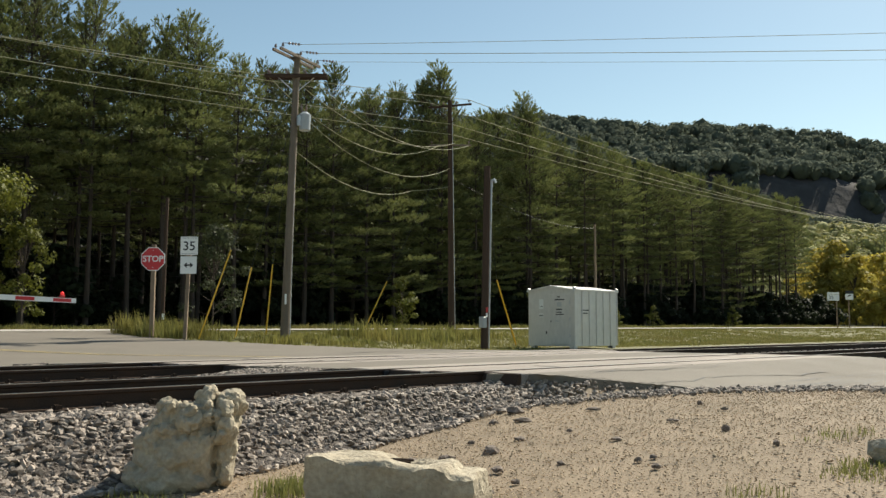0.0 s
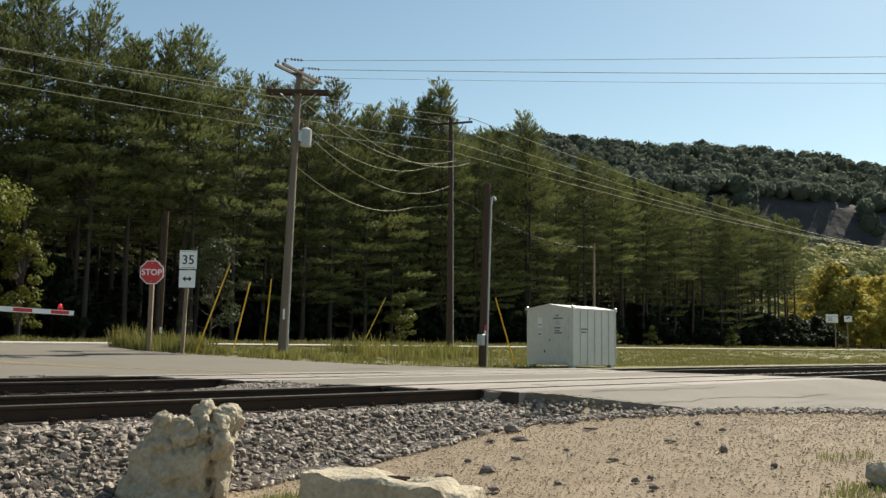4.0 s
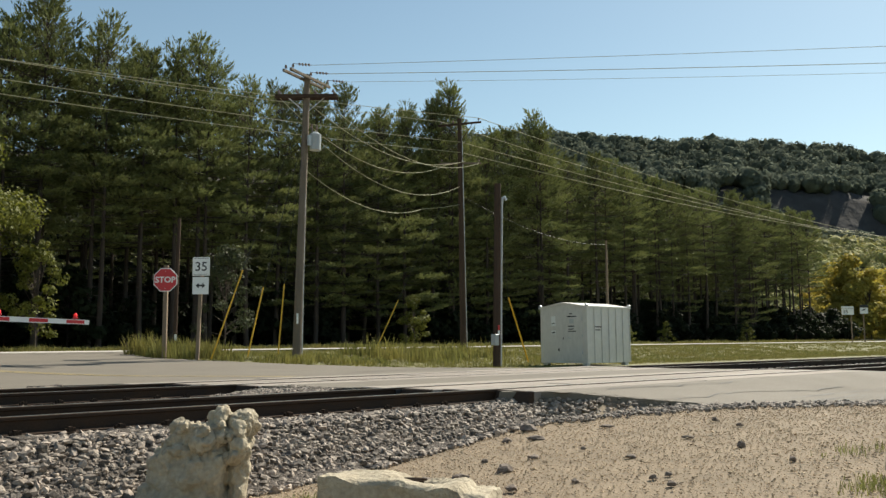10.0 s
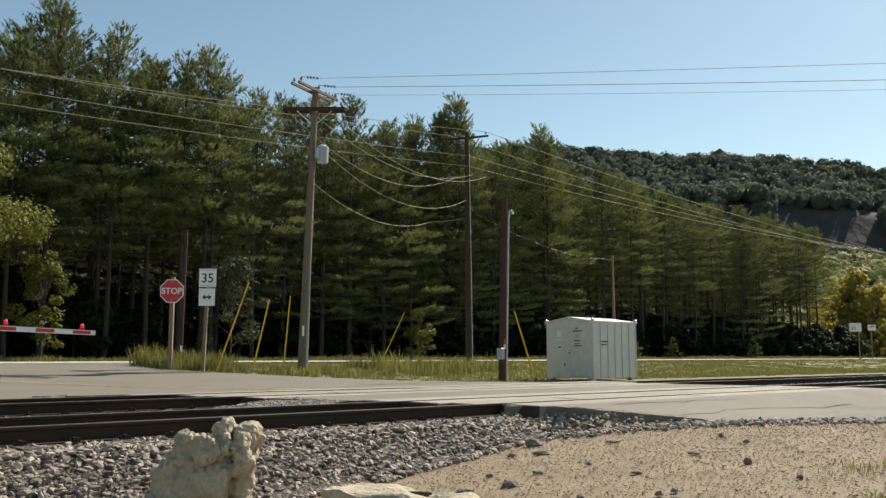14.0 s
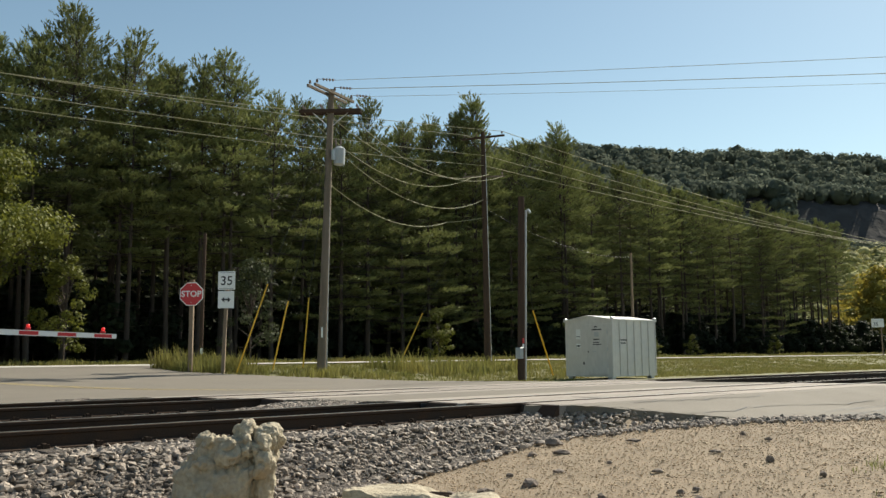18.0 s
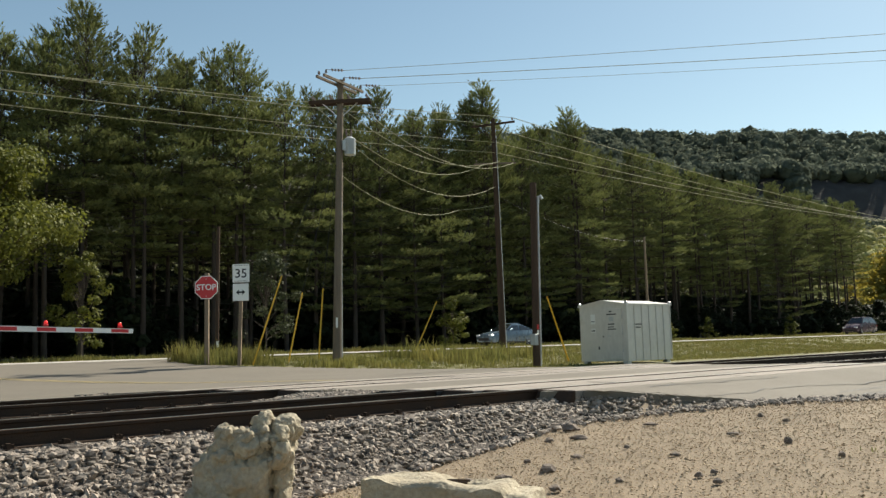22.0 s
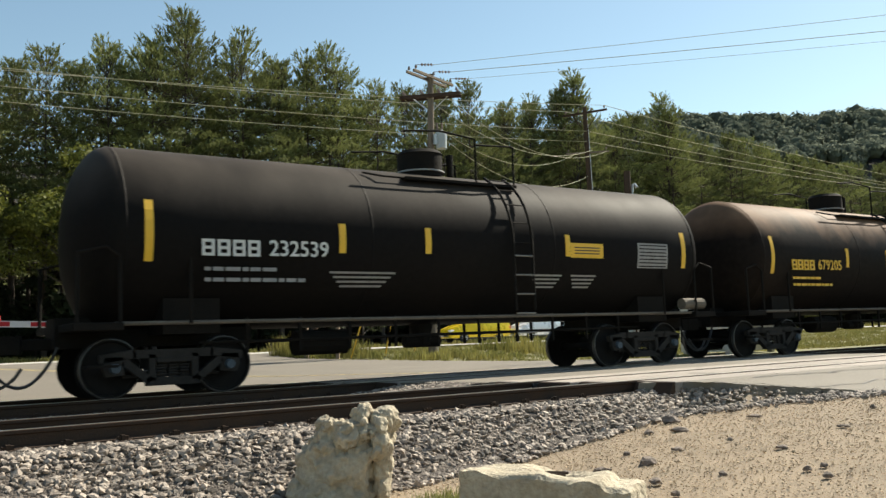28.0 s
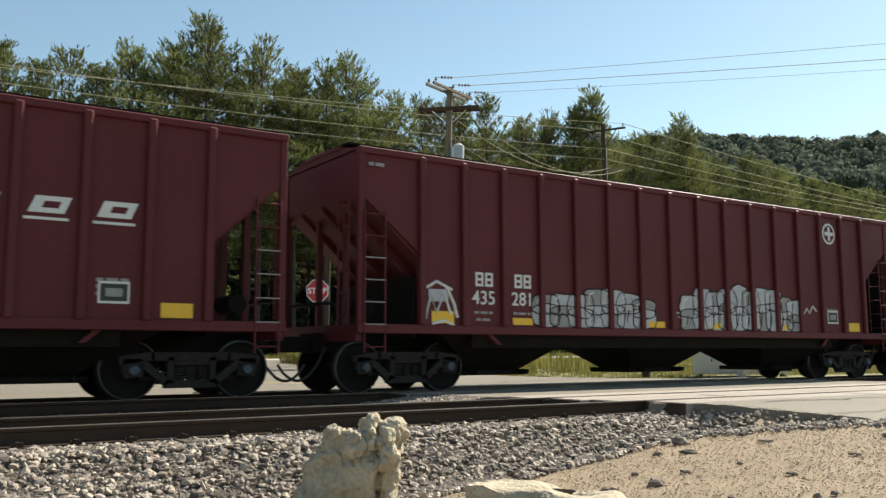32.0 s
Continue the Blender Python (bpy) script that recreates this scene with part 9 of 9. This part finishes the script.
        part("door_seam", box(box(B(), -0.02, 0.0, min(s * 0.895, s * 0.90), max(s * 0.895, s * 0.90), 0.35, belt - 0.05), 0.0, 1.0, min(s * 0.90, s * 0.905), max(s * 0.90, s * 0.905), 0.335, 0.35), M_BLACK, th)
    part("sill_trim", box(B(), -L + 1.3, L - 1.4, -W * 0.93, W * 0.93, 0.18, 0.27), M_BLACK, th)
    part("grille", box(B(), -L - 0.01, -L + 0.04, -0.5, 0.5, 0.34, 0.52), M_BLACK, th)
    return th


LANE = 42.0
CARS = [
    (vehicle("sedan", "blue-grey sedan on the highway", (0.125, 0.175, 0.22), 4.35, 1.46, False), [(0, 626.0), (10, 360.0), (18, 147.2), (20, 94.0), (21, 67.4), (22, 41.5), (23, 17.2), (24, -8.0), (26, -60.0), (32, -216.0)]),
    (vehicle("sport_utility_car", "dark maroon-black sport utility car", (0.06, 0.035, 0.05), 4.75, 1.74, True), [(0, 687.4), (10, 417.4), (18, 201.4), (20, 147.4), (22, 93.4), (23, 66.4), (24, 39.4), (26, -14.6), (32, -176.6)]),
    (vehicle("yellow_car", "bright yellow hatchback on the highway", (0.72, 0.52, 0.02), 4.4, 1.55, True), [(0, 800.9), (20, 250.9), (26, 85.9), (27, 58.4), (27.5, 44.6), (28, 30.9), (29, 3.4), (30, -24.1), (32, -79.1)]),
    (vehicle("white_car", "white sport utility car following close behind", (0.72, 0.73, 0.74), 4.6, 1.7, True), [(0, 806.0), (20, 256.0), (26, 91.0), (27, 63.5), (27.5, 49.7), (28, 36.0), (29, 8.5), (30, -19.0), (32, -74.0)]),
]


def run_at(t):
    return float(np.interp(t, [r[0] for r in RUN], [r[1] for r in RUN]))


def motions():
    for th in TRAIN:
        walk(th, [(t, pose(s, TRAIN_Y, 0)) for t, s in RUN])
    for w, x, r, th in WHEELS:
        rows = [(0, pose(x, 0, r))]
        first = None
        for k in range(int(32 * FPS) + 1):
            t = k / FPS
            at_x = x + run_at(t)
            if -6 < at_x < 62:
                first = run_at(t) if first is None else first
                rows.append((t, pose(x, 0, r, 0, math.degrees((run_at(t) - first) / r), 0)))
        if rows[-1][0] < 32:
            rows.append((32, rows[-1][1]))
        walk(w, rows)
    for th, rows in CARS:
        walk(th, [(t, pose(x, LANE, 0.555 + 0.002 * max(-57, min(133, x - 17)))) for t, x in rows])


motions()
